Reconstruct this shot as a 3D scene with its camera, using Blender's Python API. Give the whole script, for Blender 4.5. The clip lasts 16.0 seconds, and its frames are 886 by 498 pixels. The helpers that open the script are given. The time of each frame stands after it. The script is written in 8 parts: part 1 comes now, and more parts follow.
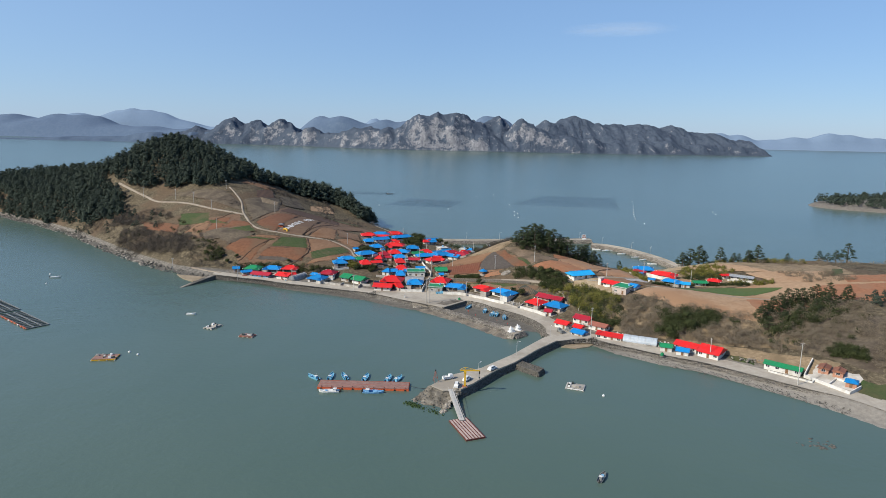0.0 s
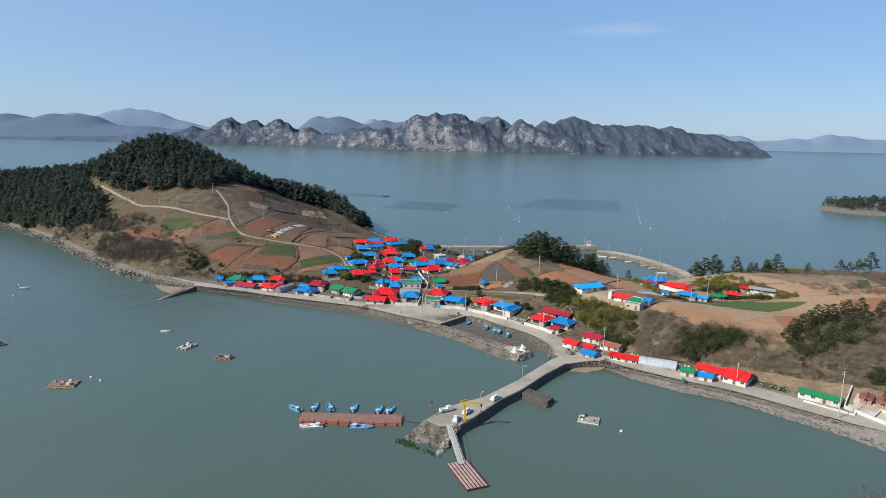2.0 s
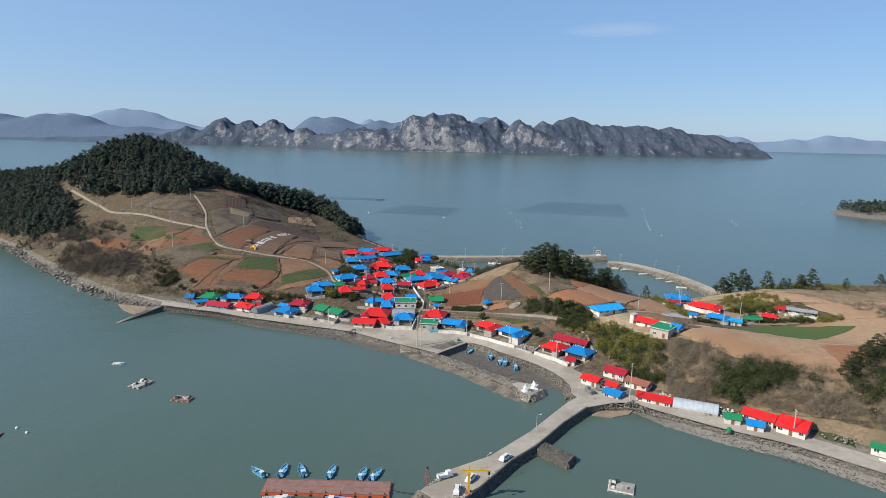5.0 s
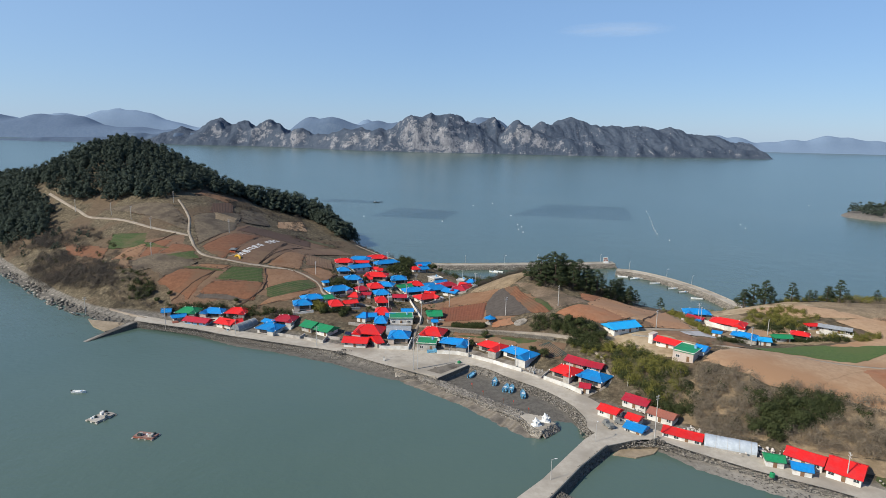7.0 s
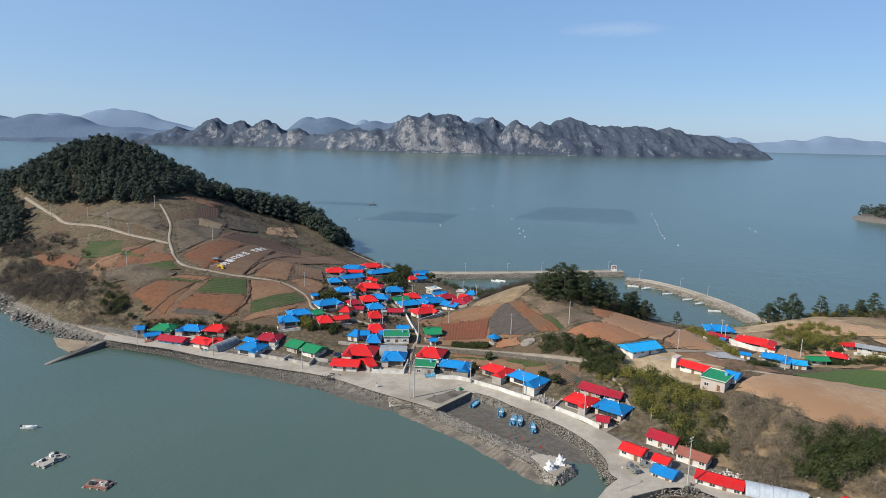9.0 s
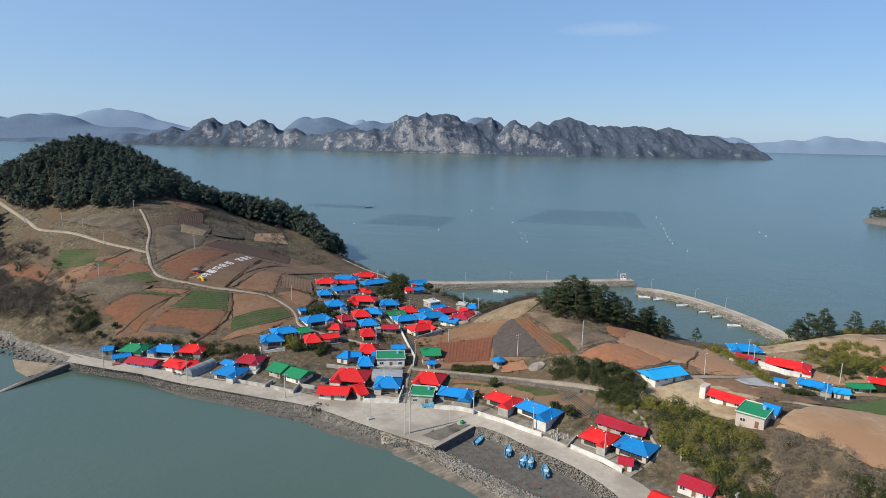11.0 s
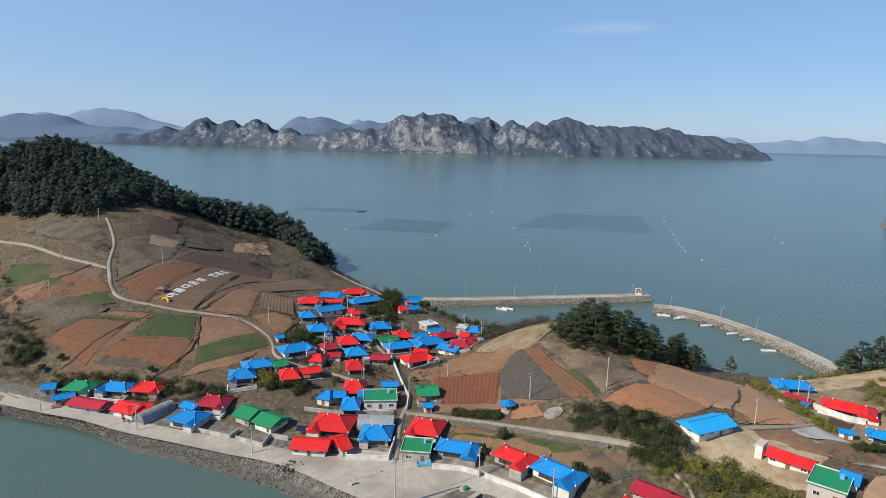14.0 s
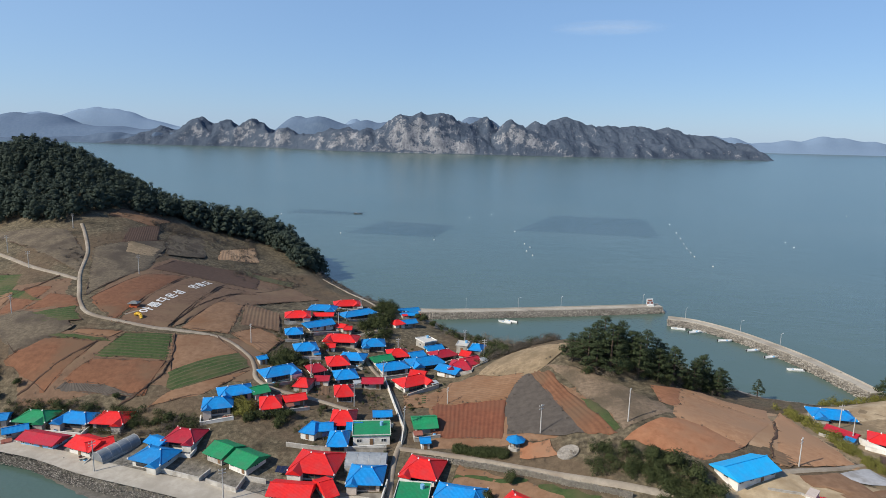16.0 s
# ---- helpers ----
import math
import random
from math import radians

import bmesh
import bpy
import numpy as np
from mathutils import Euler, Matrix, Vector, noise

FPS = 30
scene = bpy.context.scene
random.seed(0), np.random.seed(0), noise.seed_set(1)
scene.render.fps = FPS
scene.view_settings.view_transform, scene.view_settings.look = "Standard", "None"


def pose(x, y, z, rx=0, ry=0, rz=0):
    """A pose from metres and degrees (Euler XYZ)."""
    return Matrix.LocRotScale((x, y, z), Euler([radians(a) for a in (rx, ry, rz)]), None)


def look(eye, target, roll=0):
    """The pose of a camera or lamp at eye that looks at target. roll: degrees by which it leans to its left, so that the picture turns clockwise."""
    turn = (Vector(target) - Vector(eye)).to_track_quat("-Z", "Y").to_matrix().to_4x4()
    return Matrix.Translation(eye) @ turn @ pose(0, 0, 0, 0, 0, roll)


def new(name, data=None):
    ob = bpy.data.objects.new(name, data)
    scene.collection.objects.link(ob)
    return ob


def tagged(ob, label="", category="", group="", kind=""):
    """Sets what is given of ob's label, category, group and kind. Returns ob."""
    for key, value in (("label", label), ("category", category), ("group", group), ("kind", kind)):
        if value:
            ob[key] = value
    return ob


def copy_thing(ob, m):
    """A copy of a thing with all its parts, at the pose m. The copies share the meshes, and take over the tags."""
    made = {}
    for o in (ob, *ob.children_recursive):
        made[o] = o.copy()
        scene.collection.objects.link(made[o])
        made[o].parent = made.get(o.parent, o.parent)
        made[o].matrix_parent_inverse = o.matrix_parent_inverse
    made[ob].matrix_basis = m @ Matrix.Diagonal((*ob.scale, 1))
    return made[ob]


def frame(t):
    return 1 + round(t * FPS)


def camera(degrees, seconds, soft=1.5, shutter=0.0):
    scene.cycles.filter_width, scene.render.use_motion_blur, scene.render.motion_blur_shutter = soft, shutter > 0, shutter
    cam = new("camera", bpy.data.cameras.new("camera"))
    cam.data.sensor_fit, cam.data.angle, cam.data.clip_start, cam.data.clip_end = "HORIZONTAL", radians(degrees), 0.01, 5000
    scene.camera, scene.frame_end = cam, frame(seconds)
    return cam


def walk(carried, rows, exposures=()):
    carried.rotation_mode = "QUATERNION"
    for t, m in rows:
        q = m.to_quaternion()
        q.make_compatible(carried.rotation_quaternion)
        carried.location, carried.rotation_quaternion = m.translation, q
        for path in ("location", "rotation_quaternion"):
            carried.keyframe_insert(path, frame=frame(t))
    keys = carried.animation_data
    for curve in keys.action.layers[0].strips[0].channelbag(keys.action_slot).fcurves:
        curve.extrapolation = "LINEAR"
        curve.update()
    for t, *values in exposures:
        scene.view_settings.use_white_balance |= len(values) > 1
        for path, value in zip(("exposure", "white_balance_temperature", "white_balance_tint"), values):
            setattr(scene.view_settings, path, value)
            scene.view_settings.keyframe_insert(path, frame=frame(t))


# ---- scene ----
PATH = [
    (0.0, look((-0.81, -109.90, 95.41), (0.67, -11.63, 76.97), 1.23)),
    (2.0, look((-0.19, -82.59, 95.61), (1.56, 15.70, 77.25), 1.32)),
    (4.0, look((0.02, -54.95, 95.52), (2.07, 43.34, 77.23), 1.36)),
    (6.0, look((0.03, -27.32, 95.37), (2.40, 70.97, 77.14), 1.37)),
    (8.0, look((0.00, 0.01, 95.33), (2.72, 98.31, 77.15), 1.37)),
    (10.0, look((0.05, 26.80, 95.46), (3.12, 125.09, 77.30), 1.37)),
    (12.0, look((0.23, 52.82, 95.73), (3.65, 151.10, 77.58), 1.38)),
    (14.0, look((0.54, 77.90, 96.04), (4.31, 176.16, 77.87), 1.41)),
    (16.0, look((0.95, 101.91, 96.17), (5.03, 200.15, 77.97), 1.48)),
]
cam = camera(69.84, 16.0, soft=0.55)
walk(cam, PATH, [(0.0, 0.2, 6350, 10), (16.0, 0.2, 6350, 10)])

# ---- light ----
SUN_DIR = Vector((-0.886, -0.464, 0.78)).normalized()
world = bpy.data.worlds.new("world")
scene.world = world
world.use_nodes = True
wn = world.node_tree.nodes
sky = wn.new("ShaderNodeTexSky")
sky.sky_type = "NISHITA"
sky.sun_disc = False
sky.sun_elevation = math.asin(SUN_DIR.z)
sky.sun_rotation = math.atan2(SUN_DIR.x, SUN_DIR.y)
sky.air_density, sky.dust_density, sky.ozone_density = 1.0, 0.15, 1.5
wn["Background"].inputs["Strength"].default_value = 0.085
tint = wn.new("ShaderNodeMix")
tint.data_type, tint.blend_type = "RGBA", "MULTIPLY"
tint.inputs["Factor"].default_value = 1.0
tint.inputs["B"].default_value = (0.79, 0.94, 1.17, 1)
world.node_tree.links.new(sky.outputs[0], tint.inputs["A"])
veil = wn.new("ShaderNodeMix")
veil.data_type = "RGBA"
# sea haze pales the low sky and thins out overhead
dome, dome_z, haze = wn.new("ShaderNodeTexCoord"), wn.new("ShaderNodeSeparateXYZ"), wn.new("ShaderNodeMapRange")
haze.inputs["From Min"].default_value, haze.inputs["From Max"].default_value = 0.22, 0.8
haze.inputs["To Min"].default_value, haze.inputs["To Max"].default_value = 0.58, 0.1
world.node_tree.links.new(dome.outputs["Generated"], dome_z.inputs[0])
world.node_tree.links.new(dome_z.outputs["Z"], haze.inputs["Value"])
world.node_tree.links.new(haze.outputs["Result"], veil.inputs["Factor"])
glow, sunward = wn.new("ShaderNodeMix"), wn.new("ShaderNodeMapRange")
glow.data_type = "RGBA"
sunward.inputs["From Min"].default_value, sunward.inputs["From Max"].default_value = 0.0, -0.6
glow.inputs["A"].default_value, glow.inputs["B"].default_value = (2.85, 4.75, 7.75, 1), (3.75, 5.75, 8.7, 1)
world.node_tree.links.new(dome_z.outputs["X"], sunward.inputs["Value"])
world.node_tree.links.new(sunward.outputs["Result"], glow.inputs["Factor"])
world.node_tree.links.new(glow.outputs["Result"], veil.inputs["B"])
world.node_tree.links.new(tint.outputs["Result"], veil.inputs["A"])
world.node_tree.links.new(veil.outputs["Result"], wn["Background"].inputs["Color"])
sun_data = bpy.data.lights.new("sun", "SUN")
sun_data.energy, sun_data.angle, sun_data.color = 4.9, radians(0.55), (1.0, 0.90, 0.735)
sun = new("sun", sun_data)
sun.matrix_world = look(SUN_DIR * 500, (0, 0, 0))


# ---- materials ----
# base colours are scaled down evenly to deepen shade under the strong sun
SHADE_SCALE = 0.88


def surface(name, low, high, scale=1.0, rough=0.85, bump=0.2, metal=0.0, third=None, scale2=0.12, detail=6, dist=0.1, per_object=0.0, spec=0.4):
    """A noise-mottled surface in object space, with a coarse second tone and fine relief."""
    low, high = [SHADE_SCALE * c for c in low], [SHADE_SCALE * c for c in high]
    third = [SHADE_SCALE * c for c in third] if third else None
    m = bpy.data.materials.new(name)
    m.use_nodes = True
    n, l = m.node_tree.nodes, m.node_tree.links
    b = n["Principled BSDF"]
    b.inputs["Roughness"].default_value, b.inputs["Metallic"].default_value = rough, metal
    b.inputs["Specular IOR Level"].default_value = spec
    tc = n.new("ShaderNodeTexCoord")
    fine = n.new("ShaderNodeTexNoise")
    fine.inputs["Scale"].default_value, fine.inputs["Detail"].default_value = scale, detail
    fine.inputs["Roughness"].default_value = 0.65
    l.new(tc.outputs["Object"], fine.inputs["Vector"])
    ramp = n.new("ShaderNodeValToRGB")
    ramp.color_ramp.elements[0].position, ramp.color_ramp.elements[1].position = 0.32, 0.68
    ramp.color_ramp.elements[0].color, ramp.color_ramp.elements[1].color = (*low, 1), (*high, 1)
    l.new(fine.outputs["Fac"], ramp.inputs["Fac"])
    col = ramp.outputs["Color"]
    if third:
        big = n.new("ShaderNodeTexNoise")
        big.inputs["Scale"].default_value, big.inputs["Detail"].default_value = scale2, 4
        l.new(tc.outputs["Object"], big.inputs["Vector"])
        cut = n.new("ShaderNodeValToRGB")
        cut.color_ramp.elements[0].position, cut.color_ramp.elements[1].position = 0.46, 0.64
        l.new(big.outputs["Fac"], cut.inputs["Fac"])
        mix = n.new("ShaderNodeMix")
        mix.data_type = "RGBA"
        l.new(cut.outputs["Color"], mix.inputs["Factor"])
        l.new(col, mix.inputs["A"])
        mix.inputs["B"].default_value = (*third, 1)
        col = mix.outputs["Result"]
    if per_object:
        info, hsv, span = n.new("ShaderNodeObjectInfo"), n.new("ShaderNodeHueSaturation"), n.new("ShaderNodeMapRange")
        span.inputs["To Min"].default_value, span.inputs["To Max"].default_value = 1 - per_object, 1 + per_object
        l.new(info.outputs["Random"], span.inputs["Value"])
        l.new(span.outputs["Result"], hsv.inputs["Value"])
        l.new(col, hsv.inputs["Color"])
        col = hsv.outputs["Color"]
    l.new(col, b.inputs["Base Color"])
    if bump:
        bp = n.new("ShaderNodeBump")
        bp.inputs["Strength"].default_value, bp.inputs["Distance"].default_value = bump, dist
        l.new(fine.outputs["Fac"], bp.inputs["Height"])
        l.new(bp.outputs["Normal"], b.inputs["Normal"])
    return m


def leafy(name, low, high, island=0.5, patch=0.09):
    """Leaves: tone differs from leaf to leaf."""
    m = bpy.data.materials.new(name)
    m.use_nodes = True
    n, l = m.node_tree.nodes, m.node_tree.links
    b = n["Principled BSDF"]
    b.inputs["Roughness"].default_value, b.inputs["Specular IOR Level"].default_value = 0.8, 0.15
    geo, ramp, tc, big = n.new("ShaderNodeNewGeometry"), n.new("ShaderNodeValToRGB"), n.new("ShaderNodeTexCoord"), n.new("ShaderNodeTexNoise")
    ramp.color_ramp.elements[0].color, ramp.color_ramp.elements[1].color = (*low, 1), (*high, 1)
    big.inputs["Scale"].default_value = patch
    l.new(tc.outputs["Object"], big.inputs["Vector"])
    mean = n.new("ShaderNodeMath")
    mean.operation = "MULTIPLY_ADD"
    mean.inputs[1].default_value = island
    half = n.new("ShaderNodeMath")
    half.operation = "MULTIPLY"
    half.inputs[1].default_value = 1 - island
    l.new(big.outputs["Fac"], half.inputs[0])
    l.new(geo.outputs["Random Per Island"], mean.inputs[0])
    l.new(half.outputs[0], mean.inputs[2])
    l.new(mean.outputs[0], ramp.inputs["Fac"])
    l.new(ramp.outputs["Color"], b.inputs["Base Color"])
    return m


def tiled_roof(name, low, high, rough=0.55):
    """Painted tile or sheet roof: ribs run down the slope, courses across it, worn paint."""
    m = surface(name, low, high, 1.3, rough, 0.15, third=tuple(0.93 * a + 0.07 * b for a, b in zip(low, (0.3, 0.28, 0.26))), scale2=0.35, per_object=0.14)
    n, l = m.node_tree.nodes, m.node_tree.links
    tc = [x for x in n if x.type == "TEX_COORD"][0]
    old = [x for x in n if x.type == "BUMP"][0]
    ribs = []
    for axis in "XY":
        w = n.new("ShaderNodeTexWave")
        w.wave_type, w.bands_direction, w.wave_profile = "BANDS", axis, "SIN"
        w.inputs["Scale"].default_value = 1.0
        l.new(tc.outputs["Object"], w.inputs["Vector"])
        ribs.append(w)
    sep, absx, absy, more = n.new("ShaderNodeSeparateXYZ"), n.new("ShaderNodeMath"), n.new("ShaderNodeMath"), n.new("ShaderNodeMath")
    absx.operation = absy.operation = "ABSOLUTE"
    more.operation = "GREATER_THAN"
    l.new(tc.outputs["Normal"], sep.inputs[0])
    l.new(sep.outputs["X"], absx.inputs[0])
    l.new(sep.outputs["Y"], absy.inputs[0])
    l.new(absx.outputs[0], more.inputs[0])
    l.new(absy.outputs[0], more.inputs[1])
    mix = n.new("ShaderNodeMix")
    l.new(more.outputs[0], mix.inputs["Factor"])
    l.new(ribs[0].outputs["Fac"], mix.inputs["A"])
    l.new(ribs[1].outputs["Fac"], mix.inputs["B"])
    bp = n.new("ShaderNodeBump")
    bp.inputs["Strength"].default_value, bp.inputs["Distance"].default_value = 0.28, 0.06
    l.new(mix.outputs["Result"], bp.inputs["Height"])
    l.new(old.outputs["Normal"], bp.inputs["Normal"])
    l.new(bp.outputs["Normal"], n["Principled BSDF"].inputs["Normal"])
    return m


ROOF = {
    "red": tiled_roof("red_roof_paint", (0.62, 0.012, 0.014), (0.74, 0.022, 0.018)),
    "darkred": tiled_roof("crimson_roof_paint", (0.36, 0.012, 0.03), (0.48, 0.018, 0.04)),
    "blue": tiled_roof("blue_roof_paint", (0.004, 0.20, 0.54), (0.008, 0.27, 0.68)),
    "sky": tiled_roof("light_blue_roof_paint", (0.012, 0.37, 0.80), (0.022, 0.43, 0.86)),
    "green": tiled_roof("green_roof_paint", (0.010, 0.21, 0.082), (0.018, 0.28, 0.108)),
    "rust": tiled_roof("rusty_roof_sheet", (0.26, 0.09, 0.06), (0.34, 0.13, 0.09)),
    "brown": tiled_roof("brown_roof_shingle", (0.22, 0.09, 0.05), (0.30, 0.13, 0.08)),
    "white": surface("roof_slab_concrete", (0.5, 0.49, 0.46), (0.62, 0.61, 0.58), 1.5),
    "grey": tiled_roof("grey_metal_sheet", (0.30, 0.33, 0.36), (0.42, 0.45, 0.48), 0.4),
    "smoke": tiled_roof("dull_greenhouse_film", (0.17, 0.19, 0.21), (0.28, 0.30, 0.32), 0.35),
    "silver": tiled_roof("greenhouse_film", (0.42, 0.48, 0.54), (0.58, 0.64, 0.70), 0.35),
}
M_WALL = surface("white_render", (0.66, 0.65, 0.61), (0.80, 0.79, 0.75), 0.9, 0.85, 0.1, third=(0.55, 0.53, 0.48), scale2=0.45, per_object=0.10)
M_WALL_GREY = surface("grey_block_wall", (0.36, 0.34, 0.31), (0.50, 0.48, 0.44), 1.2, 0.9, 0.2, third=(0.30, 0.28, 0.25), scale2=0.4, per_object=0.15)
M_WALL_BLUE = surface("blue_wall_paint", (0.16, 0.38, 0.62), (0.22, 0.46, 0.70), 0.9, 0.8, 0.1)
M_WALL_PINK = surface("pale_brick_render", (0.50, 0.42, 0.37), (0.60, 0.52, 0.46), 1.5, 0.9, 0.2)
M_WALL_PEACH = surface("terracotta_render", (0.40, 0.20, 0.13), (0.50, 0.27, 0.18), 1.5, 0.9, 0.2)
M_WOOD = surface("brown_timber", (0.16, 0.09, 0.05), (0.26, 0.15, 0.08), 2.0, 0.75, 0.2)
M_FRAME = surface("white_frame", (0.70, 0.70, 0.68), (0.80, 0.80, 0.78), 3.0, 0.5, 0.0)
M_GLASS = surface("window_glass", (0.03, 0.04, 0.05), (0.06, 0.07, 0.08), 1.0, 0.08, 0.0, spec=0.6)
M_CONCRETE = surface("pale_concrete", (0.37, 0.335, 0.28), (0.48, 0.44, 0.375), 0.5, 0.9, 0.15, third=(0.31, 0.278, 0.23), scale2=0.07)
M_YARD = surface("worn_yard_concrete", (0.20, 0.18, 0.15), (0.31, 0.28, 0.24), 0.7, 0.9, 0.2, third=(0.15, 0.13, 0.105), scale2=0.3)
M_LANE = surface("concrete_lane", (0.25, 0.215, 0.17), (0.36, 0.315, 0.255), 0.6, 0.9, 0.15, third=(0.24, 0.195, 0.15), scale2=0.1)
M_STONE = surface("rubble_stone", (0.175, 0.16, 0.138), (0.37, 0.342, 0.30), 1.2, 0.9, 0.4, third=(0.20, 0.182, 0.156), scale2=0.3)
def stone_by_stone(m, spread):
    """Each stone of a heap takes its own tone."""
    n, l = m.node_tree.nodes, m.node_tree.links
    geo, span, hsv = n.new("ShaderNodeNewGeometry"), n.new("ShaderNodeMapRange"), n.new("ShaderNodeHueSaturation")
    span.inputs["To Min"].default_value, span.inputs["To Max"].default_value = 1 - spread, 1 + spread
    old = n["Principled BSDF"].inputs["Base Color"].links[0].from_socket
    l.new(geo.outputs["Random Per Island"], span.inputs["Value"])
    l.new(span.outputs["Result"], hsv.inputs["Value"])
    l.new(old, hsv.inputs["Color"])
    l.new(hsv.outputs["Color"], n["Principled BSDF"].inputs["Base Color"])


stone_by_stone(M_STONE, 0.45)
M_STONE_DARK = surface("wet_dark_stone", (0.06, 0.056, 0.05), (0.16, 0.15, 0.13), 1.2, 0.8, 0.4)
M_WEED = surface("green_seaweed", (0.014, 0.035, 0.008), (0.045, 0.085, 0.016), 2.0, 0.9, 0.4)
M_STEEL_RED = surface("rust_red_steel", (0.30, 0.085, 0.055), (0.42, 0.13, 0.085), 0.6, 0.7, 0.1, third=(0.26, 0.15, 0.12), scale2=0.25)
M_ORANGE = surface("orange_red_edge", (0.50, 0.09, 0.03), (0.62, 0.14, 0.05), 1.0, 0.6, 0.0)
M_DECK = surface("worn_deck", (0.22, 0.125, 0.105), (0.32, 0.20, 0.17), 0.8, 0.8, 0.1)
M_YELLOW = surface("yellow_paint", (0.62, 0.36, 0.02), (0.74, 0.46, 0.03), 1.5, 0.5, 0.05)
M_BOAT_BLUE = surface("blue_boat_paint", (0.10, 0.34, 0.52), (0.20, 0.46, 0.62), 1.2, 0.5, 0.05, per_object=0.15)
M_BOAT_WHITE = surface("white_boat_paint", (0.66, 0.68, 0.68), (0.80, 0.81, 0.80), 1.2, 0.5, 0.05)
M_BLACK = surface("black_rubber", (0.012, 0.012, 0.012), (0.03, 0.03, 0.03), 2.0, 0.7, 0.1)
M_POLE = surface("grey_pole", (0.42, 0.41, 0.39), (0.56, 0.55, 0.52), 1.0, 0.8, 0.05)
M_NET = surface("dark_net", (0.02, 0.035, 0.035), (0.05, 0.07, 0.065), 1.5, 0.9, 0.1)
M_SHELL = surface("pale_shell_heap", (0.5, 0.46, 0.42), (0.75, 0.72, 0.68), 3.0, 0.9, 0.3)
M_BARK = surface("bark", (0.07, 0.05, 0.036), (0.13, 0.095, 0.07), 2.0, 0.95, 0.3)
# needle colour carries a painted bluish haze for the distant hill wood
M_PINE = leafy("hazed_pine_needles", (0.022, 0.035, 0.031), (0.070, 0.091, 0.066), 0.22, 0.16)
M_PINE_NEAR = leafy("dark_pine_needles", (0.018, 0.029, 0.014), (0.056, 0.072, 0.032))
M_EVERGREEN = leafy("evergreen_leaves", (0.017, 0.026, 0.011), (0.066, 0.078, 0.028))
M_BAMBOO = leafy("yellow_green_leaves", (0.066, 0.072, 0.016), (0.215, 0.200, 0.050))
M_TWIG = leafy("bare_twigs", (0.100, 0.082, 0.060), (0.245, 0.205, 0.152))
M_TWIG_DARK = leafy("dark_bare_twigs", (0.042, 0.037, 0.032), (0.125, 0.108, 0.090))
M_FIELD = {
    "red": surface("red_soil", (0.142, 0.062, 0.032), (0.215, 0.100, 0.053), 0.5, 0.95, 0.5, third=(0.155, 0.090, 0.052), scale2=0.06, dist=0.2),
    "tan": surface("tan_soil", (0.345, 0.225, 0.134), (0.465, 0.318, 0.198), 0.5, 0.95, 0.4, third=(0.345, 0.205, 0.114), scale2=0.04, dist=0.2),
    "brown": surface("brown_soil", (0.125, 0.075, 0.046), (0.185, 0.115, 0.073), 0.5, 0.95, 0.5, third=(0.19, 0.125, 0.075), scale2=0.06, dist=0.2),
    "dark": surface("dark_soil", (0.075, 0.045, 0.032), (0.11, 0.065, 0.045), 0.5, 0.95, 0.5, dist=0.2),
    "ash": surface("burnt_stubble", (0.068, 0.057, 0.049), (0.108, 0.092, 0.078), 0.5, 0.95, 0.4, dist=0.2),
    "straw": surface("pale_dry_grass", (0.20, 0.146, 0.088), (0.36, 0.272, 0.170), 0.7, 0.95, 0.7, third=(0.20, 0.15, 0.09), scale2=0.12, dist=0.5),
    "shingle": surface("wet_shingle", (0.135, 0.118, 0.096), (0.215, 0.19, 0.158), 1.6, 0.85, 0.3, third=(0.10, 0.088, 0.073), scale2=0.25),
    "white": surface("pale_stone_patch", (0.20, 0.18, 0.155), (0.36, 0.33, 0.29), 1.5, 0.9, 0.5),
    "deepred": surface("deep_red_soil", (0.145, 0.046, 0.024), (0.215, 0.078, 0.040), 0.5, 0.95, 0.5, third=(0.17, 0.07, 0.038), scale2=0.08, dist=0.2),
    "clay": surface("dry_clay_soil", (0.185, 0.104, 0.058), (0.275, 0.165, 0.098), 0.5, 0.95, 0.5, third=(0.20, 0.105, 0.055), scale2=0.07, dist=0.2),
    "rust": surface("orange_red_soil", (0.27, 0.115, 0.056), (0.37, 0.175, 0.092), 0.5, 0.95, 0.4, third=(0.30, 0.165, 0.095), scale2=0.07, dist=0.2),
    "weedy": surface("weedy_furrow", (0.062, 0.066, 0.030), (0.118, 0.106, 0.054), 1.0, 0.95, 0.4, dist=0.2),
    "sand": surface("shore_sand", (0.27, 0.215, 0.148), (0.38, 0.31, 0.22), 0.8, 0.9, 0.3, third=(0.22, 0.175, 0.115), scale2=0.12),
    "grass": surface("dry_grass_plot", (0.082, 0.066, 0.045), (0.178, 0.142, 0.098), 0.7, 0.95, 0.6, third=(0.075, 0.058, 0.042), scale2=0.1, dist=0.4),
    "crop": surface("bright_green_crop", (0.055, 0.10, 0.022), (0.10, 0.15, 0.04), 1.0, 0.95, 0.4, third=(0.09, 0.12, 0.035), scale2=0.05, dist=0.3),
    "green": surface("green_crop", (0.026, 0.052, 0.012), (0.062, 0.094, 0.028), 1.0, 0.95, 0.5, third=(0.085, 0.085, 0.036), scale2=0.10, dist=0.3),
}

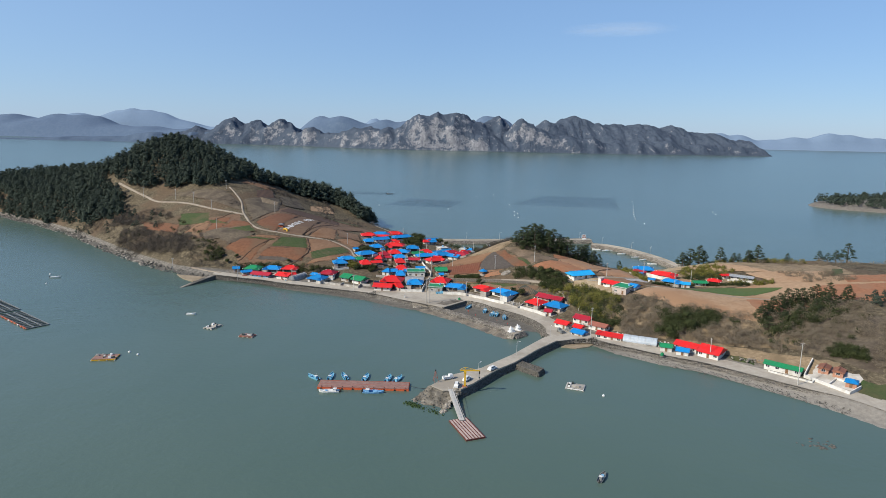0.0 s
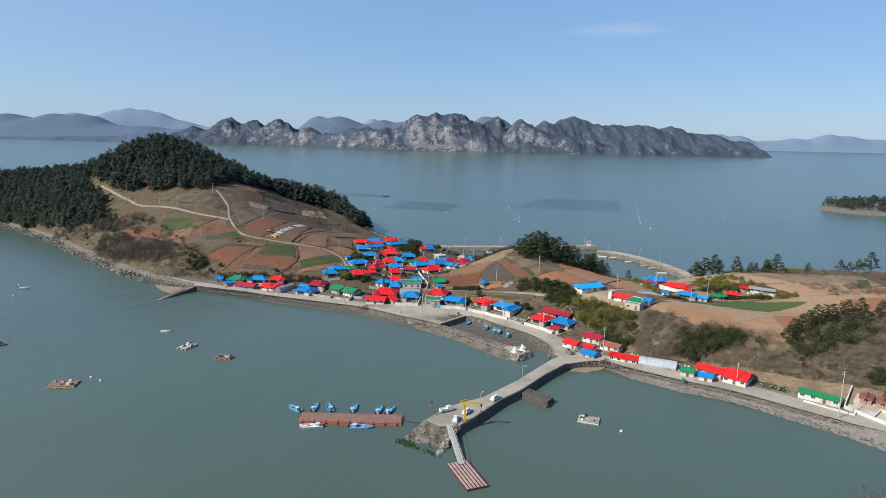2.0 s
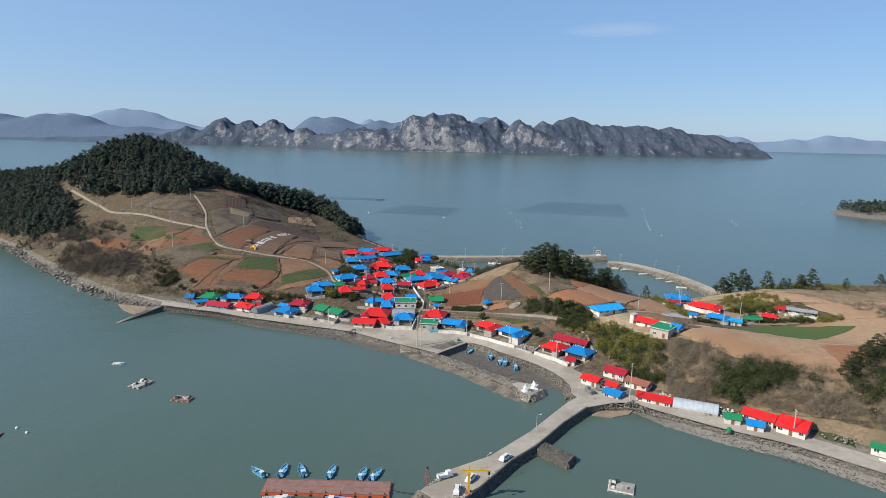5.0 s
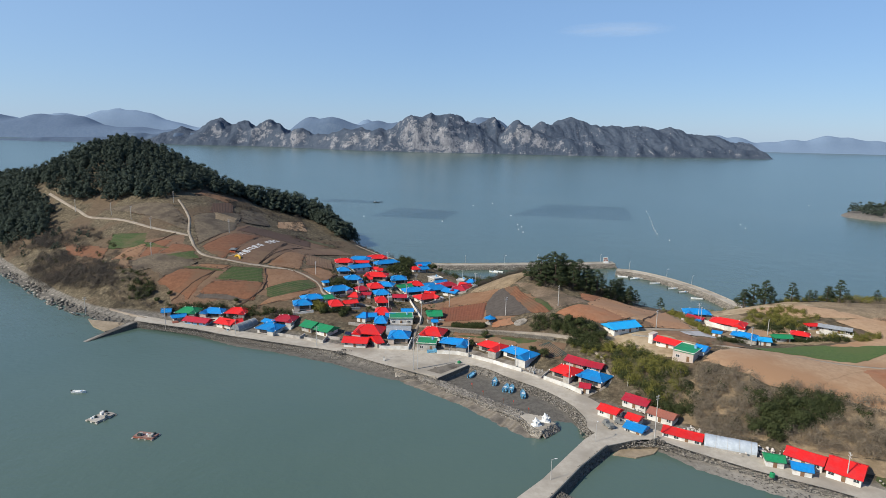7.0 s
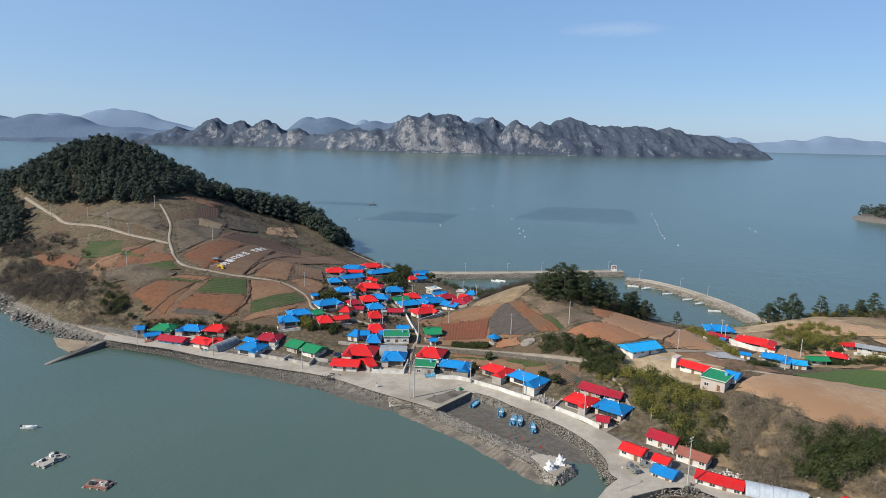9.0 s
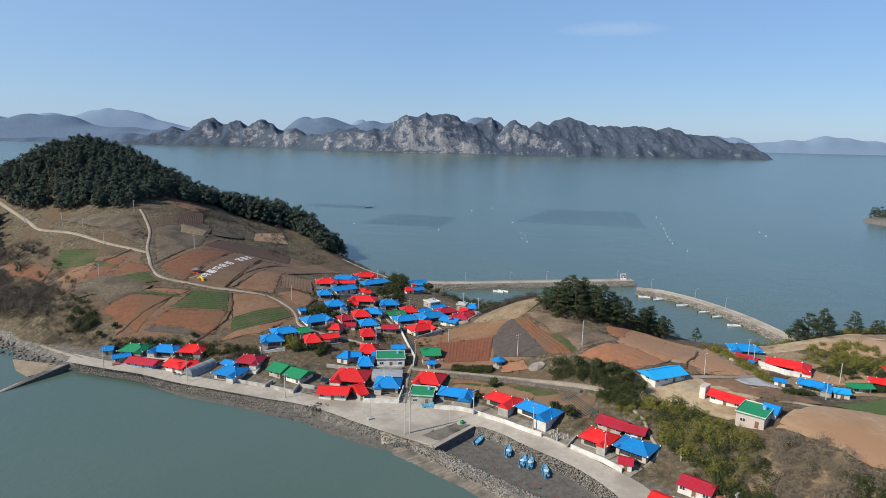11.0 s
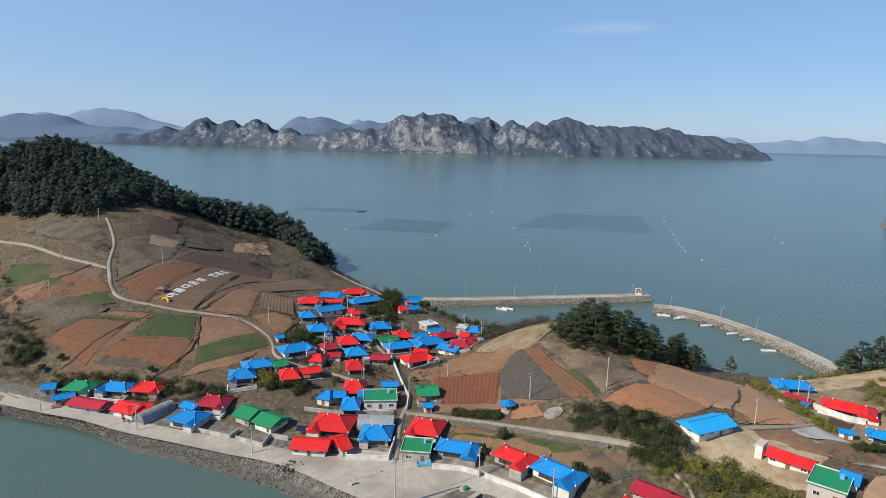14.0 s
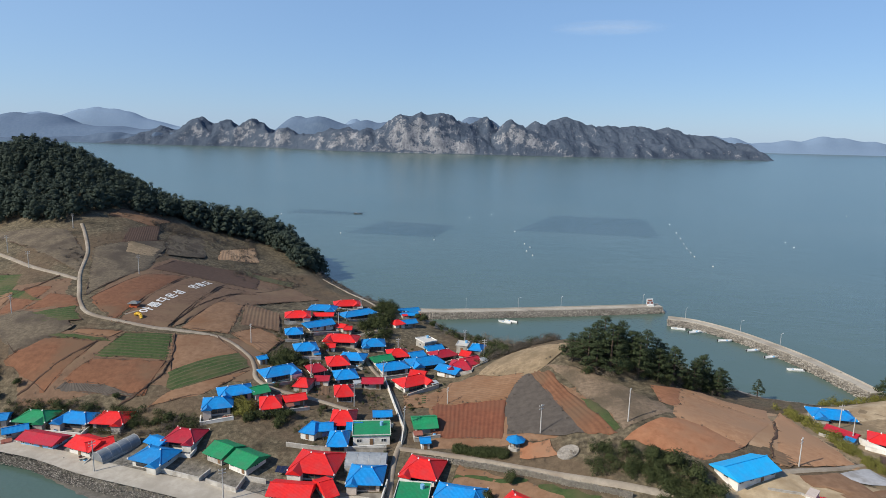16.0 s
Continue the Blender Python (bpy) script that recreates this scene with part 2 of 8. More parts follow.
M_FIELD["trodden"] = surface("trodden_pale_earth", (0.36, 0.28, 0.18), (0.50, 0.40, 0.27), 0.6, 0.95, 0.4, third=(0.30, 0.22, 0.13), scale2=0.12, dist=0.3)
M_FIELD["fallow"] = surface("fallow_weedy_ground", (0.135, 0.098, 0.066), (0.27, 0.20, 0.138), 0.9, 0.95, 0.7, third=(0.115, 0.088, 0.058), scale2=0.12, dist=0.5)
M_FIELD["saddle"] = surface("orange_tan_soil", (0.33, 0.175, 0.092), (0.45, 0.258, 0.143), 0.5, 0.95, 0.4, third=(0.36, 0.215, 0.125), scale2=0.05, dist=0.25)
M_FIELD["net"] = surface("grey_crop_net", (0.36, 0.36, 0.37), (0.50, 0.50, 0.51), 0.9, 0.8, 0.3, third=(0.30, 0.29, 0.28), scale2=0.25)
M_FIELD["paved"] = surface("whitewashed_terrace", (0.46, 0.44, 0.40), (0.60, 0.58, 0.54), 0.7, 0.9, 0.15, third=(0.40, 0.37, 0.32), scale2=0.2)
M_SEA = bpy.data.materials.new("sea_water")
M_SEA.use_nodes = True
sn, sl = M_SEA.node_tree.nodes, M_SEA.node_tree.links
sb = sn["Principled BSDF"]
sb.inputs["Roughness"].default_value, sb.inputs["IOR"].default_value = 0.235, 1.40
s_tc = sn.new("ShaderNodeTexCoord")
s_tone, s_ramp = sn.new("ShaderNodeTexNoise"), sn.new("ShaderNodeValToRGB")
s_tone.inputs["Scale"].default_value, s_tone.inputs["Detail"].default_value = 0.006, 5
s_ramp.color_ramp.elements[0].position, s_ramp.color_ramp.elements[1].position = 0.3, 0.75
s_ramp.color_ramp.elements[0].color, s_ramp.color_ramp.elements[1].color = (0.068, 0.110, 0.090, 1), (0.088, 0.130, 0.106, 1)
sl.new(s_tc.outputs["Object"], s_tone.inputs["Vector"])
sl.new(s_tone.outputs["Fac"], s_ramp.inputs["Fac"])
sl.new(s_ramp.outputs["Color"], sb.inputs["Base Color"])
s_prev = None
for s_scale, s_dist in ((0.5, 0.3), (0.06, 0.9)):
    s_wave, s_bump = sn.new("ShaderNodeTexNoise"), sn.new("ShaderNodeBump")
    s_wave.inputs["Scale"].default_value, s_wave.inputs["Detail"].default_value = s_scale, 4
    s_bump.inputs["Strength"].default_value, s_bump.inputs["Distance"].default_value = 0.34, s_dist
    sl.new(s_tc.outputs["Object"], s_wave.inputs["Vector"])
    sl.new(s_wave.outputs["Fac"], s_bump.inputs["Height"])
    if s_prev:
        sl.new(s_prev.outputs["Normal"], s_bump.inputs["Normal"])
    s_prev = s_bump
sl.new(s_prev.outputs["Normal"], sb.inputs["Normal"])


# ---- mesh helpers ----
class Shape:
    """Gathers boxes, tubes and sheets into one mesh."""

    def __init__(self):
        self.v, self.f = [], []

    def add(self, verts, faces):
        k = len(self.v)
        self.v += [tuple(p) for p in verts]
        self.f += [tuple(i + k for i in q) for q in faces]
        return self

    def box(self, x0, y0, z0, x1, y1, z1, taper=0.0):
        a, t = taper, taper
        v = [(x0, y0, z0), (x1, y0, z0), (x1, y1, z0), (x0, y1, z0), (x0 + a, y0 + t, z1), (x1 - a, y0 + t, z1), (x1 - a, y1 - t, z1), (x0 + a, y1 - t, z1)]
        return self.add(v, [(3, 2, 1, 0), (4, 5, 6, 7), (0, 1, 5, 4), (1, 2, 6, 5), (2, 3, 7, 6), (3, 0, 4, 7)])

    def tube(self, a, b, r0, r1=None, n=7):
        a, b = Vector(a), Vector(b)
        r1 = r0 if r1 is None else r1
        q = (b - a).to_track_quat("Z", "Y")
        v = []
        for c, r in ((a, r0), (b, r1)):
            v += [c + q @ Vector((r * math.cos(6.2832 * i / n), r * math.sin(6.2832 * i / n), 0)) for i in range(n)]
        f = [(i, (i + 1) % n, n + (i + 1) % n, n + i) for i in range(n)]
        return self.add(v, f + [tuple(range(n - 1, -1, -1)), tuple(range(n, 2 * n))])

    def prism(self, poly, z0, z1):
        n = len(poly)
        area = sum(poly[i][0] * poly[(i + 1) % n][1] - poly[(i + 1) % n][0] * poly[i][1] for i in range(n))
        p = list(poly) if area > 0 else list(poly)[::-1]
        lo = [(x, y, z0) for x, y in p]
        hi = [(x, y, z1) for x, y in p]
        return self.add(lo + hi, [tuple(range(n - 1, -1, -1)), tuple(range(n, 2 * n))] + [(i, (i + 1) % n, n + (i + 1) % n, n + i) for i in range(n)])

    def mesh(self, name):
        me = bpy.data.meshes.new(name)
        me.from_pydata(self.v, [], self.f)
        me.update()
        return me


def link(name, data, material=None, parent=None, m=None, smooth=False):
    me = data.mesh(name) if isinstance(data, Shape) else data
    if material and not me.materials:
        me.materials.append(material)
    if smooth:
        me.shade_smooth()
    ob = new(name, me)
    if parent:
        ob.parent = parent
    if m is not None:
        ob.matrix_basis = m
    return ob


def part(name, data, material, parent, label="", m=None, smooth=False):
    ob = link(name, data, material, parent, m, smooth)
    return tagged(ob, label) if label else ob


def thing(name, label, category, m, group="", kind=""):
    ob = new(name)
    ob.matrix_basis = m
    return tagged(ob, label, category, group, kind)


def sheet(name, V, F, material, smooth=True):
    me = bpy.data.meshes.new(name)
    V, F = np.asarray(V, np.float32), np.asarray(F, np.int32)
    me.vertices.add(len(V))
    me.vertices.foreach_set("co", V.ravel())
    k = F.shape[1]
    me.loops.add(F.size)
    me.loops.foreach_set("vertex_index", F.ravel())
    me.polygons.add(len(F))
    me.polygons.foreach_set("loop_start", np.arange(0, F.size, k, dtype=np.int32))
    me.update(calc_edges=True)
    me.validate()
    if smooth:
        me.shade_smooth()
    me.materials.append(material)
    return me


# ---- the lie of the land ----
COAST_WEST = [(-620, 640), (-441, 533), (-358, 471), (-308, 427), (-247, 364), (-197, 317), (-160, 289), (-138, 279), (-121, 275), (-106, 269), (-85, 256), (-66, 249), (-49, 241), (-38, 236), (-29, 229), (-18, 222), (-6, 217)]
COAST_HARBOUR = [(5, 210), (17, 198), (28, 186), (36, 178), (46, 186), (52, 176), (61, 168), (72, 166)]
COAST_EAST = [(80, 155), (96, 142), (111, 134), (123, 121), (136, 108), (145, 96), (156, 78), (190, 30), (260, 0), (380, -10), (460, 60), (460, 330), (380, 352), (300, 350), (240, 342), (200, 330), (172, 322), (150, 318)]
COAST_NORTH = [(134, 324), (122, 336), (100, 352), (72, 372), (40, 386), (19, 402), (9, 420), (-4, 436), (-14, 448), (-30, 464), (-50, 500), (-78, 560), (-110, 620), (-180, 690), (-300, 745), (-450, 770), (-580, 740)]
COAST = COAST_WEST + COAST_HARBOUR + COAST_EAST + COAST_NORTH
FRONT_LINE = [(-150, 284), (-106, 269), (-66, 249), (-38, 236), (-6, 217), (28, 196), (52, 180), (72, 166), (96, 142), (123, 121), (145, 96), (190, 30)]
BASIN = [(6.5, 216.5), (17.5, 229), (24, 223.4), (31, 217.5), (39.4, 210), (45, 202.6), (49.5, 194.5), (52, 188), (52, 181), (50.5, 174), (45, 171), (43.5, 180), (41, 186), (36, 188), (28.6, 195.2), (19.8, 203.4), (9.8, 212.6)]
# x, y, spread in x, spread in y, height
HILLS_WEST = [(-270, 560, 58, 62, 59.3), (-350, 600, 80, 75, 12), (-450, 650, 110, 80, 27.5), (-190, 500, 48, 48, 27.8), (-180, 430, 50, 40, 19.6), (-280, 490, 60, 50, -1.6), (-130, 380, 45, 38, 14), (-110, 440, 45, 45, 2), (-90, 345, 35, 30, 3.8), (-150, 330, 40, 30, 7), (-220, 400, 45, 35, 1.9), (-60, 310, 30, 28, 4.6), (-40, 385, 35, 35, 4.4), (-110, 560, 45, 60, 14.3)]
HILLS_VILLAGE = [(0, 340, 40, 40, -0.1), (10, 275, 30, 22, 1.9), (62, 318, 26, 24, 19.3), (40, 285, 24, 24, 1.2), (62, 262, 22, 20, 10.1), (100, 262, 30, 26, 7.5), (92, 228, 22, 20, 1.1), (112, 205, 26, 22, 8.1), (150, 270, 30, 30, -0.5)]
HILLS_EAST = [(185, 285, 32, 28, 6.4), (150, 195, 35, 30, 4), (200, 230, 50, 45, 3), (270, 290, 60, 50, 7.4), (280, 180, 80, 60, 7.6), (230, 130, 50, 45, 5.7), (370, 200, 80, 90, 5.8)]


def smooth_step(a, b, x):
    u = np.clip((x - a) / (b - a), 0, 1)
    return u * u * (3 - 2 * u)


def line_distance(points, X, Y):
    best = np.full(X.shape, 1e9)
    for (ax, ay), (bx, by) in zip(points, points[1:]):
        dx, dy = bx - ax, by - ay
        u = np.clip(((X - ax) * dx + (Y - ay) * dy) / (dx * dx + dy * dy), 0, 1)
        best = np.minimum(best, np.hypot(X - ax - u * dx, Y - ay - u * dy))
    return best


def inside_distance(poly, X, Y):
    """Metres inside (+) or outside (-) a closed outline."""
    best = line_distance(poly + poly[:1], X, Y)
    inside = np.zeros(X.shape, bool)
    for (ax, ay), (bx, by) in zip(poly, poly[1:] + poly[:1]):
        if ay != by:
            inside ^= ((ay > Y) != (by > Y)) & (X < (bx - ax) * (Y - ay) / (by - ay) + ax)
    return np.where(inside, best, -best)


def ground(X, Y):
    X, Y = np.asarray(X, float), np.asarray(Y, float)
    d = inside_distance(COAST, X, Y)
    h = np.zeros(X.shape)
    for x, y, sx, sy, a in HILLS_WEST + HILLS_VILLAGE + HILLS_EAST:
        h += a * np.exp(-0.5 * (((X - x) / sx) ** 2 + ((Y - y) / sy) ** 2))
    rise = smooth_step(3, 24, d) * smooth_step(12, 42, line_distance(FRONT_LINE, X, Y))
    shore = np.where(d < 0, np.maximum(d * 0.25, -4), 0.8 * smooth_step(0, 6, d) + 1.8 * smooth_step(5, 9, d))
    z = shore + np.maximum(h, 0) * rise
    b = inside_distance(BASIN, X, Y)
    return z + (np.minimum(z, 0.35 - 0.5 * smooth_step(200, 176, Y)) - z) * smooth_step(-2.0, 0.6, b)


def gz(x, y):
    return float(ground(np.array([x]), np.array([y]))[0])


# ---- plots and lanes ----
# four corners, soil, furrow spacing, turned, label
FIELDS_WEST = [
    ([(-136.5, 331.6), (-115.8, 329.9), (-122.3, 306.0), (-143.1, 319.3)], "red", 0, False, "bare red-earth field below the lane"),
    ([(-136.9, 334.1), (-113.8, 332.3), (-112.8, 330.3), (-136.8, 332.0)], "green", 0.9, True, "narrow strip of green crop"),
    ([(-126.0, 337.7), (-110.4, 338.0), (-113.6, 332.8), (-127.4, 334.8)], "clay", 0, False, "reddish-tan strip under the lane"),
    ([(-109.0, 337.3), (-92.7, 339.1), (-88.2, 321.8), (-112.8, 321.8)], "green", 1.9, True, "field of green crop in rows"),
    ([(-112.6, 319.9), (-88.0, 320.5), (-88.1, 300.9), (-118.0, 309.4)], "red", 0, False, "fallow reddish field above the houses"),
    ([(-116.8, 308.6), (-104.6, 307.4), (-89.7, 300.8), (-118.9, 305.9)], "ash", 1.5, False, "netted dark bed above the houses"),
    ([(-91.6, 338.9), (-76.8, 342.8), (-65.1, 330.3), (-83.9, 314.0)], "clay", 0, False, "bare tan field beside the lane"),
    ([(-79.9, 302.1), (-57.7, 317.9), (-68.3, 300.9), (-83.8, 295.7)], "clay", 0, False, "tan earth below a green plot"),
    ([(-134.6, 362.9), (-125.0, 397.6), (-111.0, 407.9), (-117.1, 344.7)], "red", 0, False, "red-brown field beside white hillside lettering"),
    ([(-115.6, 344.0), (-110.1, 407.7), (-94.6, 414.8), (-95.7, 343.8)], "brown", 0, False, "brown field under white lettering"),
    ([(-94.6, 344.8), (-93.4, 406.3), (-83.6, 411.7), (-90.6, 354.3)], "brown", 0, False, "brown fallow field below white lettering"),
    ([(-125.6, 406.1), (-124.5, 430.6), (-88.3, 458.3), (-81.0, 421.0)], "dark", 0, False, "dark freshly turned field"),
    ([(-91.1, 345.8), (-87.8, 379.1), (-77.3, 387), (-73.4, 346.5)], "clay", 1.6, False, "ploughed pale-brown field with furrows"),
    ([(-154.7, 349.5), (-137.6, 354.3), (-128.9, 344.2), (-151.7, 339.2)], "green", 1.9, True, "green crop in rows under the lane"),
    ([(-153.4, 368.6), (-141.0, 364.1), (-135.0, 354.9), (-156.3, 354.8)], "red", 0, False, "small red field by the lane"),
    ([(-234.7, 450.0), (-181.3, 437.9), (-161.1, 411.4), (-153.2, 390.4)], "grass", 0, False, "dry grass slope between two lanes"),
    ([(-159.2, 418.8), (-137.8, 460.0), (-127.7, 404.9), (-137.8, 366.0)], "grass", 0, False, "grey-brown dry grass plot by the lane"),
    ([(-159.3, 457.2), (-150.8, 478.7), (-142.6, 452.4), (-151.4, 430.8)], "dark", 1.6, False, "dark furrowed terrace under the wood"),
    ([(-175.2, 468.5), (-154.1, 472.8), (-150.9, 494.6), (-175.2, 484.7)], "clay", 0, False, "pale terrace under the wood"),
    ([(-116, 480), (-103, 505), (-94, 480), (-112, 461)], "tan", 2.0, False, "small tan terrace beside the pines"),
]
FIELDS_HILL = [
    ([(-72.6, 347.4), (-64.1, 357.4), (-52.4, 349.4), (-56.2, 333.6)], "clay", 1.6, False, "ploughed reddish field with furrows"),
    ([(-76.5, 386), (-60.7, 381), (-56, 359), (-71.6, 358.6)], "brown", 1.6, False, "dark brown field with furrows"),
    ([(-2.4, 311.2), (9.0, 310.3), (8.7, 299.6), (-2.2, 300.3)], "clay", 1.7, True, "small furrowed kitchen plot beside the lane"),
    ([(-33.7, 314.7), (-29.1, 316.2), (-28.3, 307.2), (-32.4, 307.2)], "brown", 1.2, False, "small furrowed bed between the houses"),
    ([(3.0, 310.4), (5.6, 310.2), (5.4, 300.2), (2.8, 300.4)], "green", 0, False, "narrow green bed in the kitchen plot"),
    ([(-169, 377), (-157, 376), (-158, 356), (-168, 353)], "red", 0, False, "red field beside the lane fork"),
    ([(-241, 404), (-199, 379), (-194, 362), (-225, 383)], "red", 0, False, "faded red field above the shore"),
    ([(-204, 398), (-178, 390), (-174, 370), (-198, 378)], "green", 1.9, True, "pale green sloping plot"),
    ([(-88.5, 388.4), (-67.6, 441), (-49.7, 422.5), (-79.5, 380)], "brown", 0, False, "long red-brown strip above the village"),
    ([(-97, 455), (-70, 455.5), (-67, 443.5), (-93, 446)], "weedy", 0, False, "olive grass strip above the red-brown field"),
    ([(-142, 470), (-130, 486), (-118, 455), (-131, 436)], "grass", 0, False, "grey dry grass plot under the wood", (1, 2, 1, 1)),
    ([(-152, 439), (-135, 440.6), (-132.6, 424), (-145.5, 419)], "straw", 0, False, "pale terrace beside the dark field", (0, 1, 1.5, 1)),
    ([(-176.6, 376.7), (-166.6, 373.6), (-154.4, 361.7), (-167.8, 367.2)], "green", 1.6, True, "narrow green bed above the red plots"),
    ([(-167, 349), (-156, 353.2), (-130, 340), (-142, 323)], "grass", 0, False, "stony grey grass between the red plots", (1, 1, 2, 1)),
    ([(-172, 349), (-157, 345), (-153, 334), (-160, 330)], "grass", 0, False, "dry grass plot above the scrub"),
    ([(-182, 372), (-172, 376), (-170, 354), (-186, 358)], "clay", 0, False, "pale bare slope beside the lane"),
]
FIELDS_KNOLL = [
    ([(8.2, 300.7), (14.4, 317.2), (38.2, 305.7), (30.7, 294.1)], "clay", 1.4, False, "dry brown furrowed upper half of a hillside field"),
    ([(7.7, 300.8), (30.3, 294.4), (26.3, 272.6), (6.9, 279.1)], "deepred", 1.4, False, "dark red ploughed hillside field"),
    ([(33.6, 299.3), (39.5, 304.6), (47.6, 263.5), (29.1, 274.3)], "ash", 0, False, "burnt grey patch on the hillside", (1.2, 2.5, 1.0, 1.6)),
    ([(40.1, 304.2), (45.8, 301.0), (55.9, 260.3), (47.9, 263.3)], "red", 1.8, False, "red furrowed strip on the hillside"),
    ([(51.3, 281.4), (54.4, 281.3), (57.3, 262.3), (54.5, 261.7)], "green", 0, False, "narrow green strip on the hillside"),
    ([(44.7, 307.0), (54.9, 299.9), (76.0, 270.0), (57.8, 261.1)], "fallow", 0, False, "grey-brown fallow ground below the pines", (0, 2, 0, -2)),
    ([(58.5, 257.5), (74.2, 266.2), (88.5, 255.5), (74.0, 248.1)], "rust", 0, False, "reddish bare patch on the saddle", (0.6, 0.5, 0.8, 1.0)),
    ([(74.4, 267.0), (88.6, 295.6), (110.5, 280.0), (89.0, 255.6)], "saddle", 0, False, "bare orange-tan field on the saddle", (0.5, 0, 0, 0)),
    ([(112.2, 281.0), (120.5, 292.0), (118.0, 251.5), (95.0, 248.4)], "saddle", 0, False, "bare orange-tan field beside a hedge", (0, -1, 0, 0)),
    ([(76.7, 291), (88.3, 295.5), (80.5, 276), (74.6, 277)], "rust", 0, False, "pinkish bare earth beside the pines"),
    ([(89.0, 295.8), (97.5, 299), (116, 293), (110.6, 281.2)], "saddle", 0, False, "bare tan earth falling to the harbour"),
    ([(24.5, 318.1), (38, 330), (55, 316), (41.1, 303.8)], "straw", 0, False, "pale dry grass on the knoll crown", (2, 3, 1, 2)),
    ([(30.8, 266.6), (38.5, 264.6), (39.0, 257.3), (30.0, 260.4)], "rust", 0, False, "small red plot by a blue hut"),
    ([(96.8, 255.5), (102, 251.5), (97.0, 247.4), (93.6, 249.6)], "brown", 1.5, True, "furrowed brown bed beside a blue barn"),
    ([(14, 262), (40, 244), (35, 238), (11, 252)], "clay", 0, False, "terraced earth below a stone wall"),
    ([(14, 259.5), (30, 251.5), (28, 249), (12, 256.5)], "green", 0, False, "strip of rough grass below the stone wall"),
    ([(34, 249.5), (46, 241), (44, 239), (32.5, 247)], "green", 0, False, "grassy strip under the upper lane"),
    ([(-0.4, 222), (11.7, 231), (16, 230), (4.8, 218.4)], "shingle", 0, False, "wedge of trodden stony ground by the quay"),
    ([(40, 243), (58, 236), (54, 228), (38, 236)], "brown", 0, False, "brown terrace behind the sea-front houses"),
]
FIELDS_EAST = [
    ([(105.5, 209), (125.4, 221.5), (162, 203), (127, 181)], "tan", 0, False, "large bare tan field on the plateau", (2, 0, -2, 3)),
    ([(160, 203), (200, 206), (198, 196), (156, 180)], "rust", 0, False, "reddish end of the large plateau field"),
    ([(131, 223.6), (158, 235), (193, 231), (163, 211.5)], "crop", 0, False, "broad green crop field on the plateau", (1, 0, 1.5, 1.5)),
    ([(211, 232), (256, 237), (232, 197), (200, 206)], "rust", 0, False, "bare red field on the plateau"),
    ([(242, 254), (272, 260), (259, 241), (236, 240)], "rust", 0, False, "far red field on the plateau"),
    ([(250, 277), (257, 278), (245, 259), (237, 257)], "green", 0, False, "small green plot on the plateau"),
    ([(160, 292), (188, 288), (206, 262), (170, 272)], "tan", 0, False, "pale dry rise behind the plateau houses"),
    ([(188, 262), (240, 268), (230, 242), (196, 242)], "tan", 0, False, "pale tan field on the plateau"),
    ([(79.5, 238), (92.5, 243), (96.6, 236), (88, 221)], "trodden", 0, False, "pale trodden earth yard on the plateau", (0, 0, 1.5, 2)),
    ([(125.2, 252.6), (130.6, 260.2), (135.4, 255.6), (128.6, 249.6)], "dark", 1.4, True, "dark furrowed bed below a white yard wall"),
    ([(97.8, 243.6), (110.4, 246.6), (113.5, 230.5), (98.8, 239.6)], "clay", 0, False, "brown bed beside a grey crop net"),
    ([(110.8, 247.2), (120.2, 250.4), (124.0, 240.8), (109.2, 243.2)], "net", 0, False, "pale grey net spread over a plot"),
    ([(103.5, 236), (122, 239), (127, 224), (112, 226)], "clay", 0, False, "brown plot behind the white hall"),
    ([(140, 262), (166, 254), (160, 246), (138, 252)], "tan", 0, False, "bare yard among plateau houses"),
]
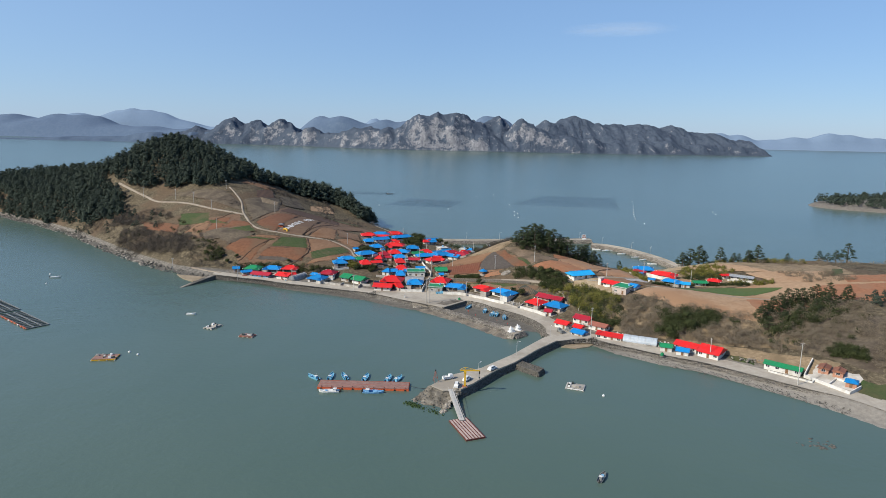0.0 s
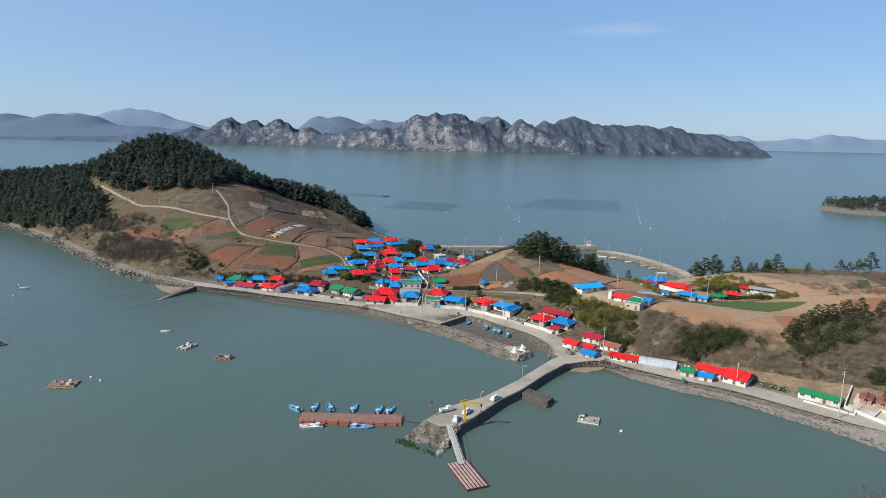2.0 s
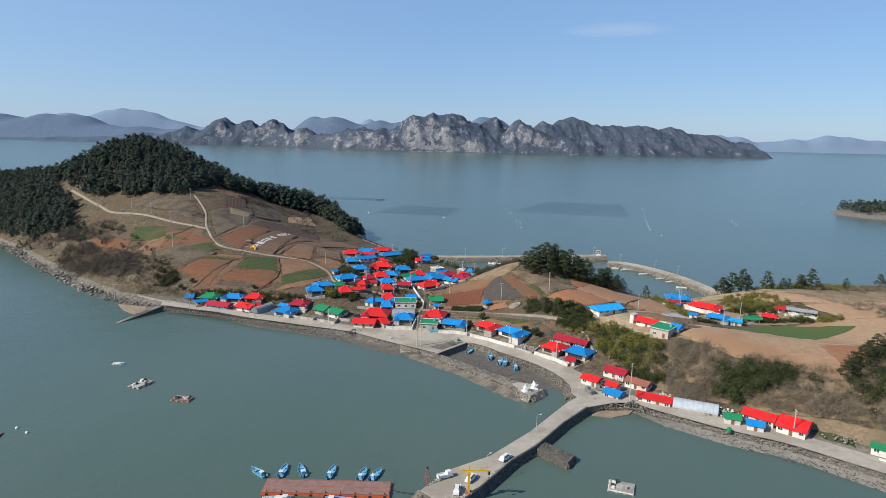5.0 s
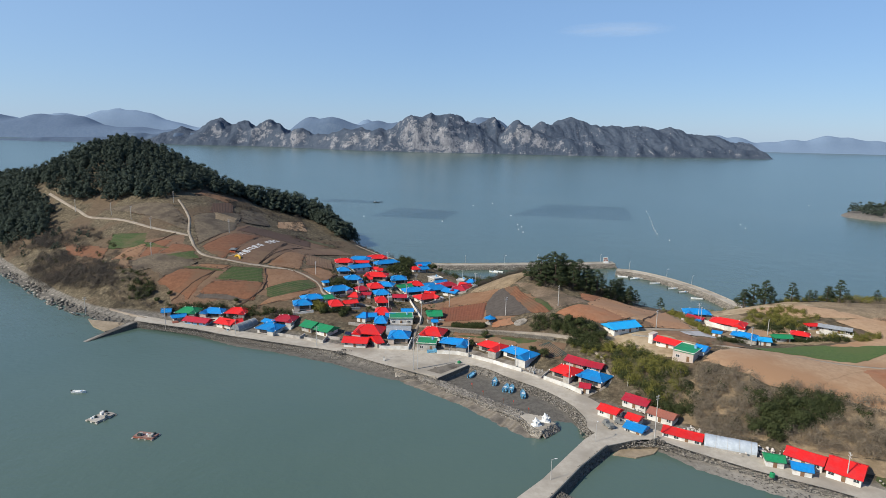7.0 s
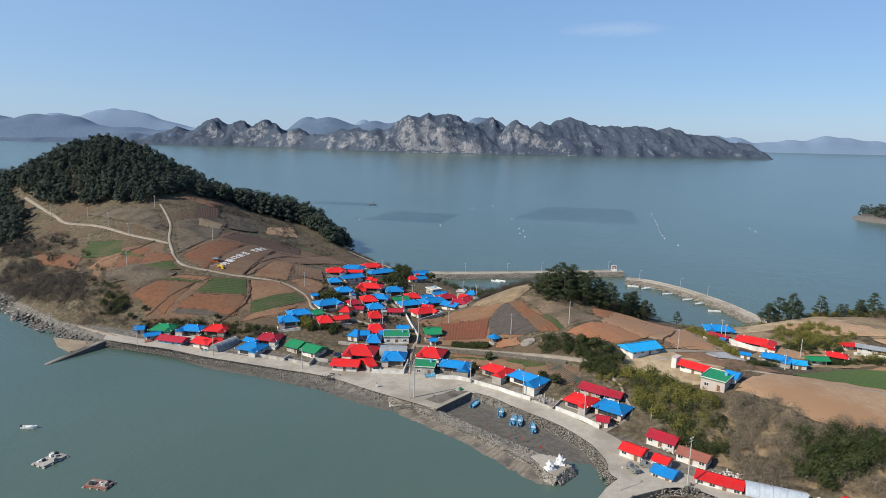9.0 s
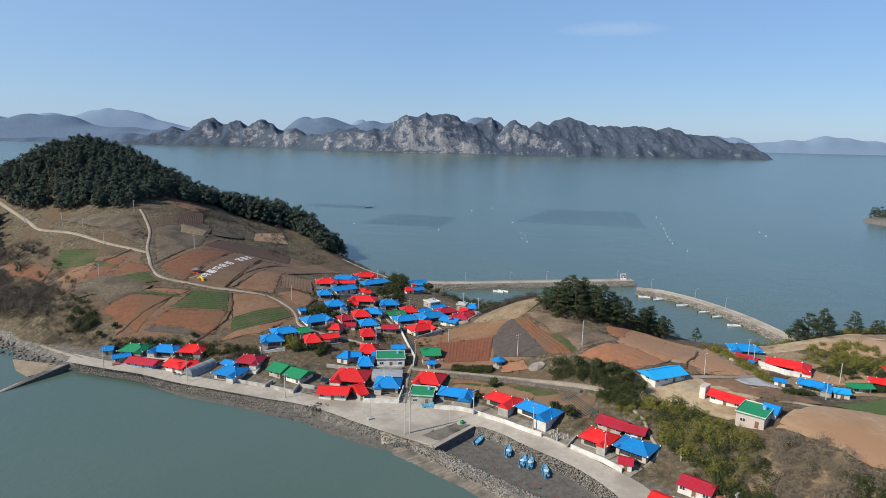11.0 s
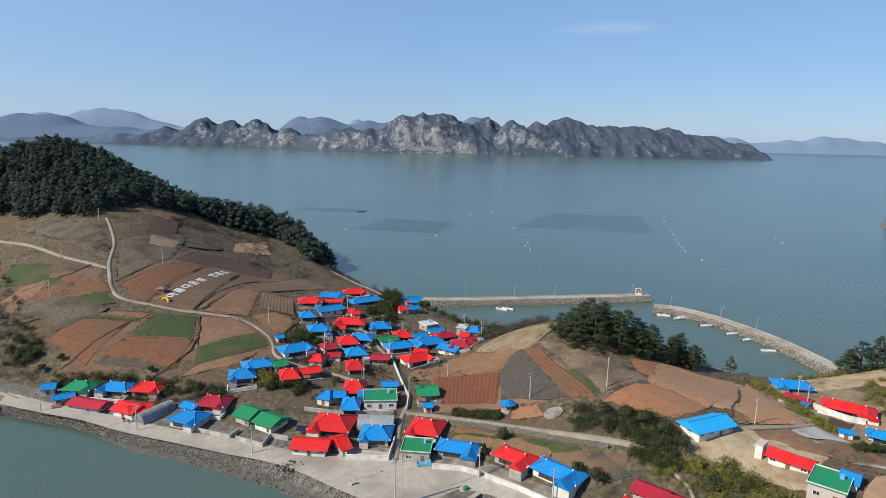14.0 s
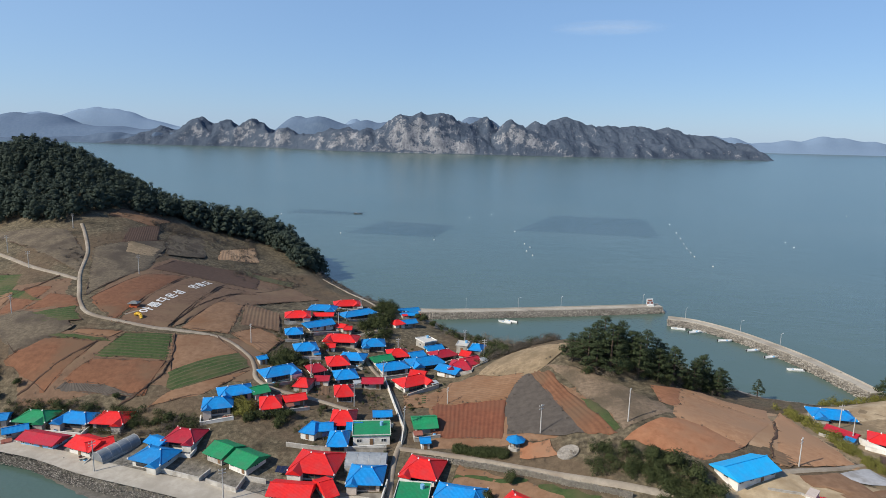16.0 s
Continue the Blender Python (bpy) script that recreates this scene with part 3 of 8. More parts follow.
YARDS = [
    ([(-146, 334), (-60, 346), (-52, 312), (-128, 298)], "brown", "brown earth between the hillside plots"),
    ([(-136, 362), (-128, 432), (-74, 462), (-74, 350)], "brown", "brown earth round the lettering field"),
    ([(4, 310), (34, 326), (64, 262), (6, 272)], "clay", "reddish earth of the knoll fields"),
    ([(-188, 382), (-152, 384), (-136, 340), (-176, 336)], "brown", "brown earth along the lane"),
    ([(88, 198), (113, 196), (107, 164), (84, 180)], "straw", "dry grass under the slope scrub"),
    ([(108, 182), (152, 174), (164, 140), (112, 160)], "straw", "dry grass at the foot of the slope"),
    ([(108, 164), (136, 150), (164, 130), (152, 122)], "straw", "trodden dry ground behind the shore houses"),
    ([(145, 124.3), (154.7, 134.6), (166.0, 118.8), (154.0, 107.6)], "paved", "pale concrete terrace of the shore cottages"),
    ([(156, 108.5), (164, 118), (171, 110), (161, 99)], "green", "green vegetable bed beside the shore road"),
    ([(152, 150), (190, 178), (214, 172), (172, 118)], "grass", "dry grass slope above the shore cottages"),
    ([(151, 149), (154, 157), (168, 156), (162, 145)], "straw", "pale bare patch on the scrub slope"),
    ([(124.5, 143.5), (128.5, 147.5), (135.5, 140.5), (132, 136.5)], "green", "olive grass banks beside a red-roofed barn"),
    ([(75, 262), (84, 292), (120, 292), (120, 249)], "tan", "bare tan earth of the saddle"),
    ([(130, 226), (262, 262), (266, 206), (182, 202)], "tan", "bare tan earth of the plateau"),
    ([(103, 207), (126, 223), (204, 206), (150, 172)], "tan", "bare tan earth along the plateau edge"),
    ([(118, 262), (182, 264), (188, 238), (116, 240)], "straw", "pale dry grass round the plateau houses"),
    ([(184, 300), (262, 300), (256, 262), (190, 264)], "straw", "dry grassy rise behind the plateau"),
    ([(72, 234), (84, 247), (118, 240), (96, 214)], "trodden", "pale trodden grass above the scrub slope"),
    ([(106, 286), (150, 300), (160, 268), (124, 262)], "straw", "dry grass behind the blue barn"),
    ([(136, 300), (186, 318), (196, 286), (142, 284)], "trodden", "pale dry grass above the northern bluff"),
]
GREEN_PLOT = ([(-83.5, 313.5), (-65.3, 329.5), (-58.8, 320.5), (-79.0, 302.6)], "green", 1.9, True, "dark green plot in long rows")
FIELDS = FIELDS_WEST + FIELDS_HILL + FIELDS_KNOLL + FIELDS_EAST
LANES = [
    ("lane", [(-300, 496), (-262, 464), (-240, 442), (-204, 416), (-180, 399), (-160, 388), (-149, 382)], 3.2),
    ("lane", [(-180, 448), (-172, 435), (-160, 413), (-152, 390), (-144, 373), (-136, 358), (-126, 348), (-103, 343), (-93, 343), (-75, 342), (-62, 331), (-57, 322), (-54, 313), (-46, 307), (-32, 303), (-18, 297)], 3.0),
    ("lane", [(-5, 246), (-5, 258), (-4, 270), (-2, 283), (-3.8, 296.6), (-6.2, 309), (-10.1, 322.2), (-15.4, 334.2), (-17.9, 341.3), (-22.2, 351), (-27.2, 357.5), (-25, 366), (-19, 374)], 2.8),
    ("lane", [(-3, 273), (8, 269), (20, 263), (40, 250), (54, 243), (70, 236)], 3.4),
    ("lane", [(76, 239.5), (82, 241.5), (91, 244.6), (109, 248.8), (117, 251.6), (125, 255)], 2.6),
    ("lane", [(112, 228), (120, 224), (128, 219), (147, 211), (170, 205), (200, 203)], 3.2),
    ("lane", [(-18, 374), (-12, 392), (-22, 430), (-40, 462), (-56, 484)], 2.6),
    ("lane", [(63.5, 202.9), (67, 205.5), (69.8, 209.3), (69.6, 216.1), (70.3, 223.4), (68.8, 228.3), (68.3, 234)], 1.7),
    ("lane", [(-115, 350), (-110, 356)], 1.6),
    ("lane", [(-136, 287), (-148, 294), (-160, 301)], 2.4),
]

# ---- sea and land ----
sea = tagged(link("water", Shape().add([(-9000, -4000, 0), (9000, -4000, 0), (9000, 9000, 0), (-9000, 9000, 0)], [(0, 1, 2, 3)]), M_SEA), "calm grey-green sea with fine ripples", "sea", kind="structure")

STEP = 2.5
gx, gy = np.meshgrid(np.arange(-640, 470, STEP), np.arange(-20, 790, STEP))
land_d = inside_distance(COAST, gx, gy)
rough = np.array([noise.noise((x * 0.06, y * 0.06, 0.3)) + 0.5 * noise.noise((x * 0.19, y * 0.19, 4.1)) for x, y in zip(gx.ravel(), gy.ravel())]).reshape(gx.shape)
level = smooth_step(30, 60, line_distance(FRONT_LINE, gx, gy)) * smooth_step(2, 20, land_d)
for lane_name, lane_line, lane_width in LANES:
    level *= smooth_step(3, 7, line_distance(lane_line, gx, gy))
for corners, *_ in FIELDS + YARDS:
    level *= smooth_step(3, -2, inside_distance(corners, gx, gy))
land_z = ground(gx, gy) + rough * 1.1 * level
# the shore is uneven away from the sea wall
land_z += rough * 0.7 * np.exp(-((land_d - 2) / 6) ** 2) * (gx < -140)
ny, nx = gx.shape
keep = land_d > -14
cell = keep[:-1, :-1] & keep[1:, :-1] & keep[:-1, 1:] & keep[1:, 1:]
ci, cj = np.nonzero(cell)
quads = np.stack([ci * nx + cj, ci * nx + cj + 1, (ci + 1) * nx + cj + 1, (ci + 1) * nx + cj], 1)
used = np.unique(quads)
remap = np.zeros(nx * ny, int)
remap[used] = np.arange(len(used))
M_LAND = bpy.data.materials.new("island_ground")
M_LAND.use_nodes = True
island = tagged(link("ground", sheet("ground", np.stack([gx, gy, land_z], -1).reshape(-1, 3)[used], remap[quads], M_LAND)), "dry winter grass and bare earth of the island", "ground", kind="structure")

# land: mud below the tide line, rubble at the shore, dry grass and earth above
ln, ll = M_LAND.node_tree.nodes, M_LAND.node_tree.links
lb = ln["Principled BSDF"]
lb.inputs["Roughness"].default_value, lb.inputs["Specular IOR Level"].default_value = 0.95, 0.2
l_tc, l_sep = ln.new("ShaderNodeTexCoord"), ln.new("ShaderNodeSeparateXYZ")
ll.new(l_tc.outputs["Object"], l_sep.inputs[0])


def land_noise(scale, detail=6, rough_=0.6):
    t = ln.new("ShaderNodeTexNoise")
    t.inputs["Scale"].default_value, t.inputs["Detail"].default_value, t.inputs["Roughness"].default_value = scale, detail, rough_
    ll.new(l_tc.outputs["Object"], t.inputs["Vector"])
    return t


def land_ramp(fac, stops):
    r = ln.new("ShaderNodeValToRGB")
    while len(r.color_ramp.elements) < len(stops):
        r.color_ramp.elements.new(0.5)
    for e, (p, c) in zip(r.color_ramp.elements, stops):
        e.position, e.color = p, (*[SHADE_SCALE * k if len(stops) > 2 or max(c) < 1 else k for k in c], 1)
    ll.new(fac, r.inputs["Fac"])
    return r.outputs["Color"]


def land_mix(fac, a, b):
    x = ln.new("ShaderNodeMix")
    x.data_type = "RGBA"
    ll.new(fac, x.inputs["Factor"])
    ll.new(a, x.inputs["A"])
    ll.new(b, x.inputs["B"])
    return x.outputs["Result"]


l_fine, l_mid, l_big = land_noise(0.6, 8, 0.7), land_noise(0.09, 5), land_noise(0.022, 4)
grass = land_ramp(l_fine.outputs["Fac"], [(0.28, (0.044, 0.037, 0.026)), (0.5, (0.122, 0.101, 0.067)), (0.72, (0.262, 0.218, 0.146))])
brush = land_ramp(l_fine.outputs["Fac"], [(0.3, (0.026, 0.023, 0.016)), (0.7, (0.098, 0.080, 0.053))])
upper = land_mix(land_ramp(l_mid.outputs["Fac"], [(0.51, (0, 0, 0)), (0.66, (1, 1, 1))]), grass, brush)
earth = land_ramp(l_fine.outputs["Fac"], [(0.3, (0.086, 0.063, 0.042)), (0.7, (0.165, 0.122, 0.080))])
upper = land_mix(land_ramp(l_big.outputs["Fac"], [(0.5, (0, 0, 0)), (0.6, (1, 1, 1))]), upper, earth)
rubble = land_ramp(l_fine.outputs["Fac"], [(0.3, (0.062, 0.058, 0.052)), (0.7, (0.30, 0.28, 0.245))])
mud = land_ramp(l_fine.outputs["Fac"], [(0.3, (0.085, 0.079, 0.069)), (0.7, (0.175, 0.164, 0.145))])
shingle = land_ramp(l_fine.outputs["Fac"], [(0.3, (0.19, 0.177, 0.156)), (0.7, (0.33, 0.31, 0.275))])
l_east = ln.new("ShaderNodeMapRange")
l_east.inputs["From Min"].default_value, l_east.inputs["From Max"].default_value = 66, 92
ll.new(l_sep.outputs["X"], l_east.inputs["Value"])
mud = land_mix(l_east.outputs["Result"], mud, shingle)
rubble = land_mix(l_east.outputs["Result"], rubble, shingle)
l_tide = ln.new("ShaderNodeMath")
l_tide.operation = "MULTIPLY_ADD"
l_tide.inputs[1].default_value = 0.8
ll.new(l_mid.outputs["Fac"], l_tide.inputs[0])
ll.new(l_sep.outputs["Z"], l_tide.inputs[2])


def height_mask(a, b):
    k = ln.new("ShaderNodeMapRange")
    k.interpolation_type = "SMOOTHSTEP"
    k.inputs["From Min"].default_value, k.inputs["From Max"].default_value = a, b
    ll.new(l_tide.outputs[0], k.inputs["Value"])
    return k.outputs["Result"]


ll.new(land_mix(height_mask(2.9, 3.6), land_mix(height_mask(1.0, 1.7), mud, rubble), upper), lb.inputs["Base Color"])
l_bump = ln.new("ShaderNodeBump")
l_bump.inputs["Strength"].default_value, l_bump.inputs["Distance"].default_value = 0.7, 0.6
ll.new(l_fine.outputs["Fac"], l_bump.inputs["Height"])
ll.new(l_bump.outputs["Normal"], lb.inputs["Normal"])


# ---- lanes, quays and fields ----
def curve_points(points, step=2.0):
    """A smooth line through the points, at even steps."""
    P = [Vector(p) for p in points]
    P = [2 * P[0] - P[1]] + P + [2 * P[-1] - P[-2]]
    out = []
    for a, b, c, d in zip(P, P[1:], P[2:], P[3:]):
        n = max(1, int((c - b).length / step))
        for i in range(n):
            t = i / n
            out.append(0.5 * (2 * b + (c - a) * t + (2 * a - 5 * b + 4 * c - d) * t * t + (3 * b - a - 3 * c + d) * t ** 3))
    return out + [P[-2]]


def ribbon(name, points, width, material, label, category, lift=0.3, across=4, step=2.0, kind="structure"):
    c = curve_points(points, step)
    V, F = [], []
    for i, p in enumerate(c):
        t = (c[min(i + 1, len(c) - 1)] - c[max(i - 1, 0)]).normalized()
        side = Vector((-t.y, t.x))
        w = width * (1 + 0.12 * noise.noise((p.x * 0.1, p.y * 0.1, 2)))
        for k in range(across + 1):
            q = p + side * w * (k / across - 0.5)
            V.append((q.x, q.y, gz(q.x, q.y) + (lift if 0 < k < across else -0.3)))
    n = across + 1
    for i in range(len(c) - 1):
        F += [(i * n + k, i * n + k + 1, (i + 1) * n + k + 1, (i + 1) * n + k) for k in range(across)]
    me = sheet(name, V, np.array(F)[:, ::-1], material)
    return tagged(link(name, me), label, category, kind=kind)


def band(name, a, b, material, label, category, lift=0.15, across=5, count=60, z=None, kind="structure"):
    """A paved strip between two lines."""
    ca, cb = curve_points(a, 1.0), curve_points(b, 1.0)
    V, F = [], []
    for i in range(count + 1):
        p, q = ca[round(i * (len(ca) - 1) / count)], cb[round(i * (len(cb) - 1) / count)]
        for k in range(across + 1):
            r = p.lerp(q, k / across)
            V.append((r.x, r.y, (max(gz(r.x, r.y), 2.45) if z is None else z) + lift))
    n = across + 1
    for i in range(count):
        F += [(i * n + k, i * n + k + 1, (i + 1) * n + k + 1, (i + 1) * n + k) for k in range(across)]
    me = sheet(name, V, F, material)
    return tagged(link(name, me), label, category, kind=kind)


def field(corners, soil, label, rows=0, turn=False, lift=0.2, bulge=(0, 0, 0, 0)):
    """A sloping field between four corners; rows: metres from furrow to furrow; bulge: how far each side bows out."""
    a, b, c, d = [Vector(p) for p in corners]
    if turn:
        a, b, c, d = b, c, d, a
        bulge = bulge[1:] + bulge[:1]
    wide, deep = max((b - a).length, (c - d).length), max((d - a).length, (c - b).length)
    nu, nv = max(4, int(wide / (rows / 4 if rows else 2.5))), max(3, int(deep / 2.5))
    U, W = np.meshgrid(np.linspace(0, 1, nu + 1), np.linspace(0, 1, nv + 1))
    P = np.array([a, b, c, d])
    XY = P[0] * ((1 - U) * (1 - W))[..., None] + P[1] * (U * (1 - W))[..., None] + P[2] * (U * W)[..., None] + P[3] * ((1 - U) * W)[..., None]
    centre = (a + b + c + d) / 4
    for (p, q, w_), along, near in zip(((a, b, bulge[0]), (b, c, bulge[1]), (c, d, bulge[2]), (d, a, bulge[3])), (U, W, U, W), (1 - W, U, W, 1 - U)):
        away = ((p + q) / 2 - centre).normalized() * w_
        XY += np.array(away)[None, None] * (4 * along * (1 - along) * near)[..., None]
    jit = np.array([noise.noise((x * 0.25, y * 0.25, 7)) + 0.5 * noise.noise((x * 0.7, y * 0.7, 17)) for x, y in XY.reshape(-1, 2)]).reshape(U.shape)
    edge = (U == 0) | (U == 1) | (W == 0) | (W == 1)
    mid = XY.reshape(-1, 2).mean(0)
    XY = mid + (XY - mid) * (1.0 + min(0.06, 0.6 / max(wide, deep) * 2)) + (edge * jit * (0.75 if rows else 1.3))[..., None]
    Z = ground(XY[..., 0], XY[..., 1]) + lift + 0.12 * jit
    if rows:
        Z += 0.11 * np.cos(np.arange(nu + 1) * math.pi / 2) * (0.7 + 0.5 * jit)
    Z[edge] -= 0.22
    V = np.dstack([XY, Z[..., None]]).reshape(-1, 3)
    i, j = np.meshgrid(np.arange(nv), np.arange(nu), indexing="ij")
    k = (i * (nu + 1) + j).ravel()
    F = np.stack([k, k + 1, k + nu + 2, k + nu + 1], 1)
    e1, e2 = V[F[0][1]] - V[F[0][0]], V[F[0][3]] - V[F[0][0]]
    if e1[0] * e2[1] - e1[1] * e2[0] < 0:
        F = F[:, ::-1]
    me = sheet("field", V, F, M_FIELD[soil], smooth=not rows)
    if soil in ("green", "crop") and rows:
        me.materials.append(M_FIELD["weedy"])
        me.polygons.foreach_set("material_index", (np.tile(np.arange(nu), nv) % 4 == 3 if soil == "green" else np.tile(np.arange(nu), nv) // 5 % 3 == 2).astype(np.int32))
    return tagged(link("field", me), label, "field", kind="structure")


for i, (corners, soil, words) in enumerate(YARDS):
    field(corners, soil, words, lift=0.10 + 0.009 * i)
for i, (corners, soil, rows, turned, words, *bow) in enumerate(FIELDS):
    lift = 0.30 + 0.004 * i
    field(corners, soil, words, rows, turned, lift, *bow)
field(GREEN_PLOT[0], GREEN_PLOT[1], GREEN_PLOT[4], GREEN_PLOT[2], GREEN_PLOT[3], 0.48, (1.2, 0.6, 1.2, 0.6))

ditch_v, ditch_f = [], []
BANKS = [([(-115.8, 330), (-124, 316), (-131, 305)], 0.5), ([(-91.5, 339), (-87, 325), (-86, 312), (-90, 302), (-94, 297)], 0.55), ([(111.3, 280.4), (108.6, 274.2), (105.0, 267.4), (100.6, 261.6), (96.4, 255.4), (94.4, 250.4)], 0.5), ([(-159, 386), (-166, 376), (-176, 368), (-186, 362)], 0.5), ([(-96, 345), (-92, 372), (-86, 398), (-78, 408)], 0.4)]
for line, w in BANKS:
    pts = curve_points(line, 1.5)
    for i, p in enumerate(pts):
        p = p + 0.8 * Vector((noise.noise((p.x * 0.3, p.y * 0.3, 21)), noise.noise((p.x * 0.3, p.y * 0.3, 23))))
        t = (pts[min(i + 1, len(pts) - 1)] - pts[max(i - 1, 0)]).normalized()
        w_ = max(0.02, 0.55 * w * (1 + 1.8 * noise.noise((p.x * 0.35, p.y * 0.35, 5))))
        h = gz(p.x, p.y)
        ditch_v += [(p.x + t.y * w_, p.y - t.x * w_, h + 0.2), (p.x, p.y, h + 0.45 + 0.8 * w_), (p.x - t.y * w_, p.y + t.x * w_, h + 0.2)]
        if i:
            k = len(ditch_v) - 6
            ditch_f += [(k, k + 1, k + 4, k + 3), (k + 1, k + 2, k + 5, k + 4)]
for corners, soil, *_ in FIELDS_WEST + FIELDS_HILL + FIELDS_KNOLL[:2]:
    for (ax, ay), (bx, by) in zip(corners, corners[1:] + corners[:1]):
        run = math.hypot(bx - ax, by - ay)
        steps = max(2, int(run / 1.5))
        for i in range(steps + 1):
            u = i / steps
            x, y = ax + (bx - ax) * u, ay + (by - ay) * u
            w = max(0.01, 0.06 + 0.34 * noise.noise((x * 0.10, y * 0.10, 9)))
            x, y = x + 0.7 * noise.noise((x * 0.12, y * 0.12, 11)), y + 0.7 * noise.noise((x * 0.12, y * 0.12, 13))
            sx_, sy_ = -(by - ay) / run * w, (bx - ax) / run * w
            h = gz(x, y)
            ditch_v += [(x - sx_, y - sy_, h + 0.15), (x, y, h + 0.2 + 1.3 * w), (x + sx_, y + sy_, h + 0.15)]
            if i < steps:
                k = len(ditch_v) - 3
                ditch_f += [(k, k + 1, k + 4, k + 3), (k + 1, k + 2, k + 5, k + 4)]
tagged(link("field_bank", sheet("field_bank", ditch_v, ditch_f, M_FIELD["dark"])), "low dark earth banks dividing the fields", "bank", kind="stuff")

for lane_name, lane_line, lane_width in LANES:
    ribbon("road", lane_line, lane_width * 0.76, M_LANE, "narrow pale concrete lane over the hillside", "lane", 0.40)
SEA_WALL = [(-140, 283), (-121, 276), (-106, 271), (-89, 263), (-70, 256), (-54, 250), (-42, 246), (-31, 240), (-20, 232), (-8, 224), (3, 217)]
HOUSE_LINE = [(-142, 292), (-121, 283), (-104, 277), (-87, 270), (-68, 263), (-50, 258), (-38, 253), (-28, 248), (-14, 252), (2, 246), (17, 241)]
band("road", SEA_WALL, HOUSE_LINE, M_CONCRETE, "pale concrete sea-front road and yard", "road")
QUAY_INNER = [(17.5, 231), (27, 223.2), (36.4, 213.5), (45, 204.3), (51.5, 193), (53.8, 182.5), (53, 175), (57, 169)]
QUAY_OUTER = [(18, 240), (32, 229), (42, 219), (52, 207), (60, 197), (65, 186), (70, 178), (76, 171)]
band("road", QUAY_INNER, QUAY_OUTER, M_CONCRETE, "pale concrete quay road round the dry harbour", "road", 0.2)
EAST_WALL = [(60, 167), (72, 168), (81, 161), (97, 149), (113, 139), (126, 127), (139, 115), (151, 104), (160, 90), (192, 40)]
EAST_HOUSES = [(70, 177), (79, 172), (88, 166), (102, 156), (117, 147), (131, 135), (144, 123), (156, 111), (167, 97), (199, 48)]
band("road", EAST_WALL, EAST_HOUSES, M_CONCRETE, "pale concrete shore road along the houses", "road", 0.17)

# ---- far shore ----
def range_of_hills(name, peaks, y0, y1, material, label, x0, x1, step, roughness, seed, base=0.0, power=1.9):
    """A mountainous shore: peaks are (x, y, height, spread)."""
    X, Y = np.meshgrid(np.arange(x0, x1, step), np.arange(y0, y1, step))
    Z = np.zeros(X.shape)
    def setback(x):
        return 320 * smooth_step(-200, -900, x) + 120 * smooth_step(900, 1500, x) if step < 8 else 0 * x

    for px, py, h, s in peaks:
        back = float(setback(np.array(px)))
        px, py, h, s = px * (1 + back / 3000), py + back, 95 + (h - 95) * (1 + back / 3000), s * (1 + back / 3000)
        r = np.hypot((X - px) / (s * 1.12), (Y - py) / (s * 1.3))
        Z = (Z ** 6 + (h * np.exp(-(r ** power))) ** 6) ** (1 / 6)
    pts = list(zip(X.ravel(), Y.ravel()))
    N = np.array([noise.noise((x / 60 + seed, y / 60, 1.5)) for x, y in pts]).reshape(X.shape)
    if step > 15:
        W = np.array([noise.noise((x / 190 + seed, y / 190, 0.5)) + 0.4 * noise.noise((x / 80 + seed, y / 80, 3.5)) for x, y in pts]).reshape(X.shape)
        foot = smooth_step(y0 + 5, y0 + 120, Y)
        R = np.array([noise.ridged_multi_fractal((x / 420 + seed, y / 420, 0.5), 0.9, 2.1, 5, 1.0, 2.0) for x, y in pts]).reshape(X.shape)
        Z = (Z + roughness * (1.6 * W + 1.5 * (R - 1.1)) * smooth_step(0, 40, Z)) * foot + base - 4 * (1 - foot)
    else:
        R = np.array([noise.ridged_multi_fractal((x / 170 + seed, y / 230, 0.5), 0.9, 2.1, 6, 1.0, 2.0) for x, y in pts]).reshape(X.shape)
        G_ = np.array([noise.noise((x / 19 + seed, y / 90, 2.5)) + 0.6 * noise.noise((x / 9 + seed, y / 50, 5.5)) for x, y in pts]).reshape(X.shape)
        crag = 0.45 + 0.55 * smooth_step(-330, -120, X) * smooth_step(560, 420, X)
        shore_y = Y - setback(X)
        foot = smooth_step(y0 + 5, y0 + 110, shore_y + 30 * N + 30 * crag) * smooth_step(y0 + 8, y0 + 40, shore_y)
        mid = smooth_step(0, 60, Z) * smooth_step(0, 50, np.max(Z) * 1.05 - Z)
        gully = np.array([noise.ridged_multi_fractal((x / 85 + 0.3 * seed + y / 400, y / 260, 7.5), 0.8, 2.2, 4, 1.0, 2.0) for x, y in pts]).reshape(X.shape)
        Z = (Z * (0.95 + 0.05 * R) + 0.55 * roughness * (gully - 1.0) * mid + crag * roughness * ((R - 1.1) * (0.10 + 0.90 * mid) + 0.12 * G_ * (0.1 + mid)) + 0.16 * roughness * N) * foot + base
        foot *= smooth_step(1690, 1630, X + 0.1 * (3000 - Y))
        Z = np.maximum(Z, 1.0) * foot - 4 * (1 - foot)
    ny_, nx_ = X.shape
    i, j = np.meshgrid(np.arange(ny_ - 1), np.arange(nx_ - 1), indexing="ij")
    k = (i * nx_ + j).ravel()
    F = np.stack([k, k + 1, k + nx_ + 1, k + nx_], 1)
    return tagged(link(name, sheet(name, np.dstack([X, Y, Z]).reshape(-1, 3), F, material, smooth=False)), label, "mountain", kind="structure")


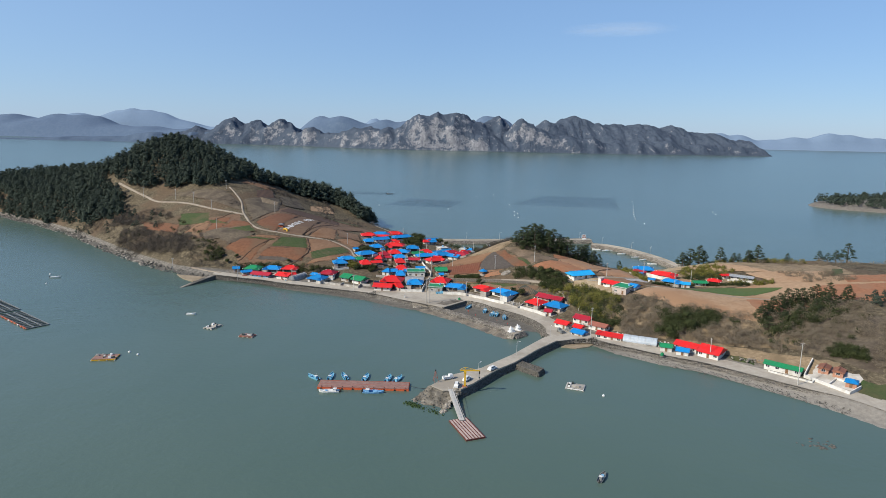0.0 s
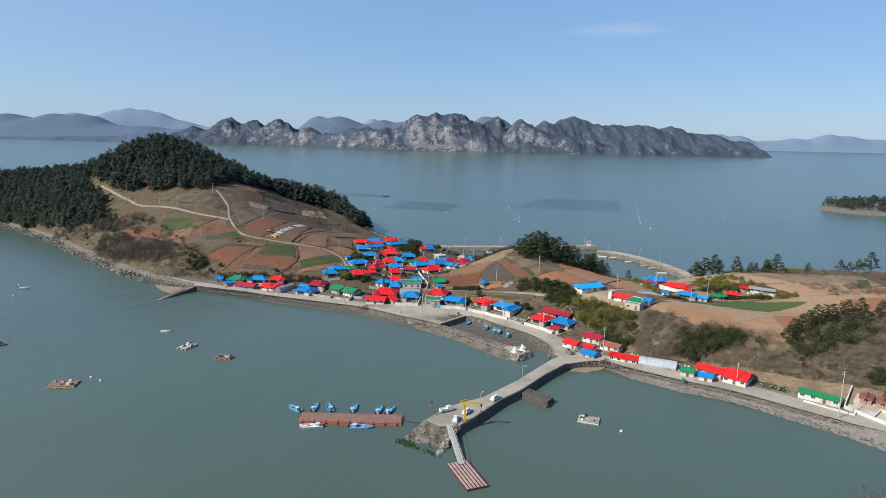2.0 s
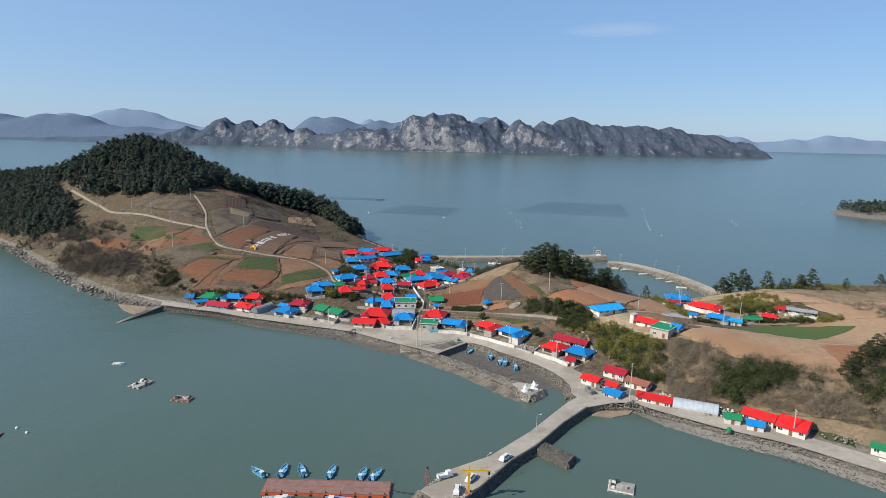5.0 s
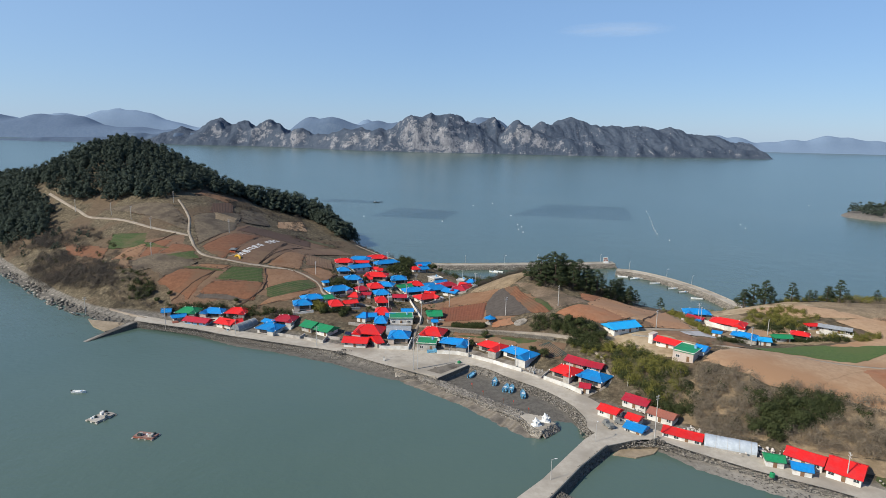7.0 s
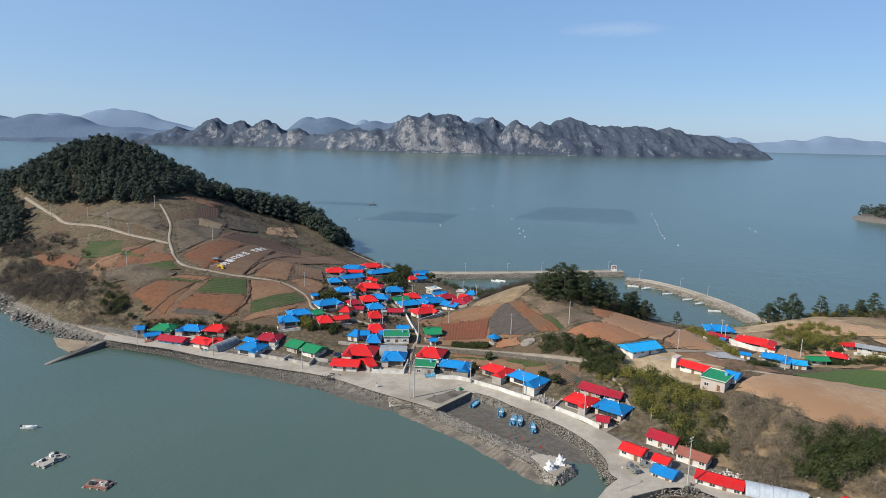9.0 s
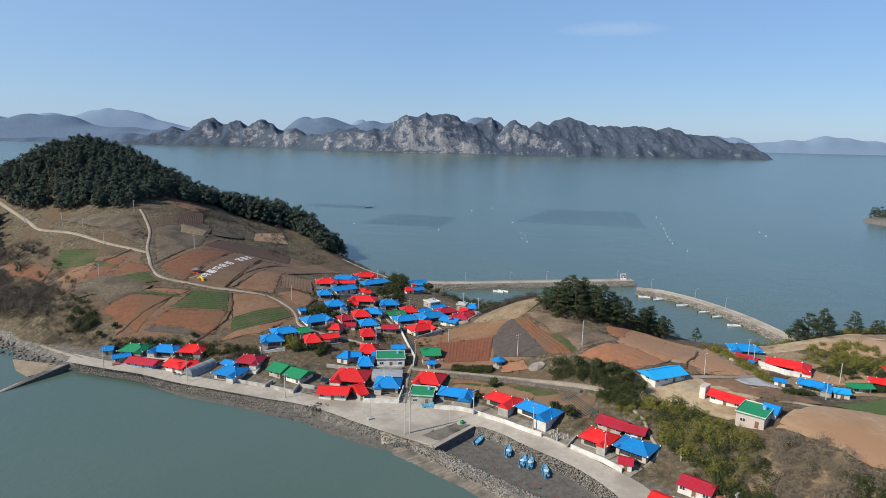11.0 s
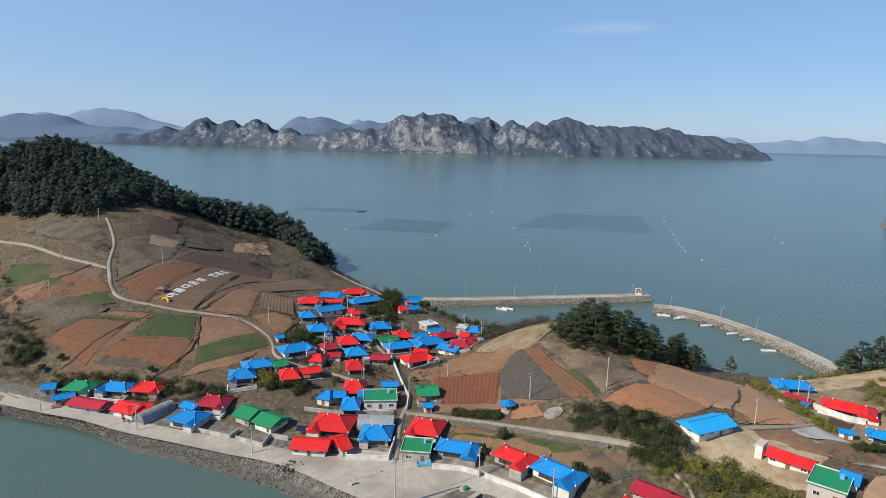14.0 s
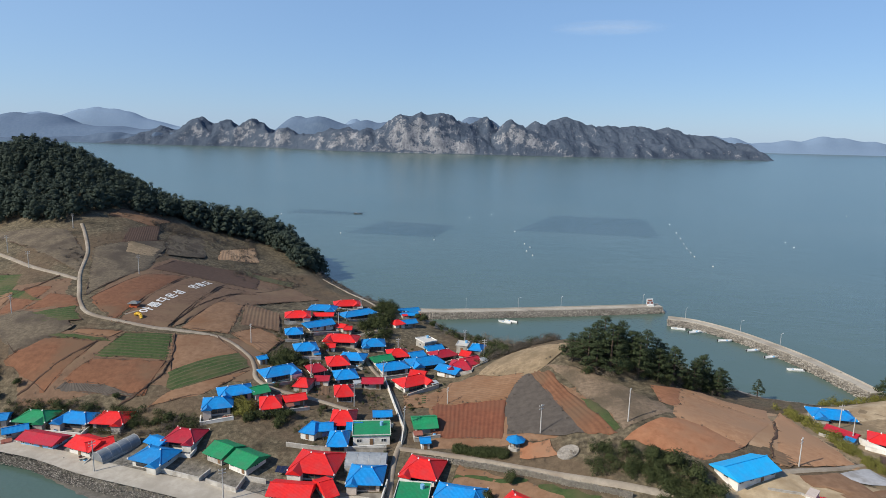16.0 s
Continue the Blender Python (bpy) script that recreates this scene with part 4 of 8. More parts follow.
def far_rock(name, wood_low, wood_high, rock_low, rock_high, relief=14.0):
    m = bpy.data.materials.new(name)
    m.use_nodes = True
    n, l = m.node_tree.nodes, m.node_tree.links
    b = n["Principled BSDF"]
    b.inputs["Roughness"].default_value, b.inputs["Specular IOR Level"].default_value = 1.0, 0.1
    tc, geo, sep = n.new("ShaderNodeTexCoord"), n.new("ShaderNodeNewGeometry"), n.new("ShaderNodeSeparateXYZ")
    mp = n.new("ShaderNodeMapping")
    mp.inputs["Scale"].default_value = (1.2, 0.9, 0.75 if relief > 10 else 1.0)
    l.new(tc.outputs["Object"], mp.inputs["Vector"])
    a, c = n.new("ShaderNodeTexNoise"), n.new("ShaderNodeTexNoise")
    a.inputs["Scale"].default_value, a.inputs["Detail"].default_value, a.inputs["Roughness"].default_value = 0.05, 9, 0.75
    c.inputs["Scale"].default_value, c.inputs["Detail"].default_value, c.inputs["Roughness"].default_value = 0.03, 10, 0.82
    l.new(mp.outputs["Vector"], a.inputs["Vector"])
    l.new(tc.outputs["Object"], c.inputs["Vector"])
    wood, rock = n.new("ShaderNodeValToRGB"), n.new("ShaderNodeValToRGB")
    for r, lo, hi in ((wood, wood_low, wood_high), (rock, rock_low, rock_high)):
        r.color_ramp.elements[0].position, r.color_ramp.elements[1].position = 0.35, 0.65
        r.color_ramp.elements[0].color, r.color_ramp.elements[1].color = (*lo, 1), (*hi, 1)
        l.new(a.outputs["Fac"], r.inputs["Fac"])
    l.new(geo.outputs["True Normal"], sep.inputs[0])
    steep, total = n.new("ShaderNodeMath"), n.new("ShaderNodeMath")
    steep.operation, total.operation = "MULTIPLY_ADD", "ADD"
    steep.inputs[1].default_value, steep.inputs[2].default_value = -0.62, 0.62
    l.new(sep.outputs["Z"], steep.inputs[0])
    total.operation = "MULTIPLY_ADD"
    l.new(c.outputs["Fac"], total.inputs[0])
    total.inputs[1].default_value = 1.8
    l.new(steep.outputs[0], total.inputs[2])
    place, across, crag = n.new("ShaderNodeSeparateXYZ"), n.new("ShaderNodeMapRange"), n.new("ShaderNodeValToRGB")
    across.inputs["From Min"].default_value, across.inputs["From Max"].default_value = -1500, 1500
    l.new(tc.outputs["Object"], place.inputs[0])
    l.new(place.outputs["X"], across.inputs["Value"])
    crag.color_ramp.elements[0].position, crag.color_ramp.elements[1].position = 0.40, 0.46
    crag.color_ramp.elements[0].color = (0.055, 0.055, 0.055, 1)
    crag.color_ramp.elements[1].color = (0.13, 0.13, 0.13, 1)
    for stop, tone in ((0.55, 0.13), (0.60, 0.10), (0.72, 0.075)):
        crag.color_ramp.elements.new(stop).color = (tone, tone, tone, 1)
    l.new(across.outputs["Result"], crag.inputs["Fac"])
    whole = n.new("ShaderNodeMath")
    l.new(total.outputs[0], whole.inputs[0])
    l.new(crag.outputs["Color"], whole.inputs[1])
    cut = n.new("ShaderNodeMapRange")
    cut.inputs["From Min"].default_value, cut.inputs["From Max"].default_value = 1.32, 1.40
    l.new(whole.outputs[0], cut.inputs["Value"])
    mix = n.new("ShaderNodeMix")
    mix.data_type = "RGBA"
    l.new(cut.outputs["Result"], mix.inputs["Factor"])
    l.new(wood.outputs["Color"], mix.inputs["A"])
    l.new(rock.outputs["Color"], mix.inputs["B"])
    l.new(mix.outputs["Result"], b.inputs["Base Color"])
    bp = n.new("ShaderNodeBump")
    bp.inputs["Strength"].default_value, bp.inputs["Distance"].default_value = 0.8, relief
    l.new(a.outputs["Fac"], bp.inputs["Height"])
    l.new(bp.outputs["Normal"], b.inputs["Normal"])
    return m


# scrub and granite tones are blued to put distance haze into their colour
M_MASSIF = far_rock("hazed_granite_and_scrub", (0.050, 0.072, 0.108), (0.096, 0.118, 0.156), (0.125, 0.135, 0.165), (0.37, 0.37, 0.385))
# haze on the farther shores is painted in: paler, bluer base colours
M_WEST = far_rock("haze_tinted_shore", (0.076, 0.112, 0.172), (0.098, 0.136, 0.198), (0.105, 0.145, 0.205), (0.15, 0.19, 0.25), 5.0)
M_FAR = far_rock("haze_tinted_wooded_hills", (0.098, 0.145, 0.222), (0.124, 0.172, 0.248), (0.115, 0.165, 0.24), (0.14, 0.188, 0.26), 3.0)
M_FAINT = far_rock("haze_paled_hills", (0.165, 0.235, 0.335), (0.18, 0.25, 0.355), (0.17, 0.24, 0.34), (0.19, 0.26, 0.36), 2.0)
MASSIF = [
    (-1160, 3120, 78, 150), (-985, 3060, 126, 110), (-880, 3080, 116, 110), (-742, 3040, 116, 110), (-617, 3030, 88, 120), (-500, 3000, 70, 130), (-405, 3020, 94, 110), (-322, 3020, 100, 110),
    (-225, 3030, 92, 110), (-135, 3020, 132, 78), (-95, 3015, 150, 78), (-30, 3020, 160, 92), (50, 3030, 168, 92), (98, 3035, 160, 76), (140, 3040, 142, 80), (205, 3060, 134, 100), (306, 3120, 150, 95),
    (396, 3010, 156, 58), (432, 3015, 134, 74), (490, 3030, 114, 110), (580, 3240, 138, 120), (705, 3300, 170, 120), (770, 3300, 152, 110), (860, 3270, 134, 130), (960, 3260, 124, 130),
    (1085, 3260, 140, 160), (1230, 3260, 134, 150), (1390, 3160, 98, 150), (1560, 3160, 72, 150),
    (620, 2985, 70, 90), (720, 2990, 62, 110), (860, 2980, 58, 90), (990, 2980, 54, 90), (1120, 2990, 50, 100), (1260, 3000, 44, 110), (-60, 2960, 96, 70), (60, 2960, 100, 80), (250, 2960, 84, 90),
]
range_of_hills("mountain", MASSIF, 2880, 3700, M_MASSIF, "granite-faced island mountain with dark scrub, tinted bluish as haze", -1560, 1760, 7, 24, 0.0, power=2.1)
range_of_hills("mountain", [(-1700, 3350, 26, 200), (-1500, 3320, 52, 170), (-1330, 3280, 62, 150), (-1900, 3400, 20, 220), (-1200, 3300, 60, 140)], 3240, 3560, M_WEST, "low shore west of the granite island, haze painted in", -2500, -1100, 10, 12, 2.0, power=1.9)
range_of_hills("mountain", [(-640, 4250, 166, 190), (-790, 4300, 170, 150), (-345, 4300, 158, 150), (-200, 4300, 150, 160), (430, 4300, 190, 160), (330, 4300, 196, 130), (-500, 4300, 120, 200)], 4100, 4500, M_FAR, "wooded hills behind the granite island, tinted blue as haze", -1300, 900, 30, 5, 7.0)
range_of_hills("mountain", [(-3350, 4280, 118, 340), (-2930, 4280, 122, 280), (-2810, 4260, 136, 260), (-2535, 4250, 146, 270), (-2350, 4240, 138, 210), (-2240, 4240, 122, 180), (-2080, 4200, 78, 280), (-1850, 4180, 76, 280), (-1600, 4150, 70, 280), (-1400, 4150, 70, 260)], 3900, 4420, M_FAR, "low wooded far shore, tinted blue-grey as haze", -3700, -1150, 24, 4.5, 3.0, power=1.6)
range_of_hills("mountain", [(-3000, 4600, 140, 300), (-2575, 4600, 166, 300), (-2311, 4600, 178, 220), (-2188, 4600, 200, 200), (-2060, 4600, 188, 190), (-1960, 4600, 168, 190), (-1820, 4600, 118, 240), (-1560, 4600, 82, 300), (-450, 4650, 172, 140)], 4430, 4740, M_FAINT, "distant mountains, painted pale blue as haze", -3500, 0, 34, 3, 5.0, power=1.6)
range_of_hills("mountain", [(2093, 4840, 100, 160), (2200, 4840, 124, 150), (2350, 4840, 112, 170), (2620, 4840, 76, 260), (2800, 4840, 100, 220), (3060, 4840, 138, 230), (3220, 4840, 124, 240), (3450, 4840, 104, 260)], 4740, 4980, M_FAINT, "hills across the water, painted pale blue as haze", 1700, 3800, 34, 2.5, 9.0, power=1.6)

islet_x, islet_y = np.meshgrid(np.arange(500, 860, 6.0), np.arange(660, 900, 6.0))
islet_r = np.hypot((islet_x - 674) / 139, (islet_y - 778) / 76)
islet_n = np.array([noise.noise((x * 0.03, y * 0.03, 8)) for x, y in zip(islet_x.ravel(), islet_y.ravel())]).reshape(islet_x.shape)
islet_z = np.where(islet_r < 1.3, 5.0 * smooth_step(1.02, 0.93, islet_r + 0.05 * islet_n) + 9 * smooth_step(0.95, 0.2, islet_r) - 1, -3)
iy, ix = islet_x.shape
ik = (np.arange(iy - 1)[:, None] * ix + np.arange(ix - 1)[None]).ravel()
tagged(link("ground", sheet("islet", np.dstack([islet_x, islet_y, islet_z]).reshape(-1, 3), np.stack([ik, ik + 1, ik + ix + 1, ik + ix], 1), M_STONE)), "small wooded islet with a pale rocky rim", "islet", kind="structure")

# ---- trees ----
rng = np.random.default_rng(5)


def leaf_cloud(blobs, count, size, flat=1.0, long=1.0, sides=4, unrest=0.3, whole=0.5):
    """Loose leaves round a set of blobs (centre, radius): two triangles each."""
    w = np.array([r ** 2 for _, r in blobs])
    pick = rng.choice(len(blobs), count, p=w / w.sum())
    C, R = np.array([c for c, _ in blobs])[pick], np.array([r for _, r in blobs])[pick]
    D = rng.normal(size=(count, 3))
    D /= np.linalg.norm(D, axis=1)[:, None]
    P = C + D * (R * rng.uniform(0.55, 1.05, count))[:, None] * np.array((1, 1, flat))
    O = P - C.mean(0)
    O /= np.linalg.norm(O, axis=1)[:, None] + 1e-6
    N = D * (1 - whole) + O * whole + rng.normal(size=(count, 3)) * unrest + np.array((0, 0, 0.35))
    N /= np.linalg.norm(N, axis=1)[:, None]
    A = np.cross(N, rng.normal(size=(count, 3)))
    A /= np.linalg.norm(A, axis=1)[:, None]
    B = np.cross(N, A)
    s = size * rng.uniform(0.6, 1.3, count)[:, None]
    V = np.stack([P - A * s - B * s * long * 0.7, P + A * s * 0.9 - B * s * long * 0.3, P + A * s * 0.5 + B * s * long, P - A * s * 0.8 + B * s * long * 0.6], 1).reshape(-1, 3)
    if sides == 3:
        V = np.delete(V.reshape(-1, 4, 3), 3, 1).reshape(-1, 3)
    k = np.arange(count)[:, None] * sides
    return V, np.hstack([k + i for i in range(sides)])


def pine_blobs(h, spread, n):
    out = []
    for i in range(n):
        u = 0.20 + 0.76 * (i + 0.5) / n
        a, r = i * 2.4 + rng.uniform(-0.5, 0.5), spread * (1.15 - u) * rng.uniform(0.7, 1.35)
        out.append(((r * math.cos(a), r * math.sin(a), h * (u + rng.uniform(-0.03, 0.03))), spread * rng.uniform(0.2, 0.36) * (1.25 - 0.6 * u)))
    return out + [((0, 0, h * 0.95), spread * 0.3)]


def round_blobs(h, spread, n, low=0.3):
    return [((spread * 0.75 * math.cos(i * 2.4) * rng.uniform(0.3, 1), spread * 0.75 * math.sin(i * 2.4) * rng.uniform(0.3, 1), h * rng.uniform(low, 0.82)), spread * rng.uniform(0.35, 0.6)) for i in range(n)]


def trunk_shape(h, r, blobs):
    s = Shape().tube((0, 0, -0.6), (0.1 * r, 0, h * 0.55), r, r * 0.6).tube((0.1 * r, 0, h * 0.55), (0, 0, h * 0.92), r * 0.6, r * 0.2)
    for (x, y, z), rad in blobs[:7]:
        s.tube((0, 0, z - 0.35 * rad - 0.1 * h), (x * 0.8, y * 0.8, z), r * 0.35, r * 0.12, 5)
    return s


def tree_proto(name, label, kind_of, h, spread, n, leaves, size, material, flat=0.75, long=1.0, sides=4):
    blobs = pine_blobs(h, spread, n) if kind_of == "pine" else round_blobs(h, spread, n, 0.25 if kind_of == "bush" else 0.4)
    ob = thing(name, label, "tree" if kind_of != "bush" else "shrub", pose(0, 0, -900))
    part("trunk", trunk_shape(h, h * 0.028, blobs), M_BARK, ob)
    V, F = leaf_cloud(blobs, leaves, size, flat, long, sides)
    part("crown", sheet("crown", V, F, material, smooth=False), None, ob)
    return ob


def scatter_stuff(name, label, category, places, protos, material, lean=0.06):
    """One joined mesh of many plants: protos are (V, F) at unit size; places are (x, y, z, scale)."""
    VV, FF, k = [], [], 0
    for i, (x, y, z, s) in enumerate(places):
        V, F = protos[i % len(protos)]
        a = rng.uniform(0, 6.283)
        c, sn_ = math.cos(a), math.sin(a)
        W = V * s * np.array((1, 1, rng.uniform(0.85, 1.2)))
        W = np.stack([W[:, 0] * c - W[:, 1] * sn_ + rng.normal() * lean * W[:, 2], W[:, 0] * sn_ + W[:, 1] * c, W[:, 2]], 1) + (x, y, z)
        VV.append(W)
        FF.append(F + k)
        k += len(V)
    return tagged(link(name, sheet(name, np.concatenate(VV), np.concatenate(FF), material, smooth=False)), label, category, kind="stuff")


def random_places(poly, count, low, high, gap=0.0, ok=None):
    """Random places in an outline, with a scale between low and high."""
    P = np.array(poly, float)
    out = []
    tries = 0
    while len(out) < count and tries < 40:
        tries += 1
        X, Y = rng.uniform(P[:, 0].min(), P[:, 0].max(), 800), rng.uniform(P[:, 1].min(), P[:, 1].max(), 800)
        good = inside_distance([tuple(p) for p in poly], X, Y) > 0
        good &= inside_distance(COAST, X, Y) > 2
        for x, y in zip(X[good], Y[good]):
            if len(out) >= count:
                break
            if gap and out and min((x - o[0]) ** 2 + (y - o[1]) ** 2 for o in out[-400:]) < gap * gap:
                continue
            out.append((x, y, rng.uniform(low, high)))
    Z = ground(np.array([o[0] for o in out]), np.array([o[1] for o in out]))
    return [(x, y, z - 0.2, s) for (x, y, s), z in zip(out, Z)]


WOOD = [(-640, 650), (-441, 540), (-398, 502), (-369, 483), (-322, 452), (-286, 428), (-266, 420), (-270, 440), (-288, 474), (-316, 502), (-300, 500), (-282, 482), (-255, 472), (-220, 456), (-192, 446), (-186, 466), (-160, 494), (-143, 506), (-124, 508), (-102, 524), (-84, 516), (-70, 492), (-58, 505), (-84, 565), (-118, 622), (-190, 690), (-300, 740), (-450, 765), (-620, 730)]
pines, far_pines = [], []
for s_ in range(5):
    pines.append(leaf_cloud([(c, 1.3 * r) for c, r in pine_blobs(1.0, 0.38, 12)], 430, 0.040, 0.7, 1.4, 3, 0.16, 0.65))
    far_pines.append(leaf_cloud(pine_blobs(1.0, 0.42, 12), 90, 0.095, 0.7, 1.2, 3))


def plant_wood(label, places):
    """Pines on the flank that faces the village are finer than those behind the crest."""
    near = [p for p in places if p[1] < (560 + 0.5 * (-270 - p[0]) if p[0] < -270 else 585)]
    far = [p for p in places if p not in near]
    if near:
        scatter_stuff("wood", label, "wood", near, pines, M_PINE)
    if far:
        scatter_stuff("wood", label, "wood", far, far_pines, M_PINE)


plant_wood("dense dark pine wood covering the hill", random_places(WOOD, 2700, 6.5, 11.5, 2.4))
plant_wood("pines crowding the sunny flank of the hill", random_places([(-330, 520), (-300, 502), (-255, 474), (-220, 458), (-190, 448), (-176, 480), (-150, 500), (-200, 560), (-280, 590)], 420, 7.0, 11.5, 2.4))
plant_wood("pines of the western point above the rocky shore", random_places([(-460, 556), (-398, 504), (-369, 485), (-322, 454), (-290, 432), (-274, 442), (-292, 474), (-318, 502), (-345, 540), (-430, 590), (-500, 610)], 520, 6.5, 11.0, 2.2))
plant_wood("taller pines at the seaward end of the wood", random_places([(-160, 506), (-124, 512), (-100, 524), (-72, 494), (-58, 500), (-80, 545), (-120, 560)], 190, 10.0, 15.0, 2.4))
plant_wood("low pine wood on the islet", [(674 + 136 * r * math.cos(a), 778 + 74 * r * math.sin(a), 3.6 + 9 * (1 - r), s) for r, a, s in zip(np.sqrt(rng.uniform(0, 1, 380)) * 0.97, rng.uniform(0, 6.283, 380), rng.uniform(7, 10.5, 380))])
bushes = []
for s_ in range(4):
    V, F = leaf_cloud(round_blobs(1.0, 0.62, 10, 0.15), 400, 0.046, 0.85, 1.2, 3)
    bushes.append((V, F))
twigs = []
for s_ in range(4):
    V, F = leaf_cloud(round_blobs(1.0, 0.66, 9, 0.1), 300, 0.017, 0.95, 5.0, 3)
    twigs.append((V, F))
SLOPE = [(75, 232), (90, 204), (106, 197), (122, 186), (138, 184), (152, 176), (176, 196), (204, 206), (214, 190), (190, 150), (164, 138), (146, 142), (130, 152), (109, 163), (93, 177), (86, 188), (80, 198), (76, 214)]
BRUSH_WEST = [
    ([(-262, 392), (-236, 374), (-205, 352), (-176, 328), (-150, 308), (-136, 303), (-150, 324), (-190, 355), (-230, 388)], 80, 2.0, 4.2, "dark"),
    ([(-262, 392), (-236, 374), (-205, 352), (-176, 328), (-150, 308), (-136, 303), (-150, 324), (-190, 355), (-230, 388)], 14, 1.8, 3.4, "bush"),
    ([(-300, 450), (-250, 424), (-210, 395), (-215, 380), (-270, 405), (-310, 432)], 120, 2.0, 4.5, "dark"),
    ([(-300, 450), (-250, 424), (-210, 395), (-215, 380), (-270, 405), (-310, 432)], 25, 3.0, 6.0, "pine"),
    ([(-134, 304), (-108, 298), (-80, 290), (-60, 286), (-62, 280), (-90, 283), (-128, 292)], 100, 1.4, 3.0, "dark"),
    ([(-134, 304), (-108, 298), (-80, 290), (-60, 286), (-62, 280), (-90, 283), (-128, 292)], 24, 1.8, 3.2, "bush"),
    ([(-175, 470), (-150, 476), (-118, 470), (-96, 480), (-100, 515), (-130, 500), (-160, 490)], 110, 1.2, 3.0, "dark"),
    ([(-62, 482), (-46, 470), (-26, 440), (-16, 434), (-24, 456), (-46, 496), (-58, 500)], 46, 1.5, 3.5, "dark"),
]
BRUSH_WEST += [
    ([(-110, 520), (-93, 486), (-88, 430), (-98, 440), (-109, 472)], 70, 1.4, 3.4, "dark"),
    ([(-158, 482), (-140, 490), (-126, 486), (-136, 474), (-150, 470)], 50, 1.2, 3.0, "dark"),
    ([(-242, 366), (-249, 391), (-224, 380), (-192, 344), (-188, 326), (-216, 343)], 170, 3.0, 6.0, "dark"),
    ([(-266, 410), (-274, 431), (-256, 425), (-242, 395)], 60, 2.5, 5.0, "dark"),
    ([(-184, 323), (-196, 353), (-178, 347), (-165, 316)], 80, 2.5, 5.0, "dark"),
    ([(-156, 308), (-157, 319), (-146, 319), (-142, 309)], 22, 2.4, 4.2, "bush"),
    ([(-130, 303), (-108, 299), (-88, 295), (-66, 288), (-64, 283), (-90, 287), (-116, 294), (-130, 297)], 90, 1.8, 3.4, "bush"),
    ([(-196, 352), (-170, 330), (-146, 312), (-138, 300), (-152, 302), (-180, 322), (-204, 342)], 60, 1.8, 3.8, "dark"),
    ([(-168, 336), (-148, 322), (-140, 312), (-150, 312), (-166, 326)], 12, 1.8, 3.4, "bush"),
    ([(-252, 428), (-226, 404), (-206, 392), (-214, 404), (-238, 428)], 70, 1.4, 3.0, "dark"),
    ([(-176, 414), (-166, 404), (-160, 396), (-158, 402), (-168, 418)], 26, 1.0, 2.0, "dark"),
    ([(-146, 458), (-132, 470), (-122, 462), (-128, 440), (-138, 446)], 50, 1.0, 2.2, "dark"),
    ([(-92, 462), (-80, 472), (-66, 470), (-60, 452), (-72, 440), (-80, 452)], 60, 1.0, 2.4, "dark"),
    ([(-52, 318), (-36, 322), (-30, 310), (-38, 304), (-50, 310)], 30, 1.2, 2.4, "bush"),
    ([(-240, 404), (-196, 378), (-166, 346), (-150, 326), (-186, 348), (-232, 386)], 40, 1.6, 3.4, "dark"),
    ([(-215, 395), (-190, 378), (-170, 350), (-195, 360)], 8, 1.5, 3.0, "bush"),
    ([(-270, 430), (-240, 412), (-222, 398), (-256, 404)], 60, 2.0, 4.5, "dark"),
]
BRUSH_EAST = [
    (SLOPE, 330, 2.4, 5.2, "twig"),
    (SLOPE, 70, 1.6, 3.6, "bush"),
    ([(99, 203), (111, 197), (112, 183), (107, 176), (106, 169), (95, 163), (88, 169), (90, 181)], 190, 2.2, 4.8, "twig"),
    ([(115, 168), (130, 169), (150, 160), (140, 148), (122, 157), (111, 161)], 130, 2.0, 4.0, "twig"),
    ([(74, 231), (82, 229), (88, 215), (94, 202), (94, 190), (86, 177), (81, 183), (75, 196), (72, 207)], 110, 2.2, 4.6, "bush"),
    ([(74, 231), (82, 229), (88, 215), (94, 203), (90, 194), (82, 186), (76, 200), (72, 212)], 110, 2.2, 4.6, "bamboo"),
    ([(108, 183), (119, 184), (128, 184), (134, 177), (131, 170), (120, 168), (113, 168), (108, 163), (105, 170)], 60, 2.6, 4.8, "bush"),
    ([(112, 178), (100, 174), (110, 164), (124, 170), (132, 178)], 40, 3.0, 5.5, "bush"),
    ([(166, 143), (178, 138), (172, 128), (162, 135)], 60, 2.2, 3.8, "bush"),
    ([(154, 148), (166, 146), (176, 152), (186, 164), (172, 168), (158, 160)], 70, 1.8, 3.6, "twig"),
    ([(172, 126), (186, 140), (204, 168), (214, 168), (196, 130), (178, 112)], 110, 2.0, 4.2, "twig"),
    ([(146, 150), (152, 174), (172, 190), (196, 202), (206, 186), (180, 168), (160, 162), (150, 146)], 55, 3.0, 5.5, "bush"),
    ([(44, 250), (52, 246), (70, 236), (76, 238), (72, 246), (58, 254), (48, 256)], 70, 2.0, 4.0, "bush"),
    ([(58, 236), (70, 228), (74, 234), (62, 242)], 40, 2.0, 4.0, "bush"),
    ([(60, 234), (66, 226), (74, 214), (78, 206), (80, 220), (72, 232)], 50, 1.4, 2.8, "bamboo"),
]
